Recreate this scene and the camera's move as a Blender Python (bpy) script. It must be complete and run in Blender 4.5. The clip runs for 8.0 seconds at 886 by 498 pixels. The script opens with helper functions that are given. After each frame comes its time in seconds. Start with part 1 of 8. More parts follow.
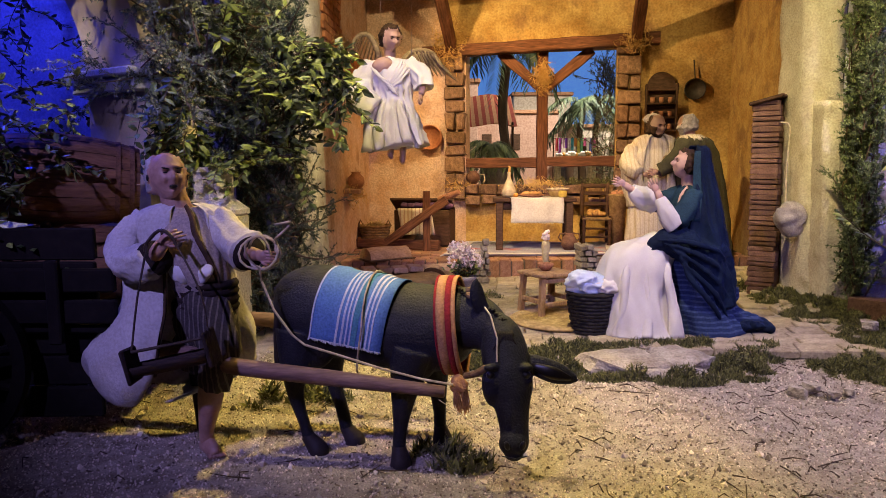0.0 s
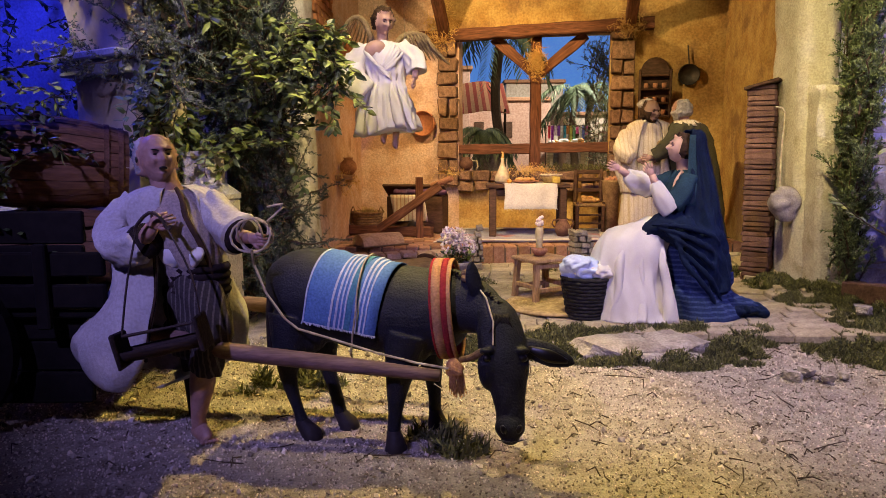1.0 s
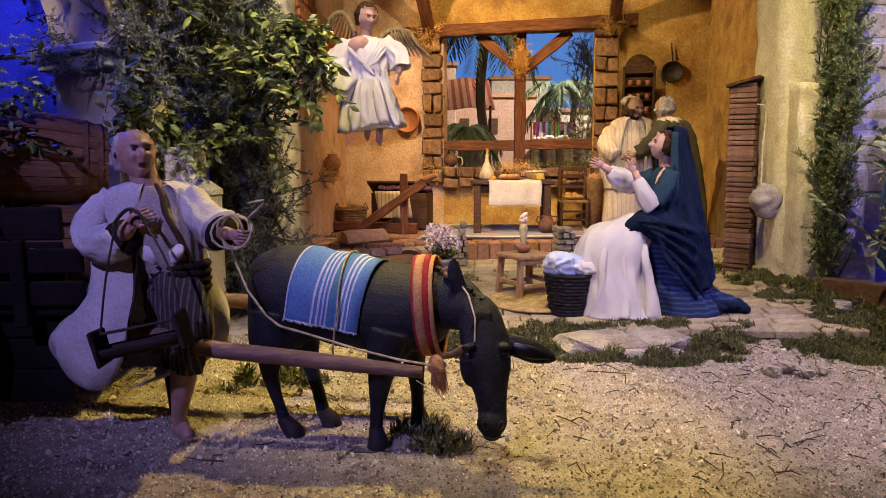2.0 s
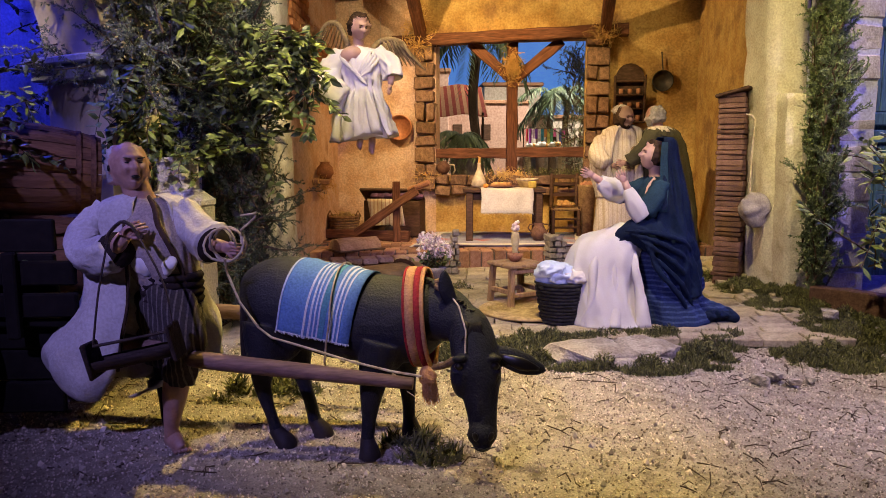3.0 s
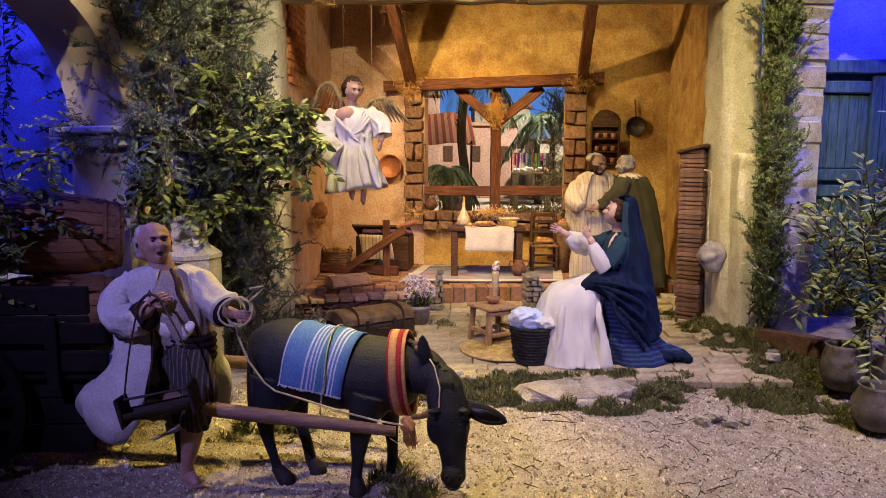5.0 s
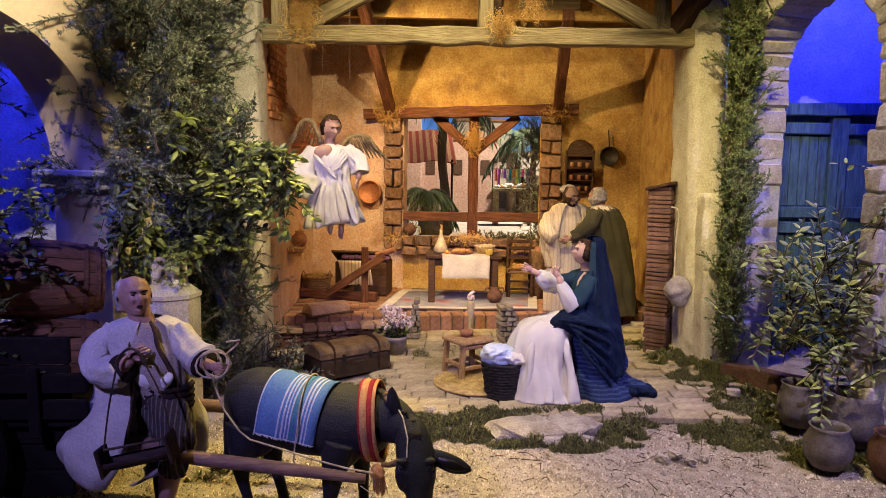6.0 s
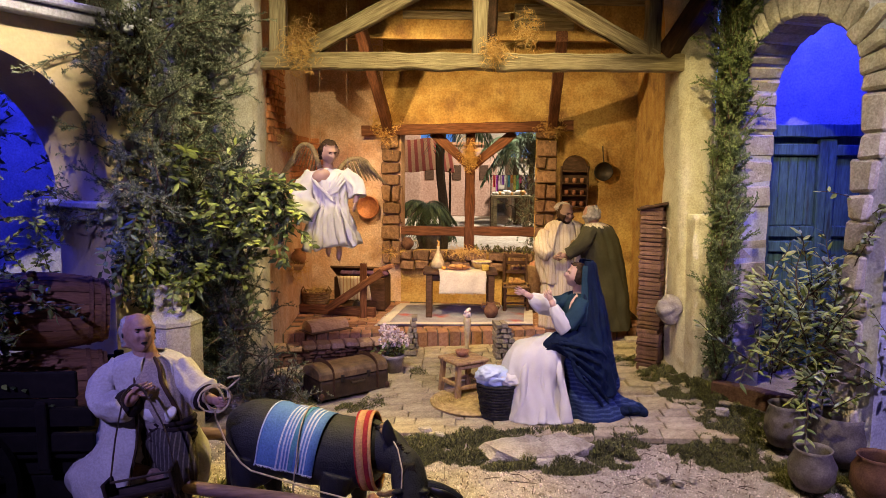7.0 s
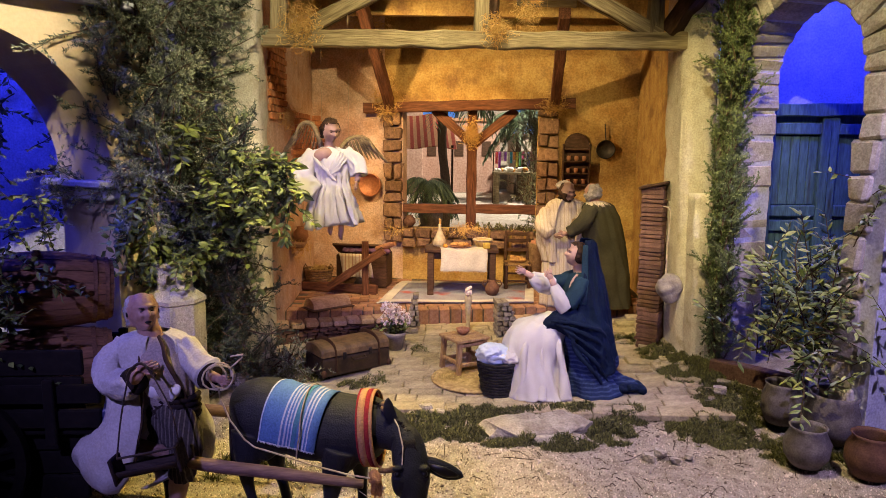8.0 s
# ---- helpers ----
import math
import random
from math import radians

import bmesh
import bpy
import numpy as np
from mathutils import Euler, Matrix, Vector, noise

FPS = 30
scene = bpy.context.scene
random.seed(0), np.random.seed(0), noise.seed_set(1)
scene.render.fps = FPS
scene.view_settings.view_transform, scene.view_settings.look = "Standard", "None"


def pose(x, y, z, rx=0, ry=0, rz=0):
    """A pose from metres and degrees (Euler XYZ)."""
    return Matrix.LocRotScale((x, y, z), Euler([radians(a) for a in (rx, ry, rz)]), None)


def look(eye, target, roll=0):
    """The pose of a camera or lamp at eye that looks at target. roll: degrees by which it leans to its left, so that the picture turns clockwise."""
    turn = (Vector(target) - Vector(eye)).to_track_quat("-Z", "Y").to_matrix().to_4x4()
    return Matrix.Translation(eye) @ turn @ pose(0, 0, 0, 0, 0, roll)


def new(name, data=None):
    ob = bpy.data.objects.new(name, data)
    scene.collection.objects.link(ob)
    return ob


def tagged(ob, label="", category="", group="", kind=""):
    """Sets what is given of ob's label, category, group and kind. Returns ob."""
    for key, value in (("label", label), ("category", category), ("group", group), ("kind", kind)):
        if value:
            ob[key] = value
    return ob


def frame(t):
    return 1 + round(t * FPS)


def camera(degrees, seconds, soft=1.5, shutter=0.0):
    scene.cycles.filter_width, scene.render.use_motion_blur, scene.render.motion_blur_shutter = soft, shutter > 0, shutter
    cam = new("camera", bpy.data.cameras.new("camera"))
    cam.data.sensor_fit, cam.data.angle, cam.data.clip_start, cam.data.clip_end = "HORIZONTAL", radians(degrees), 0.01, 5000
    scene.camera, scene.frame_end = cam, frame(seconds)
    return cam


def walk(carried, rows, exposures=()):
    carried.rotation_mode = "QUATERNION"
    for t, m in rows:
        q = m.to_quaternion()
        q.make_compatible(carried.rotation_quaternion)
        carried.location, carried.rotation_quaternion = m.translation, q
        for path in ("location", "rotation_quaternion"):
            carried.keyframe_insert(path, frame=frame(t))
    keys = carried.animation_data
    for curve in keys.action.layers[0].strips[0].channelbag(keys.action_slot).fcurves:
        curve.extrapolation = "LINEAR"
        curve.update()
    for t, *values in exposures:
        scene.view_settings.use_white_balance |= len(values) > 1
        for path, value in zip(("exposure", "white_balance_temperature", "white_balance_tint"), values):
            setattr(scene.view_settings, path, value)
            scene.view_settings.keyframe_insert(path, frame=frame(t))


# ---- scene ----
cam = camera(63.9, 8.0, soft=0.55)
PATH = [
    (0, (-0.0070, 0.0397, 0.5466), (-0.0140, 2.0253, 0.3056), -0.3),
    (0.5, (-0.0110, 0.0501, 0.5386), (-0.0060, 2.0332, 0.2808), -0.3),
    (1, (-0.0130, 0.0546, 0.5332), (0.0030, 2.0355, 0.2616), -0.3),
    (1.5, (-0.0090, 0.0565, 0.5321), (0.0290, 2.0355, 0.2505), -0.2),
    (3, (-0.0020, 0.0449, 0.5481), (0.0720, 2.0250, 0.2795), -0.1),
    (3.5, (0.0010, 0.0070, 0.5735), (0.0840, 1.9894, 0.3198), 0.1),
    (4, (-0.0010, -0.0543, 0.6080), (0.0860, 1.9288, 0.3612), 0.2),
    (5.5, (0.0350, -0.2027, 0.7585), (0.1460, 1.7799, 0.5188), 0.6),
    (6, (0.0480, -0.2274, 0.8209), (0.1870, 1.7540, 0.5893), 0.8),
    (6.5, (0.0550, -0.2498, 0.8741), (0.2010, 1.7314, 0.6405), 0.8),
    (7, (0.0620, -0.2763, 0.9155), (0.1990, 1.7046, 0.6790), 0.5),
    (7.5, (0.0660, -0.2841, 0.9293), (0.2040, 1.6939, 0.6709), 0.5),
    (8, (0.0660, -0.2871, 0.9295), (0.1960, 1.6848, 0.6245), 0.6),
]
walk(cam, [(t, look(eye, target, roll)) for t, eye, target, roll in PATH])

# ---- world and lights ----
scene.view_settings.exposure = -0.20
world = bpy.data.worlds.new("hall_dark")
scene.world = world
world.use_nodes = True
world.node_tree.nodes["Background"].inputs[0].default_value = (0.10, 0.10, 0.30, 1)
world.node_tree.nodes["Background"].inputs[1].default_value = 0.001


def spot(name, eye, target, watts, colour, degrees, blend=0.6, size=0.03):
    lamp = bpy.data.lights.new(name, "SPOT")
    lamp.energy, lamp.color, lamp.spot_size, lamp.spot_blend, lamp.shadow_soft_size = watts, colour, radians(degrees), blend, size
    ob = new(name, lamp)
    ob.matrix_world = look(eye, target)
    return ob


def bulb(name, at, watts, colour, size=0.05):
    lamp = bpy.data.lights.new(name, "POINT")
    lamp.energy, lamp.color, lamp.shadow_soft_size = watts, colour, size
    ob = new(name, lamp)
    ob.location = at
    return ob


WARM, AMBER, VIOLET, BLUE = (1.0, 0.66, 0.26), (1.0, 0.50, 0.14), (0.42, 0.36, 1.0), (0.03, 0.04, 1.0)
spot("stable_spot", (-0.30, 2.62, 1.46), (0.86, 3.6, 0.58), 104, (1.0, 0.70, 0.32), 92, 0.7, 0.012)
spot("stable_rear_spot", (0.55, 2.64, 1.46), (0.22, 3.55, 0.50), 75, (1.0, 0.58, 0.20), 84, 0.8, 0.02)
spot("terrace_spot", (-0.02, 1.15, 2.9), (0.50, 2.22, 0.05), 370, (1.0, 0.81, 0.45), 54, 0.55, 0.02)
spot("ground_spot", (0.12, 2.2, 1.9), (-0.10, 1.42, 0.0), 205, (1.0, 0.74, 0.18), 42, 0.5, 0.02)
spot("violet_spot", (-1.0, -0.1, 1.6), (-0.28, 1.6, 0.48), 165, (0.36, 0.31, 1.0), 45, 0.75, 0.02)
spot("violet_side_spot", (1.42, 0.55, 1.6), (1.00, 1.80, 0.30), 135, (0.56, 0.46, 1.0), 60, 0.7, 0.02)
spot("angel_spot", (-0.22, 0.55, 1.25), (-0.16, 2.5, 0.74), 62, (0.42, 0.34, 1.0), 26, 0.6, 0.02)
spot("ivy_spot", (0.65, 0.7, 2.2), (-0.50, 2.05, 0.80), 230, (1.0, 0.84, 0.40), 20, 0.6, 0.02)
spot("facade_spot", (-0.35, 0.25, 2.2), (-1.06, 1.50, 1.42), 400, (1.0, 0.84, 0.62), 27, 0.6, 0.02)
spot("truss_spot", (0.3, 0.6, 2.3), (0.28, 2.45, 1.50), 215, (1.0, 0.80, 0.40), 42, 0.7, 0.02)
spot("cypress_spot", (0.5, 0.6, 2.2), (-0.60, 2.28, 1.25), 215, (1.0, 0.88, 0.58), 24, 0.6, 0.02)
spot("pillar_spot", (0.55, 0.6, 2.2), (1.23, 2.35, 0.90), 210, (1.0, 0.80, 0.34), 24, 0.6, 0.02)
spot("arch_spot", (0.3, 0.5, 2.2), (1.46, 1.85, 1.20), 140, (1.0, 0.86, 0.54), 26, 0.7, 0.02)
bulb("alcove_bulb", (1.66, 2.1, 1.60), 44, BLUE)
bulb("alley_bulb", (-1.45, 1.98, 1.40), 34, BLUE)
spot("blue_spot", (-1.15, 1.1, 2.5), (-0.93, 2.0, 0.72), 270, (0.06, 0.08, 1.0), 22, 0.6, 0.02)
spot("market_spot", (2.1, 7.5, 3.0), (1.7, 8.0, 0.2), 1150, (1.0, 0.92, 0.80), 124, 0.7)
# Unseen fill, added to brighten the plants and awning beyond the window.
bulb("market_bulb", (0.55, 4.7, 1.9), 36, (1.0, 0.84, 0.62))

# ---- materials ----


def mat(name, a, b=None, scale=8.0, rough=0.85, bump=0.3, fine=60.0, metal=0.0, stain=None, stain_at=0.62, rand=0.0, stretch=None, relief=0.004, stripes=None, grain=0.64, streak=None):
    """Noise-mixed colour in object space: two scales of grain, an optional stain and stripes, relief by bump."""
    m = bpy.data.materials.new(name)
    m.use_nodes = True
    nt = m.node_tree
    N, L = nt.nodes, nt.links
    bsdf = N["Principled BSDF"]
    tc = N.new("ShaderNodeTexCoord")
    co = tc.outputs["Object"]
    if stretch:
        mp = N.new("ShaderNodeMapping")
        mp.inputs["Scale"].default_value = stretch
        L.new(co, mp.inputs[0])
        co = mp.outputs[0]

    def noise_tex(s, detail=5.0):
        n = N.new("ShaderNodeTexNoise")
        n.inputs["Scale"].default_value, n.inputs["Detail"].default_value = s, detail
        L.new(co, n.inputs["Vector"])
        return n.outputs["Fac"]

    def ramp(src, lo, hi):
        r = N.new("ShaderNodeMapRange")
        r.inputs[1].default_value, r.inputs[2].default_value = lo, hi
        L.new(src, r.inputs[0])
        return r.outputs[0]

    def mix(f, c1, c2, mode="MIX"):
        x = N.new("ShaderNodeMix")
        x.data_type, x.blend_type = "RGBA", mode
        for sock, v in ((x.inputs[0], f), (x.inputs[6], c1), (x.inputs[7], c2)):
            if isinstance(v, (int, float)):
                sock.default_value = v
            elif isinstance(v, tuple):
                sock.default_value = (*v[:3], 1)
            else:
                L.new(v, sock)
        return x.outputs[2]

    b = b or tuple(c * 0.6 for c in a)
    big, small = noise_tex(scale), noise_tex(fine, 3.0)
    col = mix(ramp(big, 0.35, 0.65), a, b)
    if stripes:
        axis, freq, pairs = stripes
        sep = N.new("ShaderNodeSeparateXYZ")
        L.new(tc.outputs["Object"], sep.inputs[0])
        ma = N.new("ShaderNodeMath")
        ma.operation = "MULTIPLY"
        ma.inputs[1].default_value = freq
        L.new(sep.outputs[axis], ma.inputs[0])
        fr = N.new("ShaderNodeMath")
        fr.operation = "FRACT"
        L.new(ma.outputs[0], fr.inputs[0])
        cr = N.new("ShaderNodeValToRGB")
        cr.color_ramp.interpolation = "CONSTANT"
        el = cr.color_ramp.elements
        while len(el) < len(pairs):
            el.new(0.5)
        for e, (p, c) in zip(el, pairs):
            e.position, e.color = p, (*c, 1)
        L.new(fr.outputs[0], cr.inputs[0])
        col = mix(0.85, col, cr.outputs[0])
    if streak:
        sm = N.new("ShaderNodeMapping")
        sm.inputs["Scale"].default_value = (1, 1, 0.16)
        L.new(tc.outputs["Object"], sm.inputs[0])
        sn = N.new("ShaderNodeTexNoise")
        sn.inputs["Scale"].default_value, sn.inputs["Detail"].default_value = 13.0, 7.0
        L.new(sm.outputs[0], sn.inputs["Vector"])
        col = mix(ramp(sn.outputs["Fac"], 0.55, 0.73), col, streak)
    if stain:
        col = mix(ramp(noise_tex(scale * 0.45, 6.0), stain_at, stain_at + 0.12), col, stain)
    col = mix(ramp(small, 0.3, 0.7), col, mix(1.0, col, (grain, grain * 0.985, grain * 0.97), "MULTIPLY"))
    if rand:
        oi = N.new("ShaderNodeObjectInfo")
        hsv = N.new("ShaderNodeHueSaturation")
        rr = N.new("ShaderNodeMapRange")
        rr.inputs[3].default_value, rr.inputs[4].default_value = 1 - rand, 1 + rand
        L.new(oi.outputs["Random"], rr.inputs[0])
        L.new(rr.outputs[0], hsv.inputs["Value"])
        L.new(col, hsv.inputs["Color"])
        col = hsv.outputs[0]
    L.new(col, bsdf.inputs["Base Color"])
    bsdf.inputs["Roughness"].default_value, bsdf.inputs["Metallic"].default_value = rough, metal
    bsdf.inputs["Specular IOR Level"].default_value = 0.45 if rough < 0.6 else 0.16
    if bump:
        bp = N.new("ShaderNodeBump")
        bp.inputs["Strength"].default_value, bp.inputs["Distance"].default_value = bump, relief
        L.new(mix(0.5, small, big), bp.inputs["Height"])
        L.new(bp.outputs[0], bsdf.inputs["Normal"])
    return m


def leaf_mat(name, a, b, rough=0.5):
    """Leaves that differ one from another and let a little light through."""
    m = bpy.data.materials.new(name)
    m.use_nodes = True
    N, L = m.node_tree.nodes, m.node_tree.links
    bsdf = N["Principled BSDF"]
    geo = N.new("ShaderNodeNewGeometry")
    cr = N.new("ShaderNodeValToRGB")
    cr.color_ramp.elements[0].color, cr.color_ramp.elements[1].color = (*a, 1), (*b, 1)
    L.new(geo.outputs["Random Per Island"], cr.inputs[0])
    L.new(cr.outputs[0], bsdf.inputs["Base Color"])
    bsdf.inputs["Roughness"].default_value = rough
    return m


M_OCHRE = mat("ochre_plaster", (0.56, 0.37, 0.13), (0.42, 0.24, 0.075), 14.3, 0.95, 1.0, 102, stain=(0.30, 0.17, 0.07), stain_at=0.56, relief=0.0077, streak=(0.34, 0.20, 0.075))
M_PINK = mat("rose_plaster", (0.70, 0.50, 0.38), (0.62, 0.39, 0.25), 13, 0.95, 1.0, 108, stain=(0.44, 0.26, 0.15), stain_at=0.57, relief=0.0077)
M_WHITE = mat("rough_white_plaster", (0.70, 0.65, 0.52), (0.60, 0.53, 0.40), 21, 0.95, 1.0, 162, stain=(0.40, 0.33, 0.20), stain_at=0.60, relief=0.0088, grain=0.7)
M_CREAM = mat("cream_plaster", (0.70, 0.58, 0.36), (0.60, 0.48, 0.29), 6, 0.95, 0.4, 100, stain=(0.48, 0.40, 0.27), stain_at=0.66, grain=0.92)
M_BLUEWALL = mat("pale_limewash", (0.60, 0.60, 0.66), (0.48, 0.48, 0.56), 12.5, 0.95, 0.5, 125)
M_STONE = mat("grey_stone", (0.36, 0.31, 0.24), (0.24, 0.20, 0.15), 42, 0.95, 0.8, 156, rand=0.22, relief=0.0044)
M_QUOIN = mat("brown_quoin_stone", (0.27, 0.16, 0.10), (0.15, 0.085, 0.05), 48.4, 0.95, 1.0, 156, rand=0.25, relief=0.0077, grain=0.6)
M_BRICK = mat("terracotta_brick", (0.40, 0.22, 0.13), (0.30, 0.15, 0.08), 48, 0.92, 0.6, 216, rand=0.25)
M_DBRICK = mat("dark_brick", (0.20, 0.11, 0.08), (0.13, 0.07, 0.05), 48, 0.92, 0.6, 216, rand=0.25)
M_FLAG = mat("flagstone", (0.50, 0.42, 0.27), (0.37, 0.30, 0.19), 31.2, 0.95, 0.6, 156, rand=0.14, stain=(0.2, 0.19, 0.1), stain_at=0.66)
M_GRAVEL = mat("sandy_gravel", (0.50, 0.43, 0.33), (0.32, 0.265, 0.195), 26.4, 0.98, 1.0, 272, stain=(0.17, 0.14, 0.09), stain_at=0.60, relief=0.0055, grain=0.55)
M_PEBBLE = leaf_mat("loose_grit", (0.14, 0.105, 0.07), (0.86, 0.75, 0.58), 0.95)
# Near black: the dark corner the cart stands in is put into its colour.
M_CART = mat("unlit_cart_wood", (0.012, 0.009, 0.007), (0.007, 0.005, 0.004), 14, 0.95, 0.5, 70)
M_TWIG = mat("dry_twig", (0.10, 0.07, 0.04), (0.06, 0.04, 0.025), 20, 0.95)
M_MORTAR = mat("dark_mortar", (0.14, 0.11, 0.08), (0.09, 0.07, 0.05), 20, 0.98)
M_BEAM = mat("grey_weathered_beam", (0.42, 0.345, 0.21), (0.27, 0.205, 0.12), 70, 0.9, 1.0, 260, stretch=(0.06, 1, 1), relief=0.0077, grain=0.55, stain=(0.10, 0.07, 0.04), stain_at=0.60)
M_RED = mat("red_brown_timber", (0.20, 0.080, 0.042), (0.10, 0.040, 0.022), 120, 0.75, 1.0, 324, stretch=(0.08, 1, 1), relief=0.0055, grain=0.55)
M_REDV = mat("red_brown_upright_timber", (0.27, 0.11, 0.06), (0.17, 0.065, 0.035), 50, 0.75, 0.8, 180, stretch=(1, 1, 0.15), relief=0.0033)
M_WOOD = mat("pale_stool_wood", (0.52, 0.33, 0.16), (0.38, 0.23, 0.11), 70, 0.7, 0.5, 240, stretch=(1, 1, 0.3))
M_DWOOD = mat("dark_walnut_wood", (0.10, 0.052, 0.030), (0.055, 0.028, 0.015), 70, 0.65, 0.5, 210, stretch=(0.3, 1, 1))
M_CASK = mat("cask_oak", (0.25, 0.125, 0.062), (0.17, 0.082, 0.040), 50, 0.6, 0.5, 180, stretch=(0.2, 1, 1), stain=(0.09, 0.045, 0.02), stain_at=0.63)
M_BLUEDOOR = mat("weathered_blue_paint", (0.085, 0.16, 0.22), (0.05, 0.10, 0.15), 72, 0.7, 0.6, 180, stretch=(1, 1, 0.15), stain=(0.05, 0.07, 0.09), stain_at=0.6)
M_IRON = mat("dark_iron", (0.06, 0.045, 0.035), (0.035, 0.03, 0.025), 20, 0.55, 0.3, 80, metal=0.6)
M_CLAY = mat("terracotta_clay", (0.42, 0.20, 0.11), (0.33, 0.15, 0.08), 35, 0.8, 0.3, 200)
M_CLAYG = mat("grey_clay", (0.36, 0.32, 0.29), (0.26, 0.22, 0.20), 35, 0.85, 0.3, 200)
M_POT = mat("dark_grey_clay", (0.19, 0.165, 0.16), (0.12, 0.10, 0.10), 35, 0.8, 0.3, 200)
M_COPPER = mat("copper_pan", (0.60, 0.26, 0.13), (0.45, 0.18, 0.09), 14, 0.5, 0.2, 80, metal=0.3)
M_LEATHER = mat("brown_leather", (0.055, 0.032, 0.018), (0.026, 0.015, 0.009), 48, 0.42, 0.4, 240)
M_STRAW = mat("straw", (0.64, 0.47, 0.19), (0.48, 0.33, 0.12), 30, 0.9)
M_HAY = leaf_mat("dry_hay", (0.45, 0.24, 0.06), (0.66, 0.44, 0.16), 0.9)
M_WICKER = mat("wicker", (0.30, 0.19, 0.09), (0.20, 0.12, 0.05), 30, 0.85, 0.8, 120)
M_DWICKER = mat("black_wicker", (0.035, 0.032, 0.03), (0.02, 0.018, 0.016), 30, 0.7, 0.9, 120)
M_LINEN = mat("white_linen", (0.70, 0.67, 0.60), (0.64, 0.60, 0.53), 12, 0.9, 0.15, 260, grain=0.95)
M_LINENB = mat("blue_white_linen", (0.50, 0.60, 0.74), (0.66, 0.72, 0.78), 10, 0.9, 0.15, 260, grain=0.95)
M_WOOL = mat("coarse_cream_wool", (0.56, 0.52, 0.46), (0.44, 0.40, 0.36), 14, 0.95, 0.8, 170, relief=0.004, grain=0.8)
M_SKIN = mat("painted_clay_skin", (0.43, 0.25, 0.175), (0.33, 0.18, 0.125), 45, 0.5, 0.3, 160, grain=0.85)
M_FAIR = mat("fair_clay_skin", (0.66, 0.42, 0.31), (0.58, 0.35, 0.25), 12, 0.5, 0.1, 90, grain=0.9)
M_HAIR = mat("brown_hair", (0.08, 0.042, 0.02), (0.035, 0.02, 0.01), 40, 0.7, 1.0, 120, relief=0.006)
M_GREYHAIR = mat("grey_hair", (0.46, 0.42, 0.38), (0.28, 0.25, 0.22), 40, 0.8, 1.0, 120, relief=0.006)
M_MANTLE = mat("navy_wool_mantle", (0.008, 0.020, 0.054), (0.006, 0.013, 0.036), 8, 0.85, 0.4, 260)
M_TEAL = mat("teal_lining", (0.026, 0.062, 0.090), (0.018, 0.042, 0.062), 10, 0.85, 0.4, 260)
M_NAVYSTRIPE = mat("ribbed_blue_shawl", (0.05, 0.08, 0.20), (0.03, 0.05, 0.13), 10, 0.9, 0.4, 200, stripes=(2, 70.0, [(0.0, (0.020, 0.035, 0.10)), (0.6, (0.055, 0.085, 0.18))]))
M_OLIVE = mat("dark_olive_cloak", (0.070, 0.062, 0.034), (0.045, 0.040, 0.022), 8, 0.92, 0.4, 240)
M_SHAWL = mat("cream_striped_shawl", (0.50, 0.42, 0.30), (0.42, 0.34, 0.23), 10, 0.92, 0.4, 240, stripes=(0, 60.0, [(0.0, (0.58, 0.49, 0.36)), (0.75, (0.47, 0.38, 0.25))]))
M_TAN = mat("tan_robe", (0.34, 0.25, 0.13), (0.26, 0.18, 0.09), 10, 0.92, 0.4, 220)
M_DCLOTH = mat("dark_cloth_and_shade", (0.030, 0.020, 0.016), (0.018, 0.012, 0.010), 14, 0.95, 0.5, 200)
# Glaze of the eyes; also paints shade in mouths, ear holes and nostrils.
M_EYE_HOLLOW = mat("eye_glaze_and_hollow_shade", (0.012, 0.009, 0.008), (0.008, 0.006, 0.005), 30, 0.3, 0.0)
M_MANE = mat("black_brown_mane", (0.022, 0.017, 0.014), (0.012, 0.009, 0.008), 40, 0.8, 0.8, 200)
M_WING = mat("tan_feather", (0.36, 0.26, 0.13), (0.22, 0.15, 0.07), 60, 0.8, 0.5, 200)
M_TRAY = mat("dark_worn_tray_wood", (0.050, 0.032, 0.024), (0.026, 0.017, 0.013), 60, 0.8, 0.8, 200, stretch=(0.25, 1, 1))
M_REDBRICK = mat("bare_red_brick", (0.52, 0.22, 0.09), (0.40, 0.16, 0.07), 48, 0.92, 0.6, 216, rand=0.2)
M_CAPTILE = mat("pale_cap_tile", (0.50, 0.34, 0.22), (0.40, 0.26, 0.16), 40, 0.92, 0.6, 200, rand=0.15)
M_HOOP = mat("brown_hoop_wood", (0.20, 0.10, 0.05), (0.13, 0.06, 0.03), 40, 0.7, 0.4, 160)
M_ANGEL = mat("tan_clay_skin", (0.54, 0.33, 0.23), (0.46, 0.27, 0.19), 20, 0.5, 0.1, 90, grain=0.9)
M_SHAFT = mat("mauve_brown_shaft_wood", (0.25, 0.155, 0.115), (0.17, 0.10, 0.075), 60, 0.75, 0.6, 210, stretch=(0.15, 1, 1))
M_VOUSS = mat("pale_arch_stone", (0.54, 0.49, 0.40), (0.40, 0.35, 0.28), 42, 0.95, 0.9, 156, rand=0.18, relief=0.005)
# Suitcase lid leather, lightened: the light falling on its top is in the colour.
M_LID = mat("toplit_lid_leather", (0.20, 0.125, 0.060), (0.085, 0.05, 0.026), 30, 0.5, 0.5, 200)
M_LOG = mat("pale_split_log", (0.50, 0.35, 0.22), (0.38, 0.25, 0.15), 50, 0.8, 0.6, 180, stretch=(0.3, 1, 1))
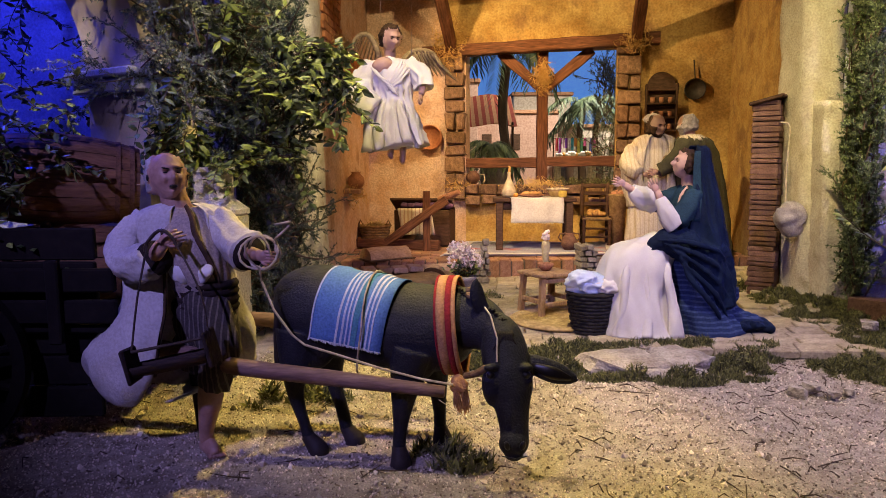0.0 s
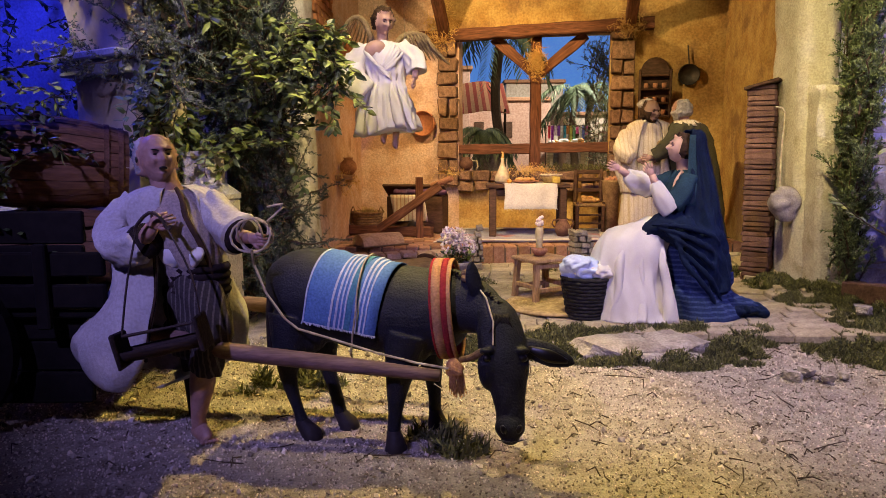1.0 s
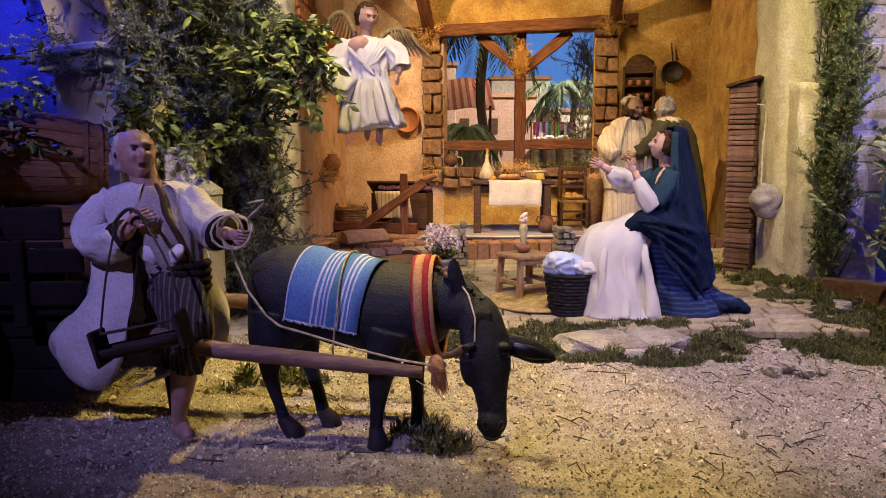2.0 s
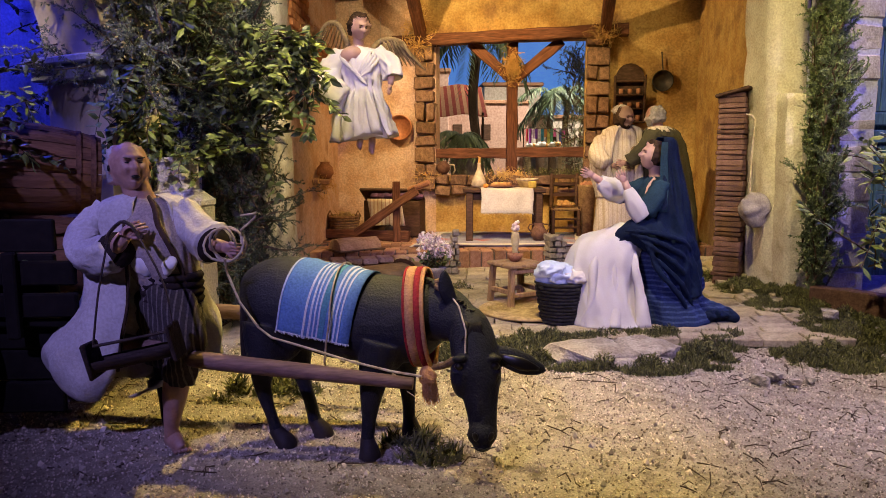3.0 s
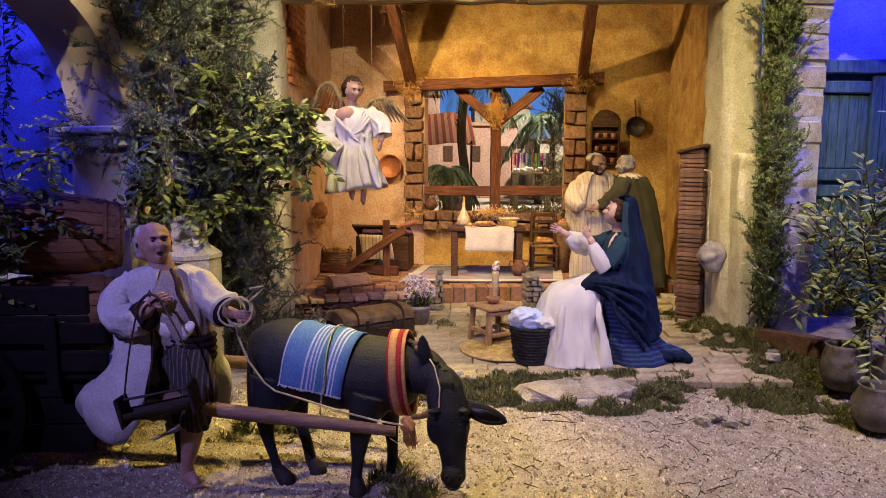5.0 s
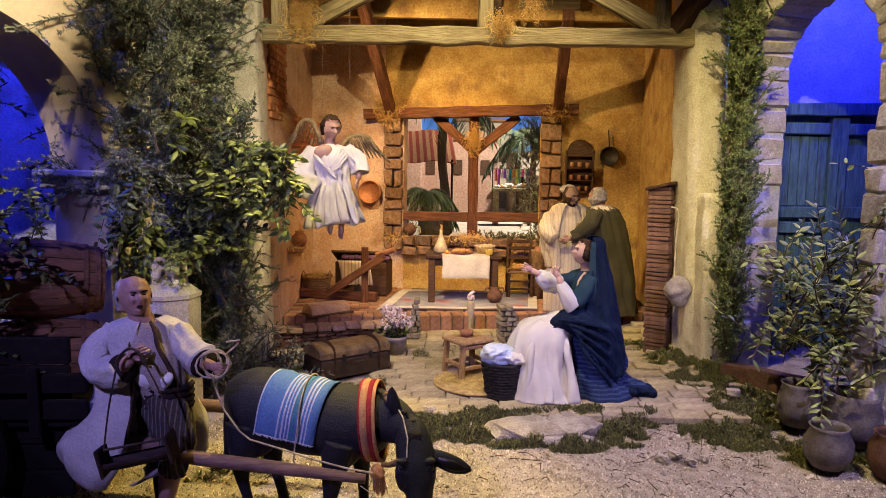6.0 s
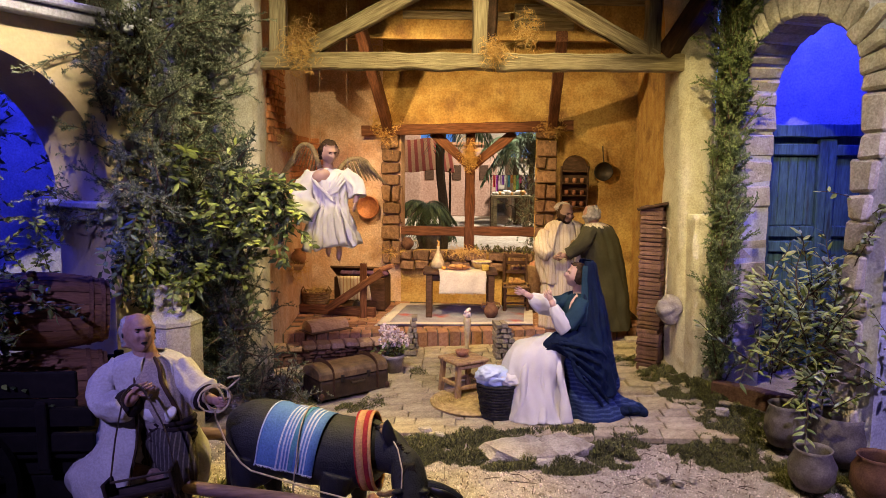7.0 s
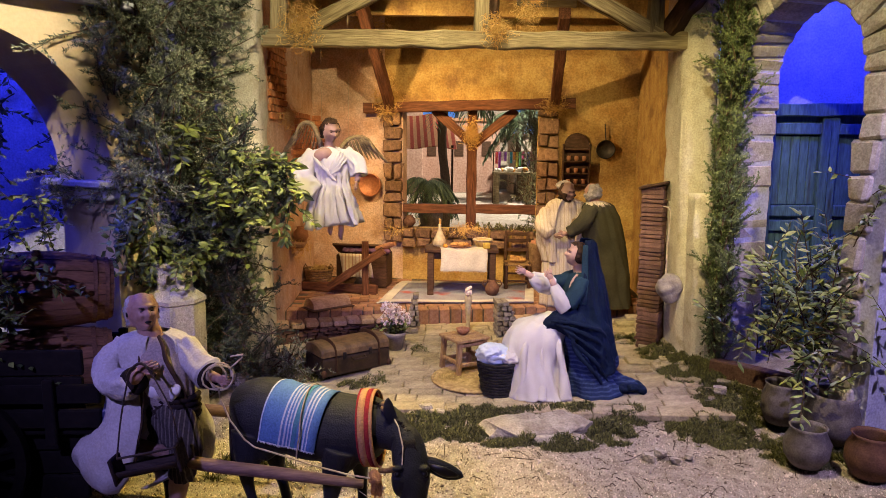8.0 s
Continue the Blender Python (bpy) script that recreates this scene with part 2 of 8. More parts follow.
M_CLAYD = mat("dark_brown_clay", (0.17, 0.085, 0.055), (0.11, 0.055, 0.036), 35, 0.75, 0.3, 200)
M_BROWN = mat("brown_tunic", (0.28, 0.18, 0.10), (0.20, 0.12, 0.07), 10, 0.92, 0.4, 220)
M_SHIRT = mat("greyed_linen_shirt", (0.40, 0.33, 0.28), (0.32, 0.26, 0.22), 12, 0.95, 0.6, 240)
M_HOOF = mat("dark_hoof", (0.045, 0.035, 0.028), (0.03, 0.024, 0.02), 20, 0.6)
M_STRIPE = mat("dark_striped_trousers", (0.10, 0.085, 0.075), (0.07, 0.06, 0.05), 10, 0.92, 0.4, 220, stripes=(0, 95.0, [(0.0, (0.045, 0.036, 0.032)), (0.72, (0.15, 0.125, 0.10))]))
M_DONKEY = mat("black_donkey_coat", (0.017, 0.017, 0.020), (0.009, 0.009, 0.011), 40, 0.68, 0.9, 260, relief=0.004)
M_DONKEY.node_tree.nodes["Principled BSDF"].inputs["Specular IOR Level"].default_value = 0.3
M_DARKSKIN = mat("dark_clay_skin", (0.25, 0.14, 0.09), (0.18, 0.10, 0.065), 12, 0.5, 0.15, 90, grain=0.9)
M_ROPE = mat("pale_rope", (0.55, 0.46, 0.32), (0.42, 0.34, 0.22), 60, 0.9)
M_SAND = mat("turned_pale_wood", (0.40, 0.27, 0.17), (0.30, 0.19, 0.11), 60, 0.7, 0.4, 210, stretch=(0.2, 1, 1))
M_GLASS = mat("cloudy_glass_paint", (0.80, 0.70, 0.46), (0.72, 0.58, 0.34), 12, 0.2, 0.1, 60)
M_GLASS.node_tree.nodes["Principled BSDF"].inputs["Transmission Weight"].default_value = 0.35
M_BREAD = mat("bread_crust", (0.55, 0.33, 0.12), (0.42, 0.22, 0.07), 20, 0.8, 0.5, 90)
M_LEAF = leaf_mat("glossy_ruscus_leaf", (0.010, 0.022, 0.008), (0.20, 0.24, 0.05), 0.45)
M_LAUREL = leaf_mat("laurel_leaf", (0.05, 0.085, 0.03), (0.32, 0.36, 0.10), 0.4)
M_CYPG = leaf_mat("green_cypress_sprig", (0.030, 0.050, 0.020), (0.27, 0.33, 0.13), 0.7)
M_CYP = leaf_mat("cypress_sprig", (0.035, 0.050, 0.030), (0.34, 0.36, 0.23), 0.7)
M_JUN = leaf_mat("dark_juniper_sprig", (0.010, 0.017, 0.011), (0.12, 0.15, 0.09), 0.8)
M_MOSS = leaf_mat("moss_sprig", (0.018, 0.025, 0.008), (0.22, 0.21, 0.06), 0.9)
M_BARK = mat("bark", (0.16, 0.11, 0.07), (0.10, 0.07, 0.045), 80, 0.95, 0.9, 180)
M_FLOWER = leaf_mat("pale_pink_petal", (0.70, 0.50, 0.48), (0.82, 0.74, 0.68), 0.8)
M_HALL = mat("black_hall_drape", (0.012, 0.012, 0.014), (0.009, 0.009, 0.010), 2, 1.0, 0.0)
M_PALM = leaf_mat("palm_frond", (0.03, 0.055, 0.025), (0.10, 0.13, 0.05), 0.6)
M_AWN = mat("striped_awning", (0.34, 0.08, 0.04), (0.26, 0.05, 0.03), 8, 0.95, 0.2, 60, stripes=(0, 16.0, [(0.0, (0.30, 0.045, 0.025)), (0.5, (0.48, 0.24, 0.11))]))

# ---- mesh tools ----


def part(name, bm, material, parent=None, label="", smooth=False):
    me = bpy.data.meshes.new(name)
    bm.normal_update()
    bm.to_mesh(me)
    bm.free()
    for m in (material if isinstance(material, (list, tuple)) else [material]):
        me.materials.append(m)
    if smooth:
        me.polygons.foreach_set("use_smooth", [True] * len(me.polygons))
    ob = new(name, me)
    ob.parent = parent
    if label:
        ob["label"] = label
    return ob


def thing(name, label, category, group="", kind="", at=(0, 0, 0)):
    ob = new(name)
    ob.empty_display_size = 0.02
    ob.location = at
    return tagged(ob, label, category, group, kind)


def cloud(name, verts, faces, material, parent=None, label=""):
    me = bpy.data.meshes.new(name)
    me.from_pydata(verts, [], faces)
    me.materials.append(material)
    ob = new(name, me)
    ob.parent = parent
    if label:
        ob["label"] = label
    return ob


def box(bm, c, s, rot=None, bevel=0.0, mi=0, jitter=0.0, seg=1):
    """A box of size s at c; rot: a matrix; jitter: uneven corners."""
    r = bmesh.ops.create_cube(bm, size=1.0)
    vs = r["verts"]
    for v in vs:
        v.co = Vector((v.co.x * s[0], v.co.y * s[1], v.co.z * s[2]))
        if jitter:
            v.co += Vector([random.uniform(-jitter, jitter) for _ in range(3)])
    m = Matrix.Translation(c) @ (rot.to_4x4() if rot else Matrix())
    faces = {f for v in vs for f in v.link_faces}
    for f in faces:
        f.material_index = mi
    bmesh.ops.transform(bm, matrix=m, verts=vs)
    if bevel:
        edges = list({e for v in vs for e in v.link_edges})
        bmesh.ops.bevel(bm, geom=edges, offset=bevel, segments=seg, affect="EDGES", profile=0.6)
    return vs


def stick(bm, a, b, w, h=None, bevel=0.003, mi=0, up=(0, 0, 1), wob=0.0, cuts=0):
    """A squared timber from a to b, w wide and h high."""
    a, b = Vector(a), Vector(b)
    d = b - a
    x = d.normalized()
    y = Vector(up).cross(x)
    if y.length < 1e-3:
        y = Vector((0, 1, 0)).cross(x)
    y.normalize()
    z = x.cross(y)
    rot = Matrix((x, y, z)).transposed()
    n = max(1, cuts)
    rings = []
    h = h or w
    for i in range(n + 1):
        p = a + d * i / n
        k = 0.0 if not wob else 1.0
        ww = w / 2 * (1 + k * wob * noise.noise(p * 9))
        hh = h / 2 * (1 + k * wob * noise.noise(p * 9 + Vector((5, 1, 2))))
        off = Vector((0, 0, k * wob * 0.12 * h * noise.noise(p * 6)))
        c = bevel
        prof = [(-ww + c, -hh), (ww - c, -hh), (ww, -hh + c), (ww, hh - c), (ww - c, hh), (-ww + c, hh), (-ww, hh - c), (-ww, -hh + c)]
        rings.append([bm.verts.new(p + off + y * u + z * v) for u, v in prof])
    skin(bm, rings, mi)


def skin(bm, rings, mi=0, closed=True, caps=True):
    fs = []
    for r0, r1 in zip(rings, rings[1:]):
        n = len(r0)
        for i in range(n if closed else n - 1):
            j = (i + 1) % n
            fs.append(bm.faces.new((r0[i], r0[j], r1[j], r1[i])))
    if caps and closed:
        fs.append(bm.faces.new(list(reversed(rings[0]))))
        fs.append(bm.faces.new(rings[-1]))
    for f in fs:
        f.material_index = mi
    return fs


def dense(rows, k):
    """A smooth run of k steps between each two rows of numbers."""
    out = []
    n = len(rows)
    for i in range(n - 1):
        a, b, c, d = rows[max(i - 1, 0)], rows[i], rows[i + 1], rows[min(i + 2, n - 1)]
        for j in range(k):
            t = j / k
            out.append(tuple(0.5 * (2 * q + (r - p) * t + (2 * p - 5 * q + 4 * r - s) * t * t + (3 * q - p - 3 * r + s) * t ** 3) for p, q, r, s in zip(a, b, c, d)))
    out.append(tuple(rows[-1]))
    return out


def crease(p, f=1.0):
    """Soft sharp-backed wrinkles of cloth, about -0.5 to 0.5."""
    a = abs(noise.noise(p * 1.0 * f))
    return 0.35 - a * 1.4 + 0.25 * noise.noise(p * 2.3 * f)


def tube(bm, pts, radii, seg=10, mi=0, flat=1.0, folds=0.0, nf=6, phase=0.0):
    """A round limb along pts; folds: pleats along it, with wrinkles."""
    if not isinstance(radii, (list, tuple)):
        radii = [radii] * len(pts)
    if seg >= 10 and len(pts) > 2:
        rows = dense([(*p, r) for p, r in zip(pts, radii)], 6 if folds else 3)
        pts, radii = [r[:3] for r in rows], [max(0.0004, r[3]) for r in rows]
    seg = seg * 2 if folds and seg >= 14 else seg
    pts = [Vector(p) for p in pts]
    rings = []
    last = Vector((0.31, 0.2, 0.93))
    for i, p in enumerate(pts):
        d = (pts[min(i + 1, len(pts) - 1)] - pts[max(i - 1, 0)]).normalized()
        u = last - d * last.dot(d)
        if u.length < 1e-4:
            u = d.orthogonal()
        u.normalize()
        last = u
        w = d.cross(u)
        ring = []
        for k in range(seg):
            a = 2 * math.pi * k / seg
            r = radii[i] * (1 + folds * math.sin(nf * a + phase + i * (0.1 if folds else 0.5)))
            if folds and seg >= 28:
                r *= 1 + 0.26 * crease(Vector((math.cos(a) * 1.3, math.sin(a) * 1.3, pts[i].z * 30 + pts[i].x * 45)))
            ring.append(bm.verts.new(p + u * math.cos(a) * r + w * math.sin(a) * r * flat))
        rings.append(ring)
    skin(bm, rings, mi)
    return rings


def loft(bm, rings, seg=24, mi=0, folds=0.0, nf=9, phase=0.0, a0=0.0, a1=360.0, thick=0.0, grow=True, rot=0.0):
    """Stacked ellipses (x, y, z, rx, ry), whole or from angle a0 to a1 (degrees) as cloth with a thickness. folds grow downwards."""
    whole = a1 - a0 >= 359.9
    cloth_like = folds > 0.015 and len(rings) > 3
    if cloth_like:
        rings, seg = dense(rings, 6), max(seg, 72)
    n = seg if whole else seg + 1
    out = []
    for i, (x, y, z, rx, ry) in enumerate(rings):
        f = folds * (i / max(1, len(rings) - 1) if grow else 1.0)
        ring = []
        for k in range(n):
            a = radians(a0 + (a1 - a0) * k / seg)
            w = 1 + f * (math.sin(nf * a + phase) + 0.5 * math.sin((nf * 1.7 // 1) * a + phase * 2 + i * 0.35))
            if cloth_like:
                w += min(0.22, 0.017 / max(rx, 0.02)) * crease(Vector((math.cos(a) * 2.4 + x * 9, math.sin(a) * 2.4, z * 6 + math.cos(a) * 1.2)))
            px, py = math.cos(a) * rx * w, math.sin(a) * ry * w
            c, s = math.cos(rot), math.sin(rot)
            ring.append((x + px * c - py * s, y + px * s + py * c, z))
        out.append(ring)
    outer = [[bm.verts.new(p) for p in ring] for ring in out]
    if whole:
        skin(bm, outer, mi)
        return
    skin(bm, outer, mi, closed=False)
    t = thick or 0.004
    inner = []
    for ring, (x, y, z, rx, ry) in zip(out, rings):
        inner.append([bm.verts.new((px + (x - px) * t / max(rx, 0.01), py + (y - py) * t / max(ry, 0.01), pz)) for px, py, pz in ring])
    skin(bm, [list(reversed(r)) for r in inner], mi, closed=False)
    for idx in (0, -1):
        for k in range(n - 1):
            bm.faces.new((outer[idx][k], outer[idx][k + 1], inner[idx][k + 1], inner[idx][k])).material_index = mi
    for k in (0, n - 1):
        for i in range(len(outer) - 1):
            bm.faces.new((outer[i][k], outer[i + 1][k], inner[i + 1][k], inner[i][k])).material_index = mi


def blob(bm, c, r, rot=None, mi=0, u=14, v=10, rough=0.0, freq=20.0):
    res = bmesh.ops.create_uvsphere(bm, u_segments=u, v_segments=v, radius=1.0)
    m = Matrix.Translation(c) @ (rot.to_4x4() if rot else Matrix()) @ Matrix.Diagonal((*r, 1))
    for vt in res["verts"]:
        vt.co = m @ vt.co
        if rough:
            vt.co += (vt.co - Vector(c)).normalized() * rough * noise.noise(vt.co * freq)
    for f in {f for vt in res["verts"] for f in vt.link_faces}:
        f.material_index = mi


def turned(bm, c, profile, seg=20, mi=0, rot=None):
    """A lathe form: (radius, height) pairs round an upright axis at c."""
    m = Matrix.Translation(c) @ (rot.to_4x4() if rot else Matrix())
    rings = [[bm.verts.new(m @ Vector((r * math.cos(2 * math.pi * k / seg), r * math.sin(2 * math.pi * k / seg), z))) for k in range(seg)] for r, z in profile]
    skin(bm, rings, mi)


def rz(deg):
    return Matrix.Rotation(radians(deg), 3, "Z")


def ry(deg):
    return Matrix.Rotation(radians(deg), 3, "Y")


def rx(deg):
    return Matrix.Rotation(radians(deg), 3, "X")


def melt(bm, mi, voxel, passes=3):
    """Fuse all shapes of one material in a mesh into one smooth sculpted body."""
    sub = bm.copy()
    bmesh.ops.delete(sub, geom=[f for f in sub.faces if f.material_index != mi], context="FACES")
    bmesh.ops.delete(bm, geom=[f for f in bm.faces if f.material_index == mi], context="FACES")
    bmesh.ops.recalc_face_normals(sub, faces=sub.faces)
    me = bpy.data.meshes.new("clay")
    sub.to_mesh(me)
    sub.free()
    ob = bpy.data.objects.new("clay", me)
    scene.collection.objects.link(ob)
    rm = ob.modifiers.new("fuse", "REMESH")
    rm.mode, rm.voxel_size = "VOXEL", voxel
    sm = ob.modifiers.new("soften", "SMOOTH")
    sm.factor, sm.iterations = 0.5, passes
    bpy.context.view_layer.update()
    out = bpy.data.meshes.new_from_object(ob.evaluated_get(bpy.context.evaluated_depsgraph_get()))
    out.polygons.foreach_set("material_index", [mi] * len(out.polygons))
    bm.from_mesh(out)
    bpy.data.objects.remove(ob)
    bpy.data.meshes.remove(out)
    bpy.data.meshes.remove(me)
    return bm


def wrinkle(bm, mats, amp, freq, low=0.0):
    """Crumple the cloth of the given materials: sharp-backed creases at two scales."""
    bmesh.ops.recalc_face_normals(bm, faces=bm.faces)
    bm.normal_update()
    seen = {v for f in bm.faces if f.material_index in mats for v in f.verts}
    for v in seen:
        p = v.co * freq
        k = crease(Vector((p.x, p.y, p.z * 0.55))) + 0.5 * crease(Vector((p.z * 1.5 + p.x, p.y * 2.1, p.x * 1.9 - p.z)))
        v.co += v.normal * amp * (k - low)


def finish(bm, dist=0.0):
    bmesh.ops.recalc_face_normals(bm, faces=bm.faces)
    return bm


# ---- the ground and its levels ----
FLOOR = 0.148


def step(e0, e1, v):
    t = min(1.0, max(0.0, (v - e0) / (e1 - e0)))
    return t * t * (3 - 2 * t)


def ground_z(x, y):
    """Gravel, the rise to the terrace and the mound under the greenery."""
    z = 0.012 * step(1.45, 1.75, y) + 0.028 * step(1.75, 1.98, y)
    z += 0.025 * step(2.0, 2.9, y)
    z += 0.06 * step(0.95, 1.3, x) * step(1.75, 2.5, y)
    z += 0.004 * noise.noise(Vector((x * 7, y * 7, 0))) + 0.002 * noise.noise(Vector((x * 25, y * 25, 3)))
    return z


def terrace_z(x, y):
    return 0.050 + 0.028 * step(2.0, 2.95, y) + 0.05 * step(0.95, 1.3, x) * step(1.95, 2.6, y)


bm = bmesh.new()
xs = [-6, -4, -2.6] + [-1.9 + 0.025 * i for i in range(161)] + [2.8, 4, 6]
ys = [-5, -3, -1.5, -0.6] + [0.1 + 0.025 * i for i in range(112)] + [3.3, 4, 5, 6.5, 9, 13]
grid = [[bm.verts.new((x, y, ground_z(x, y) - (0.12 if y > 2.9 else 0.0))) for x in xs] for y in ys]
for r0, r1 in zip(grid, grid[1:]):
    for i in range(len(xs) - 1):
        bm.faces.new((r0[i], r0[i + 1], r1[i + 1], r1[i]))
tagged(part("ground", finish(bm), M_GRAVEL, smooth=True), "pale sandy gravel ground with dark stains", "ground", kind="structure")

# ---- the hall round the display ----
bm = bmesh.new()
for c, s in (((-6, 4, 1.5), (0.1, 18, 4)), ((6, 4, 1.5), (0.1, 18, 4)), ((0, -5, 1.5), (11.9, 0.1, 4)), ((0, 13, 1.5), (11.9, 0.1, 4))):
    box(bm, c, s)
tagged(part("wall_hall", bm, M_HALL), "black drapes round the display", "wall", kind="structure")
bm = bmesh.new()
box(bm, (0, 4, 3.55), (12, 18, 0.1))
tagged(part("ceiling", bm, M_HALL), "black ceiling over the display", "ceiling", kind="structure")

# ---- stable walls ----
BW_A = math.atan2(-0.2, 1.0)


def bw(x, d=0.0, z=0.0):
    """A place on the back wall's face: x across, d metres in front of it."""
    return Vector((x - 0.196 * d, 3.72 - 0.2 * x - 0.98 * d, z))


BWR = Matrix.Rotation(BW_A, 3, "Z")


def wall_block(bm, x0, x1, z0, z1, thick=0.12, mi=0, cell=0.06):
    """A slab of the back wall with a slightly uneven face."""
    nx, nz = max(1, int((x1 - x0) / cell)), max(1, int((z1 - z0) / cell))
    front = []
    for j in range(nz + 1):
        row = []
        for i in range(nx + 1):
            x, z = x0 + (x1 - x0) * i / nx, z0 + (z1 - z0) * j / nz
            edge = i in (0, nx) or j in (0, nz)
            row.append(bm.verts.new(bw(x, 0 if edge else 0.006 * noise.noise(Vector((x * 8, 1, z * 8))), z)))
        front.append(row)
    back = [[bm.verts.new(bw(x, -thick, z)) for x in (x0, x1)] for z in (z0, z1)]
    for j in range(nz):
        for i in range(nx):
            bm.faces.new((front[j][i], front[j][i + 1], front[j + 1][i + 1], front[j + 1][i]))
    bm.faces.new((back[0][1], back[0][0], back[1][0], back[1][1]))
    bm.faces.new((*front[0], back[0][1], back[0][0])[::-1])
    bm.faces.new((*front[-1], back[1][1], back[1][0]))
    bm.faces.new((*[r[0] for r in front], back[1][0], back[0][0]))
    bm.faces.new((*[r[-1] for r in front], back[1][1], back[0][1])[::-1])


WX0, WX1, WZ0, WZ1 = 0.10, 0.825, 0.43, 1.10
bm = bmesh.new()
wall_block(bm, 0.1, 0.825, 0.05, WZ0)
wall_block(bm, WX1, 1.45, 0.05, WZ1)
wall_block(bm, 0.0, 1.45, WZ1, 2.0)
tagged(part("wall_back", finish(bm), M_OCHRE, smooth=False), "ochre plaster back wall with a window opening", "wall", kind="structure")
bm = bmesh.new()
wall_block(bm, -0.55, 0.1, 0.05, WZ1)
wall_block(bm, -0.55, 0.0, WZ1, 2.0)
tagged(part("wall_back_rose", finish(bm), M_PINK), "rose and ochre plaster wall, stained", "wall", kind="structure")


def slab(name, p, q, z0, z1, thick, material, label, cell=0.07, rough=0.006):
    """An upright wall from p to q in plan; its thickness lies to the left of p-q."""
    p, q = Vector((*p, 0)), Vector((*q, 0))
    d = (q - p).normalized()
    n = Vector((-d.y, d.x, 0))
    bm = bmesh.new()
    L = (q - p).length
    nx, nz = max(1, int(L / cell)), max(1, int((z1 - z0) / cell))
    for side, off in ((0, Vector()), (1, n * thick)):
        g = []
        for j in range(nz + 1):
            row = []
            for i in range(nx + 1):
                c = p + d * (L * i / nx) + off
                c.z = z0 + (z1 - z0) * j / nz
                if 0 < i < nx and 0 < j < nz:
                    c += n * rough * noise.noise(c * 9)
                row.append(bm.verts.new(c))
            g.append(row)
        for j in range(nz):
            for i in range(nx):
                f = (g[j][i], g[j][i + 1], g[j + 1][i + 1], g[j + 1][i])
                bm.faces.new(f if side == 0 else f[::-1])
        if side == 0:
            g0 = g
    bm.faces.new((*g0[0], *g[0][::-1]))
    bm.faces.new((*g0[-1], *g[-1][::-1]))
    bm.faces.new((*[r[0] for r in g0], *[r[0] for r in g][::-1]))
    bm.faces.new((*[r[-1] for r in g0], *[r[-1] for r in g][::-1]))
    return tagged(part(name, finish(bm), material), label, "wall", kind="structure")


slab("wall_left", (-0.46, 2.58), (-0.405, 3.85), 0.0, 2.0, 0.1, M_PINK, "rose plaster side wall of the stable")
slab("wall_right", (1.34, 3.47), (1.225, 2.58), 0.0, 2.0, 0.1, M_OCHRE, "ochre plaster side wall of the stable")
slab("wall_front_left", (-0.95, 2.5), (-0.56, 2.5), 0.0, 2.0, 0.1, M_WHITE, "white plaster wall behind the greenery")


def pier(name, base, top, z0, z1, label, n=26, rough=0.010):
    """A battered plaster pier: base and top are (x0, x1, y0, y1)."""
    bm = bmesh.new()
    rings = []
    for i in range(n + 1):
        t = i / n
        x0, x1, y0, y1 = [a + (b - a) * t for a, b in zip(base, top)]
        z = z0 + (z1 - z0) * t
        ring = []
        m = 8
        path = [(x0 + (x1 - x0) * k / m, y0) for k in range(m)] + [(x1, y0 + (y1 - y0) * k / m) for k in range(m)]
        path += [(x1 - (x1 - x0) * k / m, y1) for k in range(m)] + [(x0, y1 - (y1 - y0) * k / m) for k in range(m)]
        cx, cy = (x0 + x1) / 2, (y0 + y1) / 2
        for k, (x, y) in enumerate(path):
            v = Vector((x, y, z))
            if k % m == 0:
                v += (Vector((cx, cy, z)) - v) * 0.14
            v += (v - Vector((cx, cy, z))).normalized() * rough * (noise.noise(v * 11) + 0.5 * noise.noise(v * 30))
            ring.append(bm.verts.new(v))
        rings.append(ring)
    skin(bm, rings)
    return tagged(part(name, finish(bm), M_WHITE, smooth=True), label, "pillar", kind="structure")


pier("pillar_left", (-0.60, -0.42, 2.38, 2.58), (-0.60, -0.45, 2.38, 2.58), 0.0, 1.9, "rough white plaster pillar at the stable front")
pier("pillar_right", (1.19, 1.31, 2.38, 2.6), (1.12, 1.27, 2.38, 2.6), 0.03, 1.9, "rough white plaster pillar at the stable front")
pier("buttress_right", (1.205, 1.275, 2.28, 2.4), (1.185, 1.275, 2.31, 2.4), 0.03, 0.735, "low rough plaster buttress before the pillar")
pier("pilaster_left", (-0.725, -0.675, 2.40, 2.5), (-0.72, -0.675, 2.40, 2.5), 0.0, 1.9, "narrow white plaster pilaster")

# ---- arched side walls ----


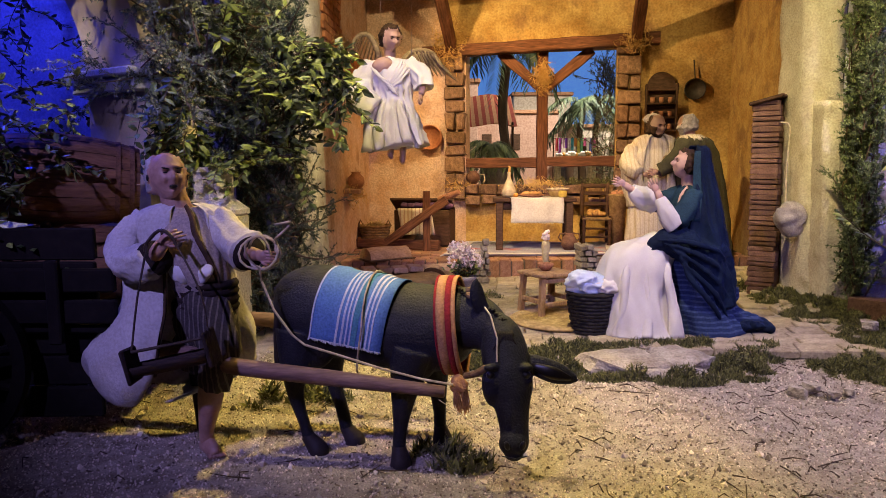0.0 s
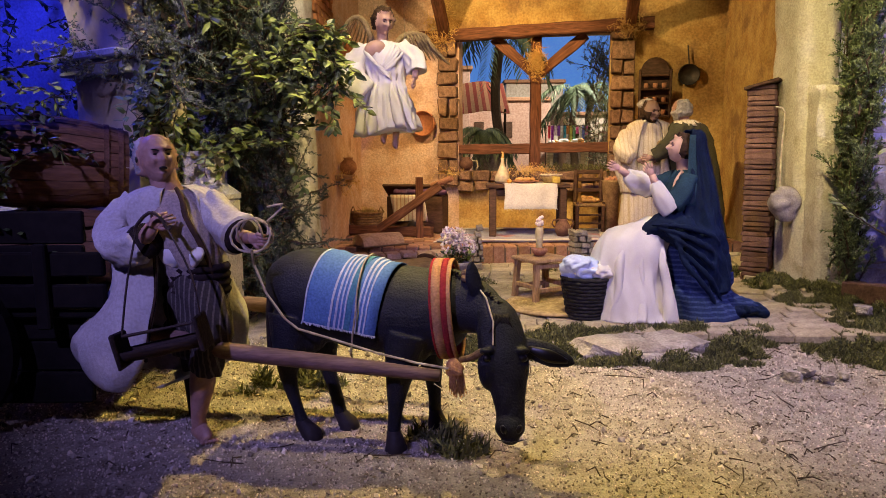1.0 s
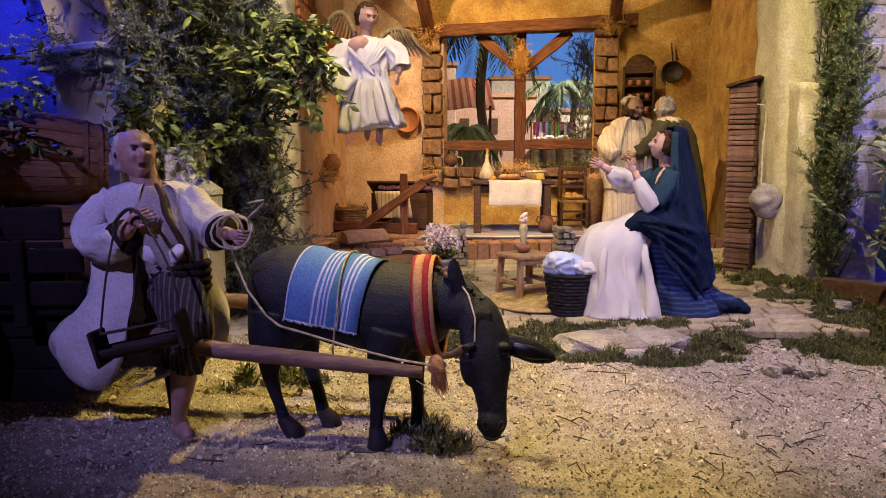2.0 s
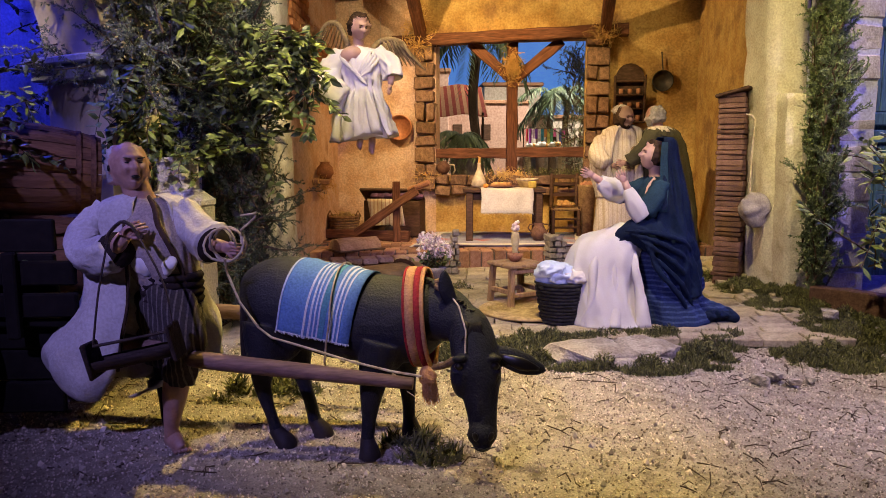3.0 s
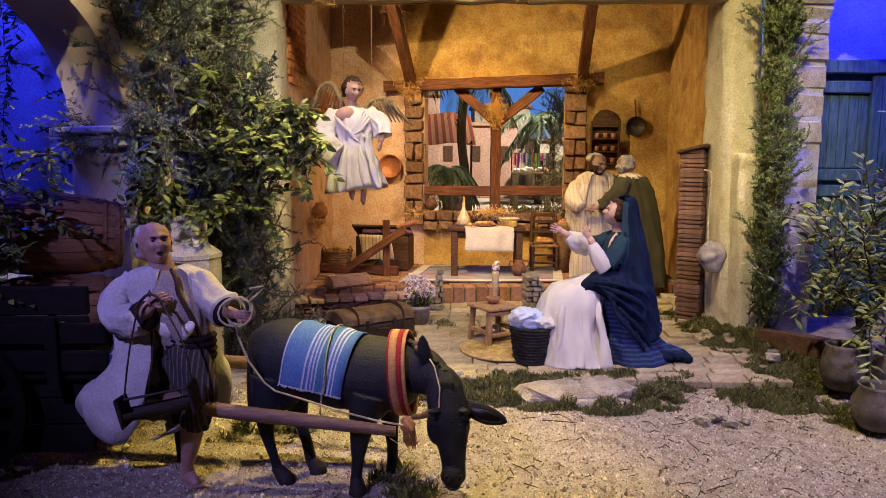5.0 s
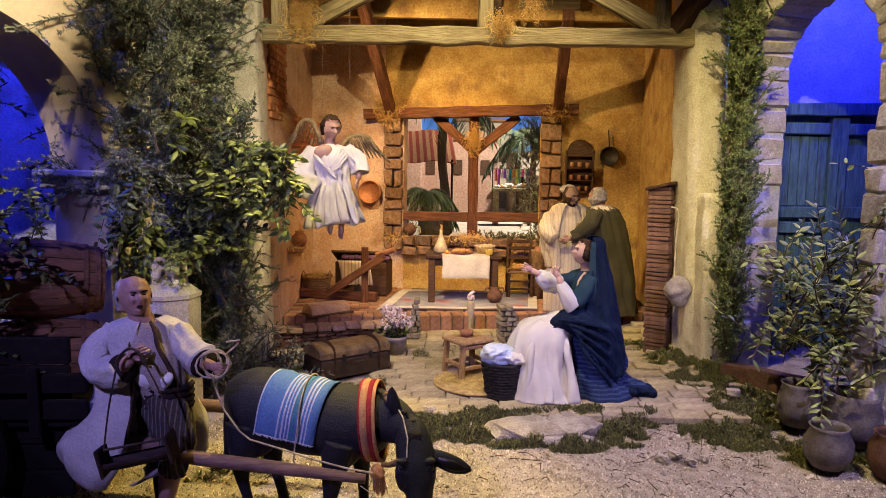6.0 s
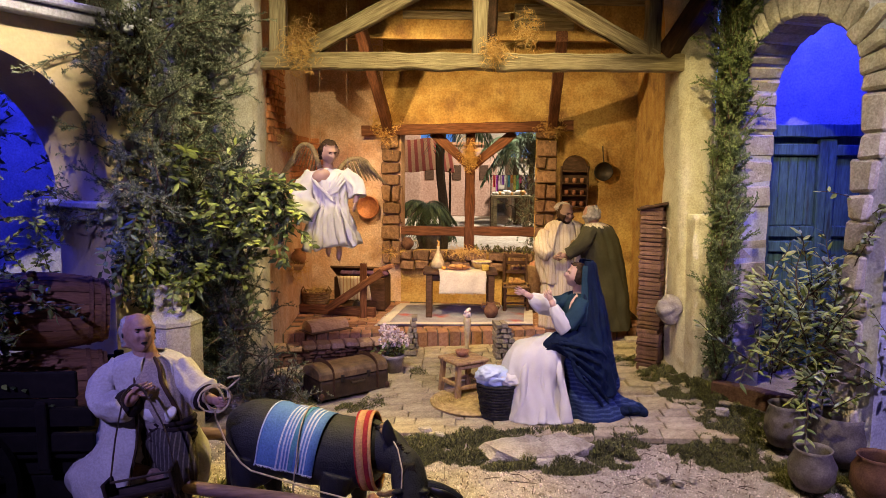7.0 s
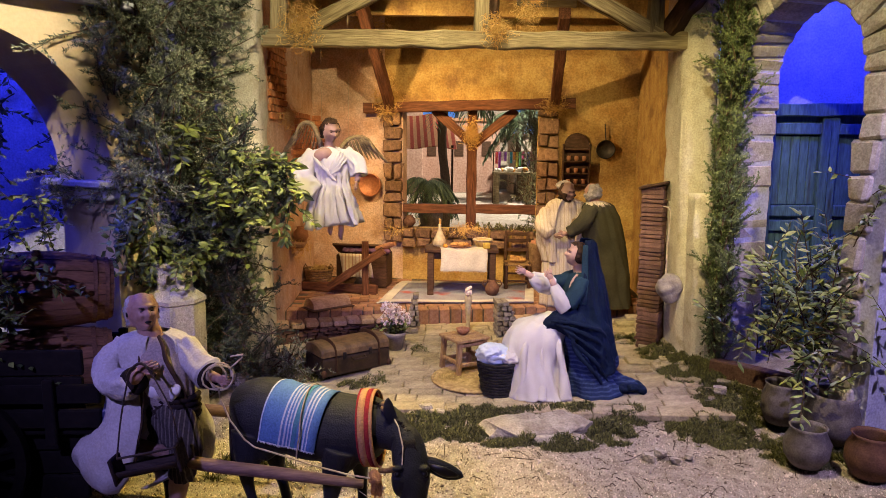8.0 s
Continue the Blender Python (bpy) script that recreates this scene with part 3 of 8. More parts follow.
def arch_wall(name, p, d, n, length, u0, u1, spring, z0, z1, thick, material, label):
    """A wall from p along d with a round-headed opening from u0 to u1; n points to its far side."""
    p, d, n = Vector(p), Vector(d).normalized(), Vector(n).normalized()
    bm = bmesh.new()
    r, c = (u1 - u0) / 2, (u0 + u1) / 2
    steps = 28
    us = [0.0, u0] + [c - r * math.cos(math.pi * k / steps) for k in range(1, steps)] + [u1, length]
    low = [z0, spring] + [spring + r * math.sin(math.pi * k / steps) for k in range(1, steps)] + [spring, z0]

    def pt(u, z, t):
        v = p + d * u + n * t
        return Vector((v.x, v.y, z))

    for t in (0.0, thick):
        def quad(ua, za, ub, zb):
            vs = [bm.verts.new(q) for q in (pt(ua, za, t), pt(ub, zb, t), pt(ub, z1, t), pt(ua, z1, t))]
            bm.faces.new(vs)
        quad(0, z0, u0, z0)
        quad(u1, z0, length, z0)
        for i in range(1, len(us) - 2):
            quad(us[i], low[i], us[i + 1], low[i + 1])
    edge = [(0, z0), (u0, z0)] + list(zip(us[1:-1], low[1:-1])) + [(u1, z0), (length, z0), (length, z1), (0, z1), (0, z0)]
    for (ua, za), (ub, zb) in zip(edge, edge[1:]):
        bm.faces.new([bm.verts.new(q) for q in (pt(ua, za, 0), pt(ub, zb, 0), pt(ub, zb, thick), pt(ua, za, thick))])
    bmesh.ops.remove_doubles(bm, verts=bm.verts, dist=0.0005)
    return tagged(part(name, finish(bm), material), label, "wall", kind="structure"), pt


# left: runs towards the viewer, its far jamb faces the street
LD = Vector((-0.54, -0.84, 0)).normalized()
LN = Vector((-0.84, 0.54, 0)).normalized()
LP = Vector((-0.79, 1.93, 0)) - LD * 0.16
wall_l, lpt = arch_wall("wall_arcade", LP, LD, LN, 1.6, 0.16, 1.02, 0.79, 0.0, 1.30, 0.26, M_CREAM, "cream plaster arcade wall with a round arch")
bm = bmesh.new()
for k, (z, w, h) in enumerate(((0.755, 0.02, 0.035), (0.785, 0.035, 0.02))):
    a, b = lpt(0.16 + w, z, -0.012 - w * 0.3), lpt(0.16 + w, z, 0.272)
    mid = (a + b) / 2 + LD * (-0.02)
    box(bm, mid, ((b - a).length, 0.06 + w, h), rz(math.degrees(math.atan2(LN.y, LN.x))), 0.004)
tagged(part("trim_capital", bm, M_BLUEWALL), "moulded plaster capital below the arch", "trim", kind="structure")
bm = bmesh.new()
for z, w, h in ((1.312, 0.10, 0.03), (1.337, 0.13, 0.02)):
    box(bm, LP + LD * 0.82 + LN * 0.12 + Vector((0, 0, z)), (1.62, 0.24 + w, h), rz(math.degrees(math.atan2(LD.y, LD.x))), 0.004)
tagged(part("trim_cornice", bm, M_BLUEWALL), "pale moulded cornice along the arcade", "trim", kind="structure")
tagged(new("balustrade"), "white plaster balcony posts above the arcade", "balcony")
bal = bpy.data.objects["balustrade"]
for k in range(5):
    bm = bmesh.new()
    q = lpt(0.05 + 0.2 * k, 1.347, 0.03)
    box(bm, q + Vector((0, 0, 0.11)), (0.035, 0.035, 0.22), rz(33), 0.004)
    part("post", bm, M_BLUEWALL, bal)
bm = bmesh.new()
for k in range(6):
    for j in range(14):
        u = 0.01 + 0.11 * j + (0.05 if k % 2 else 0)
        box(bm, lpt(u, 1.367 + 0.042 * k, 0.2), (0.104, 0.03, 0.036), rz(math.degrees(math.atan2(LD.y, LD.x))), 0.003, jitter=0.002)
box(bm, lpt(0.75, 1.56, 0.24), (1.7, 0.03, 0.42), rz(math.degrees(math.atan2(LD.y, LD.x))))
tagged(part("wall_upper_brick", bm, M_BRICK), "terracotta brick wall above the arcade", "wall", kind="structure")
slab("wall_alley", (-2.6, 2.75), (-0.95, 2.55), 0.0, 2.2, 0.1, M_BLUEWALL, "pale limewashed wall across the alley")

# right: its near jamb stands at (1.42, 1.71)
RP0 = Vector((1.285, 2.22, 0))
RD = Vector((0.128, -0.50, 0)).normalized()
RN = Vector((0.97, 0.25, 0)).normalized()
wall_r, rpt = arch_wall("wall_alcove", RP0 - RD * 0.12, RD, RN, 0.745, 0.12, 0.645, 1.13, 0.0, 1.95, 0.16, M_BLUEWALL, "plaster wall with a stone arch round a blue door")
bm = bmesh.new()
RA = math.degrees(math.atan2(RD.y, RD.x))
alcove = bpy.data.objects["wall_alcove"]


def voussoir(u, z, lu, lz, tilt, depth=0.19):
    b = bmesh.new()
    box(b, (0, 0, 0), (lu, depth, lz), None, 0.009, jitter=0.007)
    ob = part("stone", b, M_VOUSS, alcove)
    ob.matrix_world = Matrix.Translation(rpt(u, z, 0.073)) @ rz(RA).to_4x4() @ ry(tilt).to_4x4()


UC, UR = 0.3825, 0.2625
bm.free()
for k in range(17):
    a = math.pi * (k + 0.5) / 17
    rr = UR + 0.045 + 0.012 * (k % 2)
    voussoir(UC - rr * math.cos(a), 1.13 + rr * math.sin(a), 0.050, 0.100 + 0.024 * (k % 2), math.degrees(a) - 90)
for side in (0, 1):
    z = 0.02
    k = 0
    while z < 1.12:
        h = random.uniform(0.075, 0.115)
        w = (0.10 if k % 2 else 0.07) if side == 0 else (0.088 if k % 2 else 0.074)
        u = 0.12 - w / 2 + 0.004 if side == 0 else 0.645 + w / 2
        if side == 1 and z < 0.86:
            u -= 0.03
        voussoir(u, min(z + h / 2, 1.09), w, h - 0.003, random.uniform(-1.5, 1.5))
        z += h
        k += 1
slab("wall_door", (1.42, 2.52), (2.5, 2.50), 0.0, 1.95, 0.1, M_BLUEWALL, "limewashed wall round the blue door")
slab("wall_alcove_side", (2.3, 2.5), (2.3, 1.0), 0.0, 1.95, 0.1, M_BLUEWALL, "limewashed wall inside the alcove")

# ---- stable floor, steps and low walls ----
bm = bmesh.new()
pts = [(-0.46, 2.92), (0.16, 2.92), (0.52, 2.95), (1.30, 3.02), (1.36, 3.50), (-0.46, 3.90)]
lo = [bm.verts.new((x, y, 0.0)) for x, y in pts]
hi = [bm.verts.new((x, y, FLOOR - 0.006)) for x, y in pts]
skin(bm, [lo, hi])
tagged(part("floor", finish(bm), M_MORTAR), "brick-tiled stable floor", "floor", kind="structure")

# ---- roof truss and boards ----


def timber(name, a, b, w, h, material, label, wob=0.12, cuts=14, up=(0, 0, 1)):
    bm = bmesh.new()
    a, b = Vector(a), Vector(b)
    L = (b - a).length
    stick(bm, (-L / 2, 0, 0), (L / 2, 0, 0), w, h, 0.004, 0, (0, 0, 1), wob, cuts)
    ob = part(name, finish(bm), material)
    x = (b - a).normalized()
    y = Vector(up).cross(x)
    if y.length < 0.05:
        y = Vector((0, 1, 0))
    y.normalize()
    ob.matrix_world = Matrix.Translation((a + b) / 2) @ Matrix((x, y, x.cross(y))).transposed().to_4x4()
    return tagged(ob, label, "beam", "stable timbers")


FB = lambda x, z, d=0.0: (x, 2.50 - 0.06 * x - d, z)
timber("tie_beam", FB(-0.60, 1.30), FB(1.20, 1.305), 0.06, 0.062, M_BEAM, "cracked grey weathered tie beam of the roof truss", 0.25, 30)
timber("king_post", FB(0.385, 1.33), FB(0.385, 1.85), 0.055, 0.055, M_BEAM, "weathered upright post of the roof truss")
timber("truss_brace", FB(-0.30, 1.325), FB(0.34, 1.66), 0.05, 0.058, M_BEAM, "weathered diagonal strut of the roof truss")
timber("truss_brace", FB(1.05, 1.325), FB(0.43, 1.66), 0.05, 0.058, M_BEAM, "weathered diagonal strut of the roof truss")
timber("corner_post", FB(-0.375, 1.33), FB(-0.375, 1.9), 0.06, 0.06, M_BEAM, "weathered corner post of the truss")
timber("corner_post", FB(1.04, 1.33), FB(1.04, 1.9), 0.05, 0.055, M_BEAM, "weathered corner post of the truss")
timber("knee_brace", FB(1.10, 1.34), FB(1.30, 1.75, 0.25), 0.08, 0.06, M_DWOOD, "dark knee brace under the eaves")
timber("ridge_strut", FB(0.42, 1.33, -0.05), FB(0.47, 1.9, -0.25), 0.06, 0.06, M_DWOOD, "dark strut behind the post")
timber("rafter", (0.03, 3.66, 1.11), (-0.10, 3.0, 1.55), 0.05, 0.06, M_RED, "red-brown strut from wall to roof")
timber("rafter", (0.90, 3.50, 1.12), (0.80, 2.9, 1.48), 0.05, 0.06, M_RED, "red-brown strut from wall to roof")
tagged(slab("wall_gable", (-0.45, 3.18), (1.3, 3.10), 1.50, 1.95, 0.04, M_OCHRE, "boarded gable under the roof"), kind="structure")
bm = bmesh.new()
for k in range(9):
    box(bm, (0.4, 2.35 + 0.2 * k, 1.80 + 0.014 * (k % 2)), (2.1, 0.19, 0.02), None, 0.003)
tagged(part("ceiling_boards", bm, M_DWOOD), "dark boards of the stable roof", "ceiling", kind="structure")
gable = thing("gable_boards", "pale horizontal boards fixed under the roof", "boards")
for x0, x1, z in ((0.62, 0.90, 1.56), (0.62, 0.90, 1.60), (0.62, 0.90, 1.64), (0.1, 0.6, 1.60), (0.85, 1.25, 1.68)):
    bm = bmesh.new()
    box(bm, ((x0 + x1) / 2, 3.10, z), (x1 - x0, 0.02, 0.038), None, 0.003)
    part("board", bm, M_BEAM, gable)

# ---- window timbers ----
timber("lintel", bw(-0.105, 0.03, 1.095), bw(1.015, 0.03, 1.125), 0.07, 0.055, M_RED, "red-brown timber lintel over the window", 0.15, 20)
timber("window_post", bw(0.475, -0.02, 0.43), bw(0.475, -0.02, 1.09), 0.05, 0.052, M_RED, "red-brown timber post in the window")
timber("window_brace", bw(0.27, -0.02, 1.09), bw(0.46, -0.02, 0.92), 0.035, 0.05, M_RED, "slanting red-brown window brace")
timber("window_brace", bw(0.71, -0.02, 1.09), bw(0.49, -0.02, 0.91), 0.035, 0.05, M_RED, "slanting red-brown window brace")
timber("window_rail", bw(0.10, -0.02, 0.545), bw(0.45, -0.02, 0.545), 0.04, 0.05, M_RED, "red-brown timber rail across the window")
timber("window_rail", bw(0.50, -0.02, 0.55), bw(0.83, -0.02, 0.55), 0.04, 0.05, M_RED, "red-brown timber rail across the window")

# ---- figures: each one plain mesh ----


def bump(a, c, w):
    return math.exp(-((a - c) / w) ** 2)


def head(bm, c, r, face, skin_mi, hair_mi, hair="full", up=0.0, beard=None, age=0.0, dark=None, mouth=0.0):
    """A modelled head of radius r looking along face (degrees in plan): brow, sockets, nose, lips, chin, ears, hair and beard."""
    c = Vector(c)
    q = rz(face) @ ry(-up)
    at = lambda x, y, z: c + q @ Vector((x * r, y * r, z * r))
    made = bmesh.ops.create_uvsphere(bm, u_segments=56, v_segments=40, radius=1.0)["verts"]
    kind = {}
    for v in made:
        x, y, z = v.co
        s, ay = v.co.normalized(), abs(y)
        jaw = step(-0.1, -0.95, z)
        p = Vector((x * 0.96, y * (0.80 - 0.20 * jaw), z * 1.14))
        if x < 0:
            p.x *= 1.06 - 0.35 * jaw
        if x > 0.1:
            w = step(0.1, 0.55, x)
            d = 0.30 * bump(y, 0, 0.12) * step(0.30, -0.14, z) * step(-0.34, -0.20, z)
            d += 0.09 * bump(ay, 0.13, 0.07) * bump(z, -0.19, 0.08)
            d += (0.11 + 0.06 * age) * bump(z, 0.30, 0.09) * bump(y, 0, 0.5)
            d -= 0.24 * bump(ay, 0.30, 0.16) * bump(z, 0.13, 0.10)
            d += 0.08 * bump(ay, 0.31, 0.09) * bump(z, 0.11, 0.055)
            d += 0.08 * bump(ay, 0.44, 0.15) * bump(z, -0.12, 0.12)
            d += 0.13 * bump(y, 0, 0.20) * (bump(z, -0.40, 0.055) + bump(z, -0.56 - mouth, 0.06))
            d -= (0.09 + mouth) * bump(y, 0, 0.19) * bump(z, -0.48 - mouth / 2, 0.035 + mouth / 2)
            d -= (0.05 + 0.09 * age) * bump(ay, 0.28 + 0.25 * (-z - 0.2), 0.05) * bump(z, -0.36, 0.16)
            d += 0.13 * bump(y, 0, 0.22) * bump(z, -0.82, 0.13)
            d -= 0.05 * age * bump(ay, 0.5, 0.16) * bump(z, -0.45, 0.16)
            d += 0.020 * age * math.sin(z * 46 + 5 * y * y) * step(0.34, 0.46, z)
            p.x += d * w
        hairy = 0.0
        if hair == "full":
            hairy = step(0.62, 0.74, z) if x > 0.35 else step(-0.75, -0.45, z + 0.5 * max(0, x + 0.1) * -1)
        elif hair == "back":
            hairy = step(0.12, -0.12, x) * step(-0.75, -0.45, z) * step(0.95, 0.70, z)
        elif hair == "cap":
            hairy = step(0.55, 0.68, z) if x > 0.2 else step(-0.6, -0.4, z)
        chin = 0.0
        if beard is not None and x > -0.1:
            chin = step(-0.48, -0.58, z) * (1 - 0.9 * bump(y, 0, 0.17) * bump(z, -0.50, 0.07)) + 0.7 * bump(z, -0.33, 0.05) * bump(ay, 0.12, 0.14) * (x > 0.4)
            chin = max(chin, step(0.55, 0.66, ay) * step(0.15, -0.1, z))
        curl = 0.55 + abs(noise.noise(s * 5.0)) * 1.6 + 0.5 * noise.noise(s * 11.0)
        p += s * (0.20 * hairy * curl + 0.16 * min(1, chin) * curl)
        p += s * 0.022 * age * noise.noise(s * 7) * (1 - hairy)
        kind[v] = hair_mi if hairy > 0.5 else beard if chin > 0.5 else skin_mi
        v.co = at(p.x, p.y, p.z)
    for f in {f for v in made for f in v.link_faces}:
        ks = [kind[v] for v in f.verts]
        f.material_index = max(set(ks), key=ks.count)
    eye = hair_mi if dark is None else dark
    for sgn in (-1, 1):
        blob(bm, at(0.79, sgn * 0.30, 0.095), (r * 0.07, r * 0.10, r * 0.042), q @ rz(sgn * 18), eye, 12, 8)
        blob(bm, at(0.93, sgn * 0.30, 0.27), (r * 0.045, r * 0.19, r * 0.035), q @ rx(sgn * 10), eye, 10, 6)
        blob(bm, at(-0.04, sgn * 0.83, -0.02), (r * 0.17, r * 0.07, r * 0.27), q @ rz(sgn * -24), skin_mi, 12, 10)
        # dark spot paints the shade in the ear hole
        blob(bm, at(0.03, sgn * 0.90, -0.02), (r * 0.08, r * 0.04, r * 0.15), q @ rz(sgn * -24), eye, 8, 6)
    if mouth:
        # shade inside the open mouth, as a dark blob
        blob(bm, at(0.86, 0, -0.49 - mouth / 2), (r * 0.10, r * 0.19, r * (0.03 + mouth * 0.55)), q, eye, 12, 8)


def palm_hand(bm, c, along, r, mi, spread=1.0, curl=0.0):
    """A hand: flat palm, four jointed fingers and a thumb; curl bends the fingers down."""
    c, d = Vector(c), Vector(along).normalized()
    s = d.cross(Vector((0, 0, 1)))
    s = s.normalized() if s.length > 0.1 else Vector((0, 1, 0))
    n = s.cross(d)
    m = Matrix((d, n, s)).transposed()
    blob(bm, c, (r * 1.15, r * 0.95, r * 0.5), m, mi, 14, 10)
    down = s * curl
    for k in range(4):
        o = n * (k - 1.5) * r * 0.52
        L = (2.3, 2.7, 2.6, 2.1)[k] * r
        mid = c + d * (r * 0.9 + L * 0.35) + o * 1.15 * spread + down * r * 0.3
        tip = c + (d * (1 - 0.5 * abs(curl)) + down * 0.5).normalized() * L + o * 1.3 * spread + s * r * 0.12 * k + down * r * 0.5
        tube(bm, [c + d * r * 0.6 + o, mid, tip], [r * 0.30, r * 0.26, r * 0.15], 8, mi)
    tube(bm, [c - n * r * 0.4, c + d * r * 0.7 - n * r * 1.15, c + d * r * 1.4 - n * r * 1.4], [r * 0.36, r * 0.30, r * 0.18], 8, mi)


# the carter
bm = bmesh.new()
Y = 1.385
SK, WL, HR, ST, BE, LI, SH, BR = 0, 1, 2, 3, 4, 5, 6, 7
head(bm, (-0.527, Y - 0.010, 0.522), 0.0405, -54, SK, HR, "back", 10, None, 1.0, 8, 0.10)
tube(bm, [(-0.508, Y, 0.445), (-0.518, Y - 0.004, 0.480), (-0.523, Y - 0.004, 0.50)], [0.030, 0.025, 0.026], 14, SK)
loft(bm, [(-0.458, Y - 0.02, 0.275, 0.052, 0.044), (-0.462, Y - 0.02, 0.31, 0.054, 0.047), (-0.474, Y - 0.022, 0.35, 0.062, 0.056), (-0.488, Y - 0.014, 0.40, 0.068, 0.056), (-0.500, Y - 0.004, 0.44, 0.062, 0.045), (-0.508, Y, 0.466, 0.034, 0.030)], 28, SH, 0.02, 4, 1.0)
for k in range(4):
    z = 0.282 + 0.014 * k
    loft(bm, [(-0.456, Y - 0.022, z - 0.008, 0.054, 0.048), (-0.457, Y - 0.022, z, 0.0585, 0.0525), (-0.458, Y - 0.022, z + 0.008, 0.054, 0.048)], 36, BE, 0.0, 9, k)
for bx, w in ((-0.488, 0.019), (-0.445, 0.012)):
    blob(bm, (bx, Y - 0.070, 0.350), (w * 1.1, 0.010, 0.019), ry(28), LI, 18, 14, 0.008, 60)
# trousers: one leg steps forward, the other stays behind
tube(bm, [(-0.462, Y - 0.025, 0.285), (-0.442, Y - 0.05, 0.250), (-0.425, Y - 0.065, 0.215), (-0.432, Y - 0.062, 0.175), (-0.444, Y - 0.055, 0.136)], [0.052, 0.047, 0.038, 0.033, 0.029], 22, ST, 1.0, 0.06, 6)
tube(bm, [(-0.480, Y, 0.28), (-0.492, Y + 0.012, 0.22), (-0.498, Y + 0.03, 0.150)], [0.048, 0.042, 0.034], 18, ST, 1.0, 0.05, 5)
# rear shin in the dark colour: the shade that hides it is painted
tube(bm, [(-0.498, Y + 0.03, 0.16), (-0.505, Y + 0.06, 0.09), (-0.510, Y + 0.08, -0.002)], [0.024, 0.021, 0.016], 14, BE)
tube(bm, [(-0.444, Y - 0.055, 0.150), (-0.449, Y - 0.056, 0.115), (-0.458, Y - 0.050, 0.070), (-0.464, Y - 0.046, 0.040), (-0.463, Y - 0.044, 0.022)], [0.0225, 0.0235, 0.0175, 0.0135, 0.0145], 16, SK)
tube(bm, [(-0.474, Y - 0.036, 0.012), (-0.462, Y - 0.048, 0.017), (-0.446, Y - 0.066, 0.012), (-0.438, Y - 0.076, 0.007)], [0.012, 0.016, 0.014, 0.009], 14, SK, 0.8)
for k in range(5):
    a = Vector((-0.451 + 0.0058 * k, Y - 0.075 + 0.0022 * k, 0.006))
    tube(bm, [a, a + Vector((0.007, -0.010 + 0.001 * k, -0.002))], [0.0048 - 0.0003 * k, 0.003], 8, SK)
# coat, open in front, its skirt blown back
coat = [(-0.508, Y + 0.008, 0.474, 0.036, 0.034), (-0.511, Y + 0.004, 0.456, 0.080, 0.052), (-0.513, Y + 0.004, 0.40, 0.097, 0.062), (-0.516, Y + 0.006, 0.34, 0.108, 0.072), (-0.519, Y + 0.008, 0.28, 0.116, 0.080), (-0.528, Y + 0.010, 0.225, 0.150, 0.088), (-0.545, Y + 0.012, 0.185, 0.163, 0.092), (-0.552, Y + 0.012, 0.150, 0.156, 0.092), (-0.575, Y + 0.012, 0.115, 0.105, 0.086), (-0.588, Y + 0.012, 0.096, 0.066, 0.076)]
loft(bm, coat, 64, WL, 0.035, 6, 2.2, -44, 270, 0.006)
# dark scarf and braid down the coat's two edges
tube(bm, [(-0.488, Y - 0.030, 0.470), (-0.472, Y - 0.046, 0.450), (-0.462, Y - 0.062, 0.420), (-0.441, Y - 0.066, 0.380), (-0.426, Y - 0.060, 0.340), (-0.420, Y - 0.054, 0.290)], [0.004, 0.006, 0.006, 0.006, 0.005, 0.003], 12, BR, 0.7)
tube(bm, [(-0.532, Y - 0.036, 0.455), (-0.522, Y - 0.062, 0.40), (-0.518, Y - 0.072, 0.34), (-0.518, Y - 0.078, 0.28), (-0.529, Y - 0.084, 0.225), (-0.540, Y - 0.084, 0.16)], 0.0030, 10, BR)
tube(bm, [(-0.418, Y - 0.052, 0.30), (-0.420, Y - 0.058, 0.25), (-0.425, Y - 0.062, 0.20)], 0.0024, 10, BR)
# sleeves and the two grips
tube(bm, [(-0.572, Y + 0.004, 0.440), (-0.604, Y - 0.018, 0.402), (-0.590, Y - 0.050, 0.368), (-0.550, Y - 0.075, 0.370), (-0.528, Y - 0.086, 0.380)], [0.031, 0.034, 0.034, 0.033, 0.031], 20, WL, 1.0, 0.05, 4)
# dark disc at the cuff paints the shade inside the sleeve
tube(bm, [(-0.530, Y - 0.082, 0.379), (-0.522, Y - 0.092, 0.383)], [0.033, 0.030], 18, BE)
tube(bm, [(-0.530, Y - 0.085, 0.382), (-0.510, Y - 0.092, 0.406)], [0.015, 0.012], 12, SK)
palm_hand(bm, (-0.505, Y - 0.092, 0.412), (0.75, -0.3, 0.35), 0.0125, SK, 0.8, -0.7)
tube(bm, [(-0.440, Y + 0.002, 0.442), (-0.412, Y - 0.022, 0.412), (-0.386, Y - 0.045, 0.394), (-0.366, Y - 0.062, 0.386)], [0.029, 0.032, 0.034, 0.037], 20, WL, 1.0, 0.05, 4)
# the same dark disc for the other sleeve's shaded mouth
tube(bm, [(-0.369, Y - 0.060, 0.386), (-0.362, Y - 0.067, 0.385)], [0.034, 0.031], 18, BE)
tube(bm, [(-0.372, Y - 0.060, 0.386), (-0.344, Y - 0.080, 0.384)], [0.014, 0.011], 12, SK)
palm_hand(bm, (-0.338, Y - 0.084, 0.383), (0.75, -0.35, -0.1), 0.0115, SK, 0.8, -0.6)
wrinkle(bm, (WL,), 0.0022, 26)
wrinkle(bm, (SH, ST, LI), 0.0030, 40)
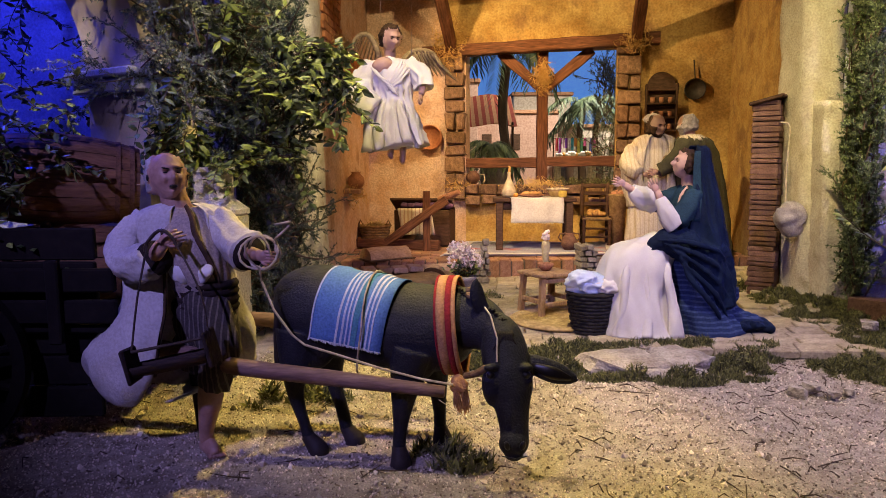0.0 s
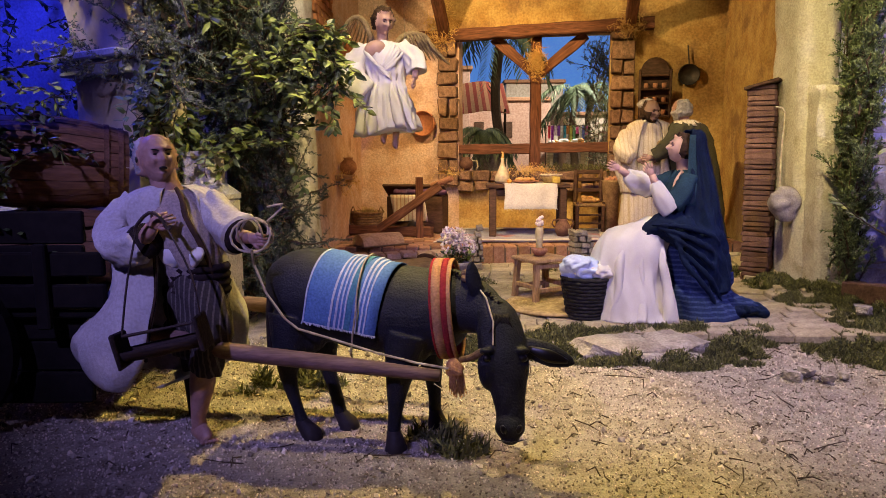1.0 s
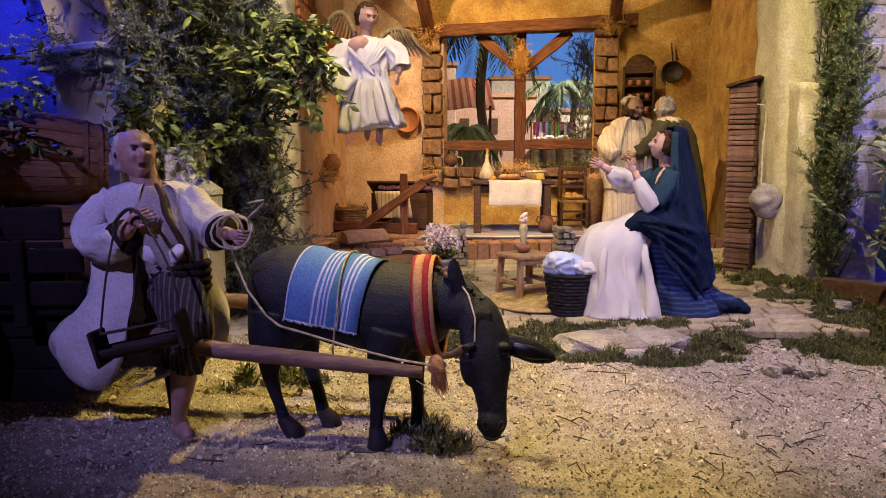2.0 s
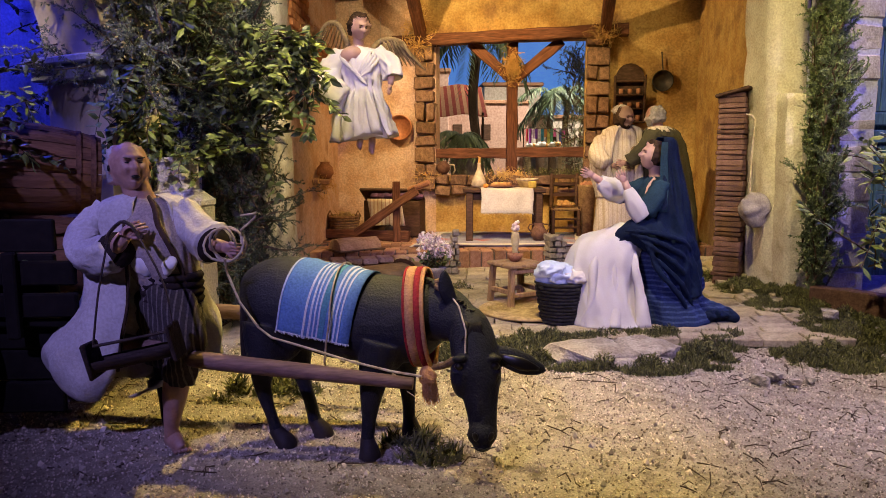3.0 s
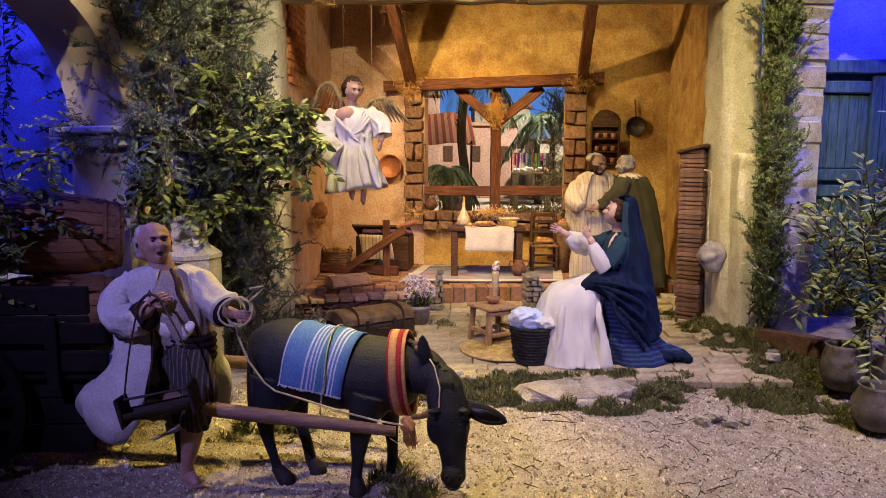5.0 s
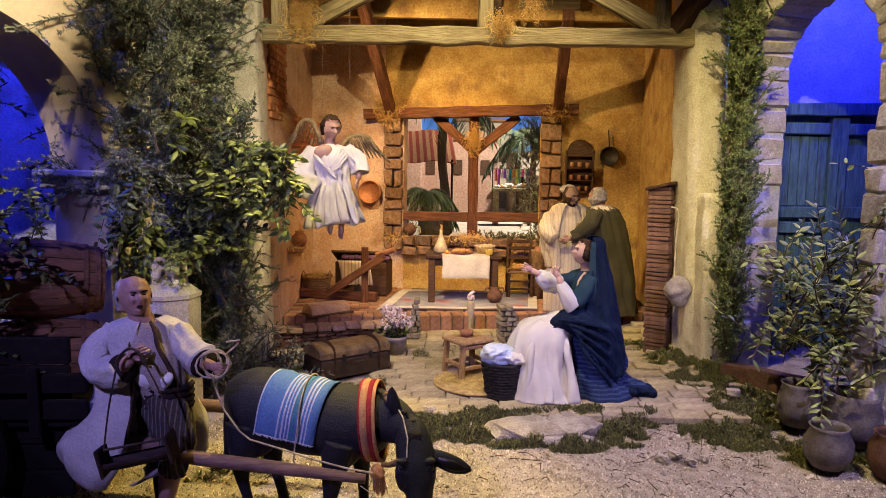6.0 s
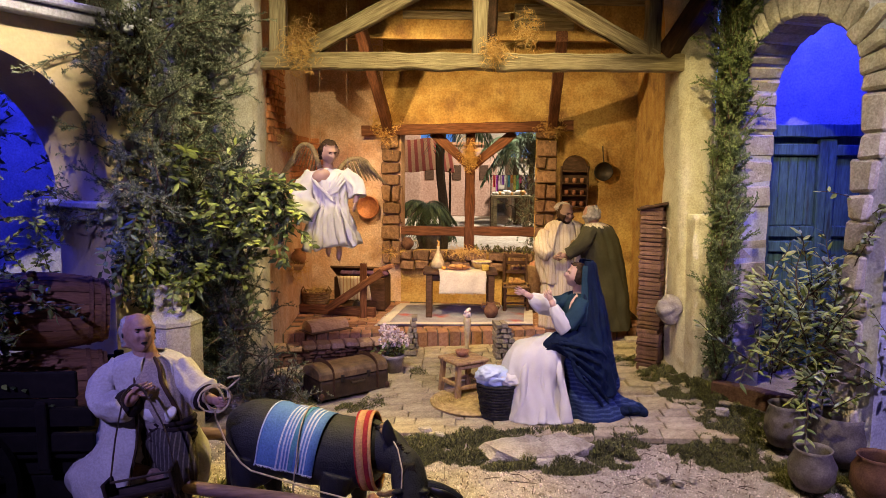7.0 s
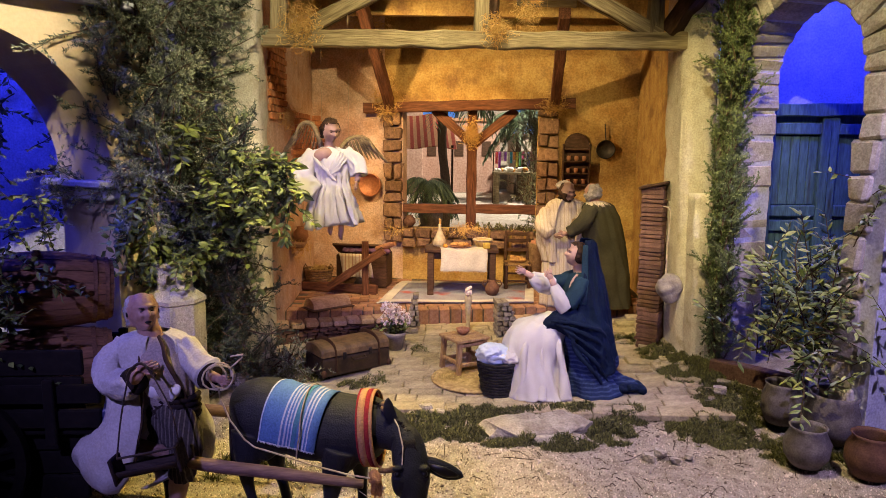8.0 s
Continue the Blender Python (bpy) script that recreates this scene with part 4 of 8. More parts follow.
tagged(part("figurine_carter", finish(bm), [M_SKIN, M_WOOL, M_GREYHAIR, M_STRIPE, M_DCLOTH, M_LINEN, M_SHIRT, M_HAIR, M_EYE_HOLLOW], smooth=True), "clay figure of a bald carter in long cream wool coat", "figurine")

# the donkey
bm = bmesh.new()
tube(bm, [(-0.326, 1.398, 0.258), (-0.318, 1.396, 0.262), (-0.296, 1.392, 0.270), (-0.255, 1.384, 0.272), (-0.20, 1.373, 0.262), (-0.13, 1.360, 0.249), (-0.07, 1.348, 0.241), (-0.015, 1.338, 0.240), (0.018, 1.331, 0.244), (0.036, 1.327, 0.250)], [0.02, 0.047, 0.071, 0.084, 0.085, 0.084, 0.084, 0.079, 0.062, 0.03], 30, 0, 0.86)
blob(bm, (-0.12, 1.355, 0.215), (0.12, 0.068, 0.052), rz(-11), 0, 22, 16)
blob(bm, (-0.262, 1.352, 0.232), (0.058, 0.036, 0.075), rz(-11), 0, 20, 14)
blob(bm, (-0.055, 1.300, 0.215), (0.040, 0.026, 0.062), rz(-11), 0, 20, 14)
tube(bm, [(-0.01, 1.338, 0.262), (0.028, 1.312, 0.262), (0.058, 1.285, 0.258), (0.080, 1.262, 0.248)], [0.066, 0.056, 0.047, 0.036], 22, 0, 0.70)
# head hangs low
tube(bm, [(0.070, 1.272, 0.268), (0.088, 1.254, 0.246), (0.097, 1.236, 0.205), (0.102, 1.220, 0.165), (0.106, 1.207, 0.125), (0.108, 1.198, 0.095), (0.108, 1.192, 0.072), (0.108, 1.190, 0.058)], [0.024, 0.037, 0.042, 0.039, 0.029, 0.0245, 0.0245, 0.014], 24, 0, 0.86)
blob(bm, (0.106, 1.186, 0.078), (0.0255, 0.022, 0.022), None, 0, 16, 12)
blob(bm, (0.106, 1.182, 0.060), (0.016, 0.016, 0.010), None, 0, 14, 10)
for s in (-1, 1):
    blob(bm, (0.098 + 0.024 * s, 1.222, 0.170), (0.020, 0.030, 0.040), None, 0, 16, 12)
    blob(bm, (0.098 + 0.029 * s, 1.205, 0.203), (0.014, 0.013, 0.007), rx(-20), 0, 12, 8)
    blob(bm, (0.098 + 0.030 * s, 1.200, 0.192), (0.008, 0.008, 0.007), None, 3, 12, 10)
    blob(bm, (0.098 + 0.030 * s, 1.205, 0.181), (0.013, 0.012, 0.006), None, 0, 12, 8)
    # dark spots paint the shade in the nostrils
    blob(bm, (0.106 + 0.013 * s, 1.165, 0.082), (0.005, 0.004, 0.008), ry(20 * s), 3, 10, 8)
blob(bm, (0.101, 1.196, 0.150), (0.013, 0.012, 0.058), rx(-13), 0, 14, 10)
tube(bm, [(0.086, 1.170, 0.062), (0.107, 1.163, 0.060), (0.127, 1.170, 0.062)], [0.001, 0.0014, 0.001], 8, 3)
# ears: one out sideways, one back; the hollow's shade painted as a dark strip
tube(bm, [(0.118, 1.236, 0.210), (0.146, 1.222, 0.203), (0.178, 1.212, 0.192), (0.205, 1.208, 0.184), (0.218, 1.207, 0.181)], [0.010, 0.018, 0.0195, 0.012, 0.002], 16, 0, 0.34)
tube(bm, [(0.138, 1.218, 0.204), (0.172, 1.204, 0.194), (0.204, 1.201, 0.185)], [0.004, 0.011, 0.003], 12, 3, 0.25)
tube(bm, [(0.062, 1.268, 0.280), (0.050, 1.268, 0.308), (0.046, 1.268, 0.334), (0.047, 1.268, 0.346)], [0.010, 0.015, 0.010, 0.002], 14, 0, 0.5)
# mane and forelock: a ridge of short tufts
for k in range(46):
    t = k / 45
    p = Vector((0.0, 1.33, 0.322)).lerp(Vector((0.092, 1.243, 0.268)), t)
    tube(bm, [p + Vector((0, 0, -0.008)), p + Vector((random.uniform(-0.003, 0.003), 0, 0.006)), p + Vector((random.uniform(-0.008, 0.010), random.uniform(-0.010, 0.002), 0.010 + random.uniform(-0.006, 0.004)))], [0.004, 0.0035, 0.001], 6, 1)
for k in range(16):
    p = Vector((0.092 + random.uniform(-0.014, 0.014), 1.236, 0.262))
    tube(bm, [p, p + Vector((random.uniform(-0.006, 0.010), -0.016, -0.006)), p + Vector((random.uniform(-0.012, 0.016), -0.022, -0.030))], [0.004, 0.0035, 0.001], 6, 1)


def leg(pts, rad, toe):
    tube(bm, pts, rad, 16, 0)
    x, y, z = pts[-1]
    dx, dy = toe
    tube(bm, [(x - dx * 0.15, y - dy * 0.15, z + 0.004), (x + dx * 0.25, y + dy * 0.25, z - 0.008), (x + dx * 0.7, y + dy * 0.7, 0.006), (x + dx * 0.75, y + dy * 0.75, -0.003)], [0.0120, 0.0150, 0.0195, 0.0205], 16, 2)


leg([(-0.278, 1.362, 0.225), (-0.288, 1.350, 0.175), (-0.294, 1.347, 0.125), (-0.287, 1.346, 0.085), (-0.276, 1.344, 0.050), (-0.270, 1.343, 0.028)], [0.055, 0.036, 0.0185, 0.0125, 0.0105, 0.0125], (0.026, -0.008))
leg([(-0.250, 1.410, 0.225), (-0.236, 1.400, 0.165), (-0.226, 1.394, 0.115), (-0.213, 1.392, 0.070), (-0.204, 1.390, 0.028)], [0.050, 0.030, 0.0155, 0.0125, 0.0130], (0.022, -0.004))
leg([(-0.066, 1.305, 0.205), (-0.080, 1.294, 0.150), (-0.087, 1.290, 0.105), (-0.091, 1.288, 0.065), (-0.094, 1.287, 0.030)], [0.046, 0.029, 0.0195, 0.0130, 0.0125], (0.006, -0.012))
leg([(-0.026, 1.382, 0.195), (-0.026, 1.390, 0.145), (-0.023, 1.391, 0.105), (-0.020, 1.391, 0.065), (-0.019, 1.391, 0.030)], [0.040, 0.026, 0.0180, 0.0130, 0.0125], (0.006, -0.006))
tube(bm, [(-0.318, 1.410, 0.300), (-0.336, 1.418, 0.270), (-0.342, 1.420, 0.20), (-0.338, 1.420, 0.13)], [0.010, 0.008, 0.008, 0.011], 10, 1)
melt(bm, 0, 0.0026, 3)
tagged(part("figurine_donkey", finish(bm), [M_DONKEY, M_MANE, M_HOOF, M_EYE_HOLLOW], smooth=True), "black clay donkey figure with its head lowered", "figurine")

# the kneeling woman
bm = bmesh.new()
Y = 2.12
SK, WH, NV, TE, HR, NS = 0, 1, 2, 3, 4, 5
head(bm, (0.690, Y - 0.005, 0.537), 0.0355, 182, SK, HR, "full", 14)
tube(bm, [(0.706, Y, 0.455), (0.700, Y - 0.004, 0.49), (0.696, Y - 0.004, 0.515)], [0.028, 0.019, 0.020], 14, SK)
loft(bm, [(0.690, Y, 0.29, 0.066, 0.062), (0.698, Y, 0.36, 0.056, 0.054), (0.706, Y, 0.42, 0.060, 0.060), (0.712, Y, 0.455, 0.048, 0.052), (0.708, Y, 0.478, 0.026, 0.026)], 28, TE, 0.02, 6)
tube(bm, [(0.690, Y - 0.030, 0.474), (0.672, Y - 0.040, 0.445), (0.660, Y - 0.046, 0.405)], [0.005, 0.011, 0.006], 12, SK, 0.6)
# white skirt over the knees, in broad folds
loft(bm, [(0.600, Y - 0.02, 0.326, 0.030, 0.040), (0.584, Y - 0.02, 0.315, 0.070, 0.066), (0.566, Y - 0.025, 0.290, 0.096, 0.080), (0.552, Y - 0.03, 0.245, 0.106, 0.086), (0.545, Y - 0.03, 0.19, 0.108, 0.092), (0.548, Y - 0.035, 0.13, 0.104, 0.098), (0.552, Y - 0.035, 0.085, 0.108, 0.104), (0.556, Y - 0.035, 0.055, 0.116, 0.110)], 84, WH, 0.055, 5, 0.9)
for x0, x1, y1, w in ((0.520, 0.478, 0.095, 0.016), (0.566, 0.556, 0.135, 0.012), (0.618, 0.640, 0.122, 0.017)):
    tube(bm, [(x0, Y - 0.085, 0.292), ((x0 * 2 + x1) / 3 - 0.008, Y - 0.108, 0.225), ((x0 + x1 * 2) / 3, Y - 0.115, 0.14), (x1, Y - y1, 0.056)], [0.005, w * 0.7, w * 0.85, w * 1.3], 16, WH, 1.0, 0.06, 3)
tube(bm, [(0.690, Y - 0.02, 0.290), (0.62, Y - 0.04, 0.296), (0.560, Y - 0.055, 0.284), (0.525, Y - 0.06, 0.235)], [0.050, 0.050, 0.042, 0.034], 22, WH, 1.0, 0.03, 4)
# ribbed shawl, mantle over back and head, trailing behind
loft(bm, [(0.690, Y - 0.01, 0.29, 0.060, 0.076), (0.705, Y - 0.01, 0.24, 0.072, 0.090), (0.722, Y - 0.01, 0.17, 0.082, 0.100), (0.742, Y - 0.012, 0.10, 0.098, 0.110), (0.755, Y - 0.015, 0.055, 0.112, 0.116)], 56, NS, 0.05, 9, 0.2)
loft(bm, [(0.722, Y, 0.594, 0.010, 0.014), (0.722, Y, 0.589, 0.026, 0.036), (0.724, Y, 0.565, 0.036, 0.048), (0.722, Y, 0.53, 0.043, 0.052), (0.728, Y, 0.49, 0.050, 0.060), (0.728, Y, 0.44, 0.064, 0.076), (0.722, Y, 0.38, 0.078, 0.092), (0.722, Y, 0.31, 0.094, 0.106), (0.736, Y, 0.24, 0.098, 0.116), (0.752, Y, 0.18, 0.090, 0.114), (0.766, Y, 0.135, 0.078, 0.106)], 60, NV, 0.045, 5, 1.0, -118, 116, 0.006)
loft(bm, [(0.722, Y, 0.576, 0.036, 0.050), (0.722, Y, 0.53, 0.046, 0.056), (0.724, Y, 0.48, 0.053, 0.064), (0.724, Y, 0.43, 0.068, 0.080), (0.718, Y, 0.38, 0.080, 0.096)], 24, TE, 0.012, 5, 0.0, -122, -98, 0.006)
tube(bm, [(0.560, Y - 0.085, 0.296), (0.600, Y - 0.088, 0.318), (0.650, Y - 0.080, 0.320), (0.70, Y - 0.075, 0.300), (0.75, Y - 0.065, 0.255), (0.79, Y - 0.045, 0.20)], [0.010, 0.030, 0.046, 0.060, 0.066, 0.045], 30, NV, 0.8, 0.06, 4)
for k in range(5):
    tube(bm, [(0.580 + 0.018 * k, Y - 0.115 - 0.004 * k, 0.330 - 0.010 * k), (0.66, Y - 0.135, 0.326 - 0.022 * k), (0.745, Y - 0.124, 0.300 - 0.040 * k), (0.80, Y - 0.085, 0.25 - 0.05 * k)], [0.003, 0.007, 0.007, 0.003], 12, NV)
tube(bm, [(0.77, Y - 0.03, 0.13), (0.80, Y - 0.045, 0.092), (0.85, Y - 0.05, 0.078), (0.90, Y - 0.055, 0.070), (0.925, Y - 0.06, 0.066)], [0.085, 0.062, 0.036, 0.026, 0.014], 26, NS, 0.55, 0.14, 7)
for k in range(7):
    a = 0.85 + 0.012 * k
    blob(bm, (a, Y - 0.075 + 0.012 * (k % 3), 0.070 + 0.008 * (k % 2)), (0.022, 0.016, 0.014), rz(50 * k), NV, 14, 10, 0.008, 70)
# arms
tube(bm, [(0.706, Y - 0.045, 0.455), (0.672, Y - 0.068, 0.405), (0.640, Y - 0.080, 0.378)], [0.026, 0.031, 0.030], 18, TE, 1.0, 0.06, 4)
tube(bm, [(0.640, Y - 0.080, 0.370), (0.622, Y - 0.082, 0.392), (0.604, Y - 0.080, 0.430), (0.597, Y - 0.078, 0.444)], [0.029, 0.027, 0.020, 0.014], 18, WH, 1.0, 0.06, 4)
tube(bm, [(0.600, Y - 0.078, 0.438), (0.588, Y - 0.076, 0.466)], [0.0115, 0.0095], 12, SK)
palm_hand(bm, (0.583, Y - 0.075, 0.474), (-0.35, 0.1, 0.92), 0.0110, SK, 1.1)
tube(bm, [(0.700, Y + 0.03, 0.455), (0.640, Y + 0.02, 0.430), (0.590, Y, 0.436)], [0.026, 0.030, 0.030], 18, TE, 1.0, 0.06, 4)
tube(bm, [(0.600, Y - 0.005, 0.430), (0.560, Y - 0.018, 0.446), (0.530, Y - 0.028, 0.468)], [0.034, 0.030, 0.016], 18, WH, 1.0, 0.06, 4)
tube(bm, [(0.538, Y - 0.026, 0.462), (0.506, Y - 0.034, 0.482)], [0.0115, 0.0095], 12, SK)
palm_hand(bm, (0.498, Y - 0.036, 0.487), (-0.88, -0.1, 0.35), 0.0110, SK, 1.1)
melt(bm, NV, 0.003, 2)
wrinkle(bm, (WH,), 0.0048, 14)
wrinkle(bm, (NV, TE, NS), 0.0040, 24)
tagged(part("figurine_woman", finish(bm), [M_FAIR, M_LINEN, M_MANTLE, M_TEAL, M_HAIR, M_NAVYSTRIPE], smooth=True), "figure of a kneeling woman in navy mantle and white dress", "figurine")

# the angel, hung on threads
bm = bmesh.new()
Y = 2.475
head(bm, (-0.186, Y - 0.012, 0.955), 0.0375, -58, 0, 2, "full", -14)
tube(bm, [(-0.192, Y + 0.004, 0.875), (-0.190, Y, 0.905), (-0.188, Y - 0.004, 0.93)], [0.026, 0.019, 0.019], 14, 0)
loft(bm, [(-0.190, Y + 0.004, 0.895, 0.030, 0.024), (-0.188, Y + 0.004, 0.880, 0.066, 0.036), (-0.186, Y + 0.002, 0.85, 0.070, 0.046), (-0.185, Y, 0.81, 0.068, 0.050), (-0.184, Y, 0.775, 0.064, 0.050), (-0.184, Y, 0.74, 0.070, 0.054), (-0.183, Y, 0.69, 0.084, 0.062), (-0.180, Y, 0.64, 0.100, 0.070), (-0.178, Y + 0.004, 0.598, 0.110, 0.076)], 84, 1, 0.06, 4, 0.4)
# bare chest in the open neck, crossed folds and girdle
blob(bm, (-0.213, Y - 0.030, 0.868), (0.036, 0.020, 0.026), ry(-18), 0, 18, 12)
for k in range(6):
    tube(bm, [(-0.250 + 0.008 * k, Y - 0.022 - 0.004 * k, 0.868 - 0.012 * k), (-0.218 + 0.008 * k, Y - 0.052, 0.826 - 0.009 * k), (-0.160, Y - 0.046, 0.786 - 0.004 * k)], [0.004, 0.0065, 0.004], 10, 1)
for k in range(4):
    tube(bm, [(-0.150 + 0.010 * k, Y - 0.030, 0.880 - 0.008 * k), (-0.165 + 0.004 * k, Y - 0.048, 0.84 - 0.008 * k), (-0.196, Y - 0.049, 0.796 - 0.004 * k)], [0.006, 0.008, 0.004], 10, 1)
for x0, x1, w in ((-0.215, -0.268, 0.013), (-0.200, -0.222, 0.018), (-0.178, -0.172, 0.008), (-0.160, -0.126, 0.017), (-0.145, -0.084, 0.010)):
    tube(bm, [(x0, Y - 0.040, 0.765), ((x0 + x1) / 2 - 0.006, Y - 0.064, 0.70), (x1, Y - 0.072, 0.602)], [0.003, w * 0.75, w], 14, 1, 1.0, 0.1, 3)
# wide hanging sleeves
tube(bm, [(-0.245, Y, 0.868), (-0.277, Y - 0.018, 0.825), (-0.284, Y - 0.040, 0.780), (-0.268, Y - 0.055, 0.745), (-0.240, Y - 0.060, 0.722)], [0.030, 0.036, 0.043, 0.050, 0.044], 24, 1, 0.75, 0.12, 3)
tube(bm, [(-0.290, Y - 0.050, 0.775), (-0.312, Y - 0.066, 0.783)], [0.012, 0.010], 10, 0)
palm_hand(bm, (-0.318, Y - 0.070, 0.785), (-0.8, -0.5, 0.2), 0.0105, 0, 1.0, -0.4)
tube(bm, [(-0.130, Y, 0.872), (-0.098, Y - 0.018, 0.845), (-0.078, Y - 0.034, 0.812), (-0.074, Y - 0.042, 0.792)], [0.028, 0.030, 0.031, 0.032], 24, 1, 0.85, 0.10, 4)
tube(bm, [(-0.080, Y - 0.044, 0.796), (-0.084, Y - 0.054, 0.770)], [0.012, 0.010], 10, 0)
palm_hand(bm, (-0.086, Y - 0.057, 0.762), (-0.15, -0.35, -0.9), 0.0105, 0, 0.9)
for x, z in ((-0.192, 0.562), (-0.152, 0.545)):
    tube(bm, [(x + 0.004, Y, 0.64), (x + 0.002, Y - 0.004, z + 0.030), (x, Y - 0.010, z + 0.012), (x + 0.004, Y - 0.024, z)], [0.014, 0.011, 0.010, 0.005], 12, 0)
# wings: a raised arch of bone with rows of feathers below it
for side, spanx, rise in ((-1, 0.105, 0.115), (1, 0.120, 0.060)):
    root = Vector((-0.190 + side * 0.03, Y + 0.045, 0.875))
    bone = [root, root + Vector((side * 0.030, 0.03, rise * 0.75)), root + Vector((side * spanx * 0.6, 0.05, rise)), root + Vector((side * spanx * 0.95, 0.055, rise * 0.82)), root + Vector((side * spanx * 1.08, 0.055, rise * 0.3))]
    tube(bm, bone, [0.010, 0.010, 0.009, 0.007, 0.004], 12, 3)
    for row, k0 in ((0, 0.105), (1, 0.070), (2, 0.042)):
        for k in range(15):
            t = (k + 0.5) / 15 * 4
            q = min(int(t), 3)
            p = bone[q].lerp(bone[q + 1], t - q) + Vector((0, -0.004 * row, 0))
            tip = p + Vector((side * k0 * (0.15 + 0.035 * k), 0.01, -k0 * (1.05 - 0.03 * k)))
            tube(bm, [p, (p + tip) / 2 + Vector((0, 0.006, 0)), tip], [0.003, 0.0072, 0.002], 8, 3, 0.35)
for x in (-0.220, -0.118):
    tube(bm, [(x, Y + 0.02, 0.885), (x, Y + 0.02, 1.80)], [0.0008, 0.0008], 4, 4)
wrinkle(bm, (1,), 0.0085, 22)
for v in {v for f in bm.faces if f.material_index == 1 for v in f.verts}:
    k = max(0.0, 0.73 - v.co.z) / 0.13
    v.co += Vector((0.014 * k * noise.noise(v.co * 14), 0, k * (0.010 * math.sin(34 * v.co.x + 50 * v.co.y) - 0.10 * (v.co.x + 0.18) * -1)))
tagged(part("figurine_angel", finish(bm), [M_ANGEL, M_LINEN, M_HAIR, M_WING, M_ROPE], smooth=True), "angel figure in white robe with brown wings, hung on threads", "figurine")

# two men talking on the stable floor
bm = bmesh.new()
X, Y = 0.866, 3.03
head(bm, (X - 0.003, Y - 0.030, 0.693), 0.0395, -66, 0, 2, "back", -12, 2, 0.6, 2)
blob(bm, (X - 0.010, Y - 0.008, 0.720), (0.040, 0.038, 0.024), None, 5, 18, 12, 0.008, 70)
tube(bm, [(X, Y, 0.615), (X - 0.002, Y - 0.014, 0.668)], [0.028, 0.023], 12, 0)
loft(bm, [(X, Y, 0.655, 0.03, 0.028), (X, Y, 0.628, 0.076, 0.050), (X, Y, 0.57, 0.086, 0.062), (X - 0.004, Y, 0.48, 0.086, 0.066), (X - 0.006, Y, 0.39, 0.092, 0.070), (X - 0.008, Y, 0.28, 0.098, 0.076), (X - 0.008, Y, FLOOR, 0.104, 0.080)], 60, 6, 0.06, 8, 0.4)
loft(bm, [(X, Y - 0.002, 0.660, 0.036, 0.036), (X, Y - 0.002, 0.636, 0.082, 0.056), (X - 0.012, Y - 0.003, 0.57, 0.108, 0.072), (X - 0.018, Y - 0.003, 0.49, 0.112, 0.078), (X - 0.012, Y, 0.43, 0.104, 0.082), (X - 0.006, Y, 0.36, 0.098, 0.082)], 60, 3, 0.07, 8, 1.4, -58, 244, 0.006)
tube(bm, [(X - 0.088, Y - 0.01, 0.60), (X - 0.118, Y - 0.04, 0.54), (X - 0.085, Y - 0.085, 0.500)], [0.032, 0.036, 0.030], 18, 3, 1.0, 0.06, 4)
palm_hand(bm, (X - 0.060, Y - 0.100, 0.495), (0.9, -0.1, 0.05), 0.012, 0)
tube(bm, [(X + 0.04, Y - 0.07, 0.56), (X + 0.02, Y - 0.10, 0.51)], [0.024, 0.018], 14, 7)
palm_hand(bm, (X + 0.006, Y - 0.108, 0.500), (-0.9, -0.2, -0.05), 0.012, 0)
wrinkle(bm, (3, 6), 0.0050, 26)
tagged(part("figurine_bearded_man", finish(bm), [M_DARKSKIN, M_BROWN, M_HAIR, M_SHAWL, M_ROPE, M_GREYHAIR, M_SHAWL, M_BROWN], smooth=True), "figure of a bearded man in a cream striped shawl", "figurine")
bm = bmesh.new()
X, Y = 1.035, 2.985
head(bm, (0.968, 2.945, 0.692), 0.039, 128, 0, 1, "back", -8, 1, 0.8, 4)
tube(bm, [(0.985, 2.955, 0.625), (0.974, 2.948, 0.675)], [0.029, 0.023], 12, 0)
loft(bm, [(0.988, Y - 0.034, 0.652, 0.034, 0.030), (1.000, Y - 0.030, 0.632, 0.070, 0.052), (1.016, Y - 0.018, 0.58, 0.086, 0.064), (1.034, Y - 0.01, 0.50, 0.094, 0.070), (1.050, Y, 0.41, 0.100, 0.076), (1.062, Y, 0.30, 0.108, 0.082), (1.070, Y, 0.20, 0.112, 0.086), (1.072, Y, FLOOR, 0.114, 0.088)], 72, 2, 0.055, 6, 0.3)
loft(bm, [(0.988, Y - 0.036, 0.655, 0.036, 0.032), (0.994, Y - 0.034, 0.642, 0.058, 0.046), (1.000, Y - 0.032, 0.630, 0.066, 0.050)], 40, 3, 0.012, 9, grow=False)
tube(bm, [(0.960, 2.925, 0.620), (0.930, 2.905, 0.570), (0.885, 2.905, 0.530), (0.855, 2.912, 0.512)], [0.034, 0.036, 0.030, 0.026], 18, 2, 1.0, 0.05, 4)
palm_hand(bm, (0.838, 2.915, 0.506), (-0.9, 0.1, 0.05), 0.012, 0)
wrinkle(bm, (2,), 0.0050, 22)
tagged(part("figurine_old_man", finish(bm), [M_SKIN, M_GREYHAIR, M_OLIVE, M_SHAWL, M_EYE_HOLLOW], smooth=True), "figure of a white-haired man in a dark olive cloak", "figurine")

# ---- harness, cart and casks ----


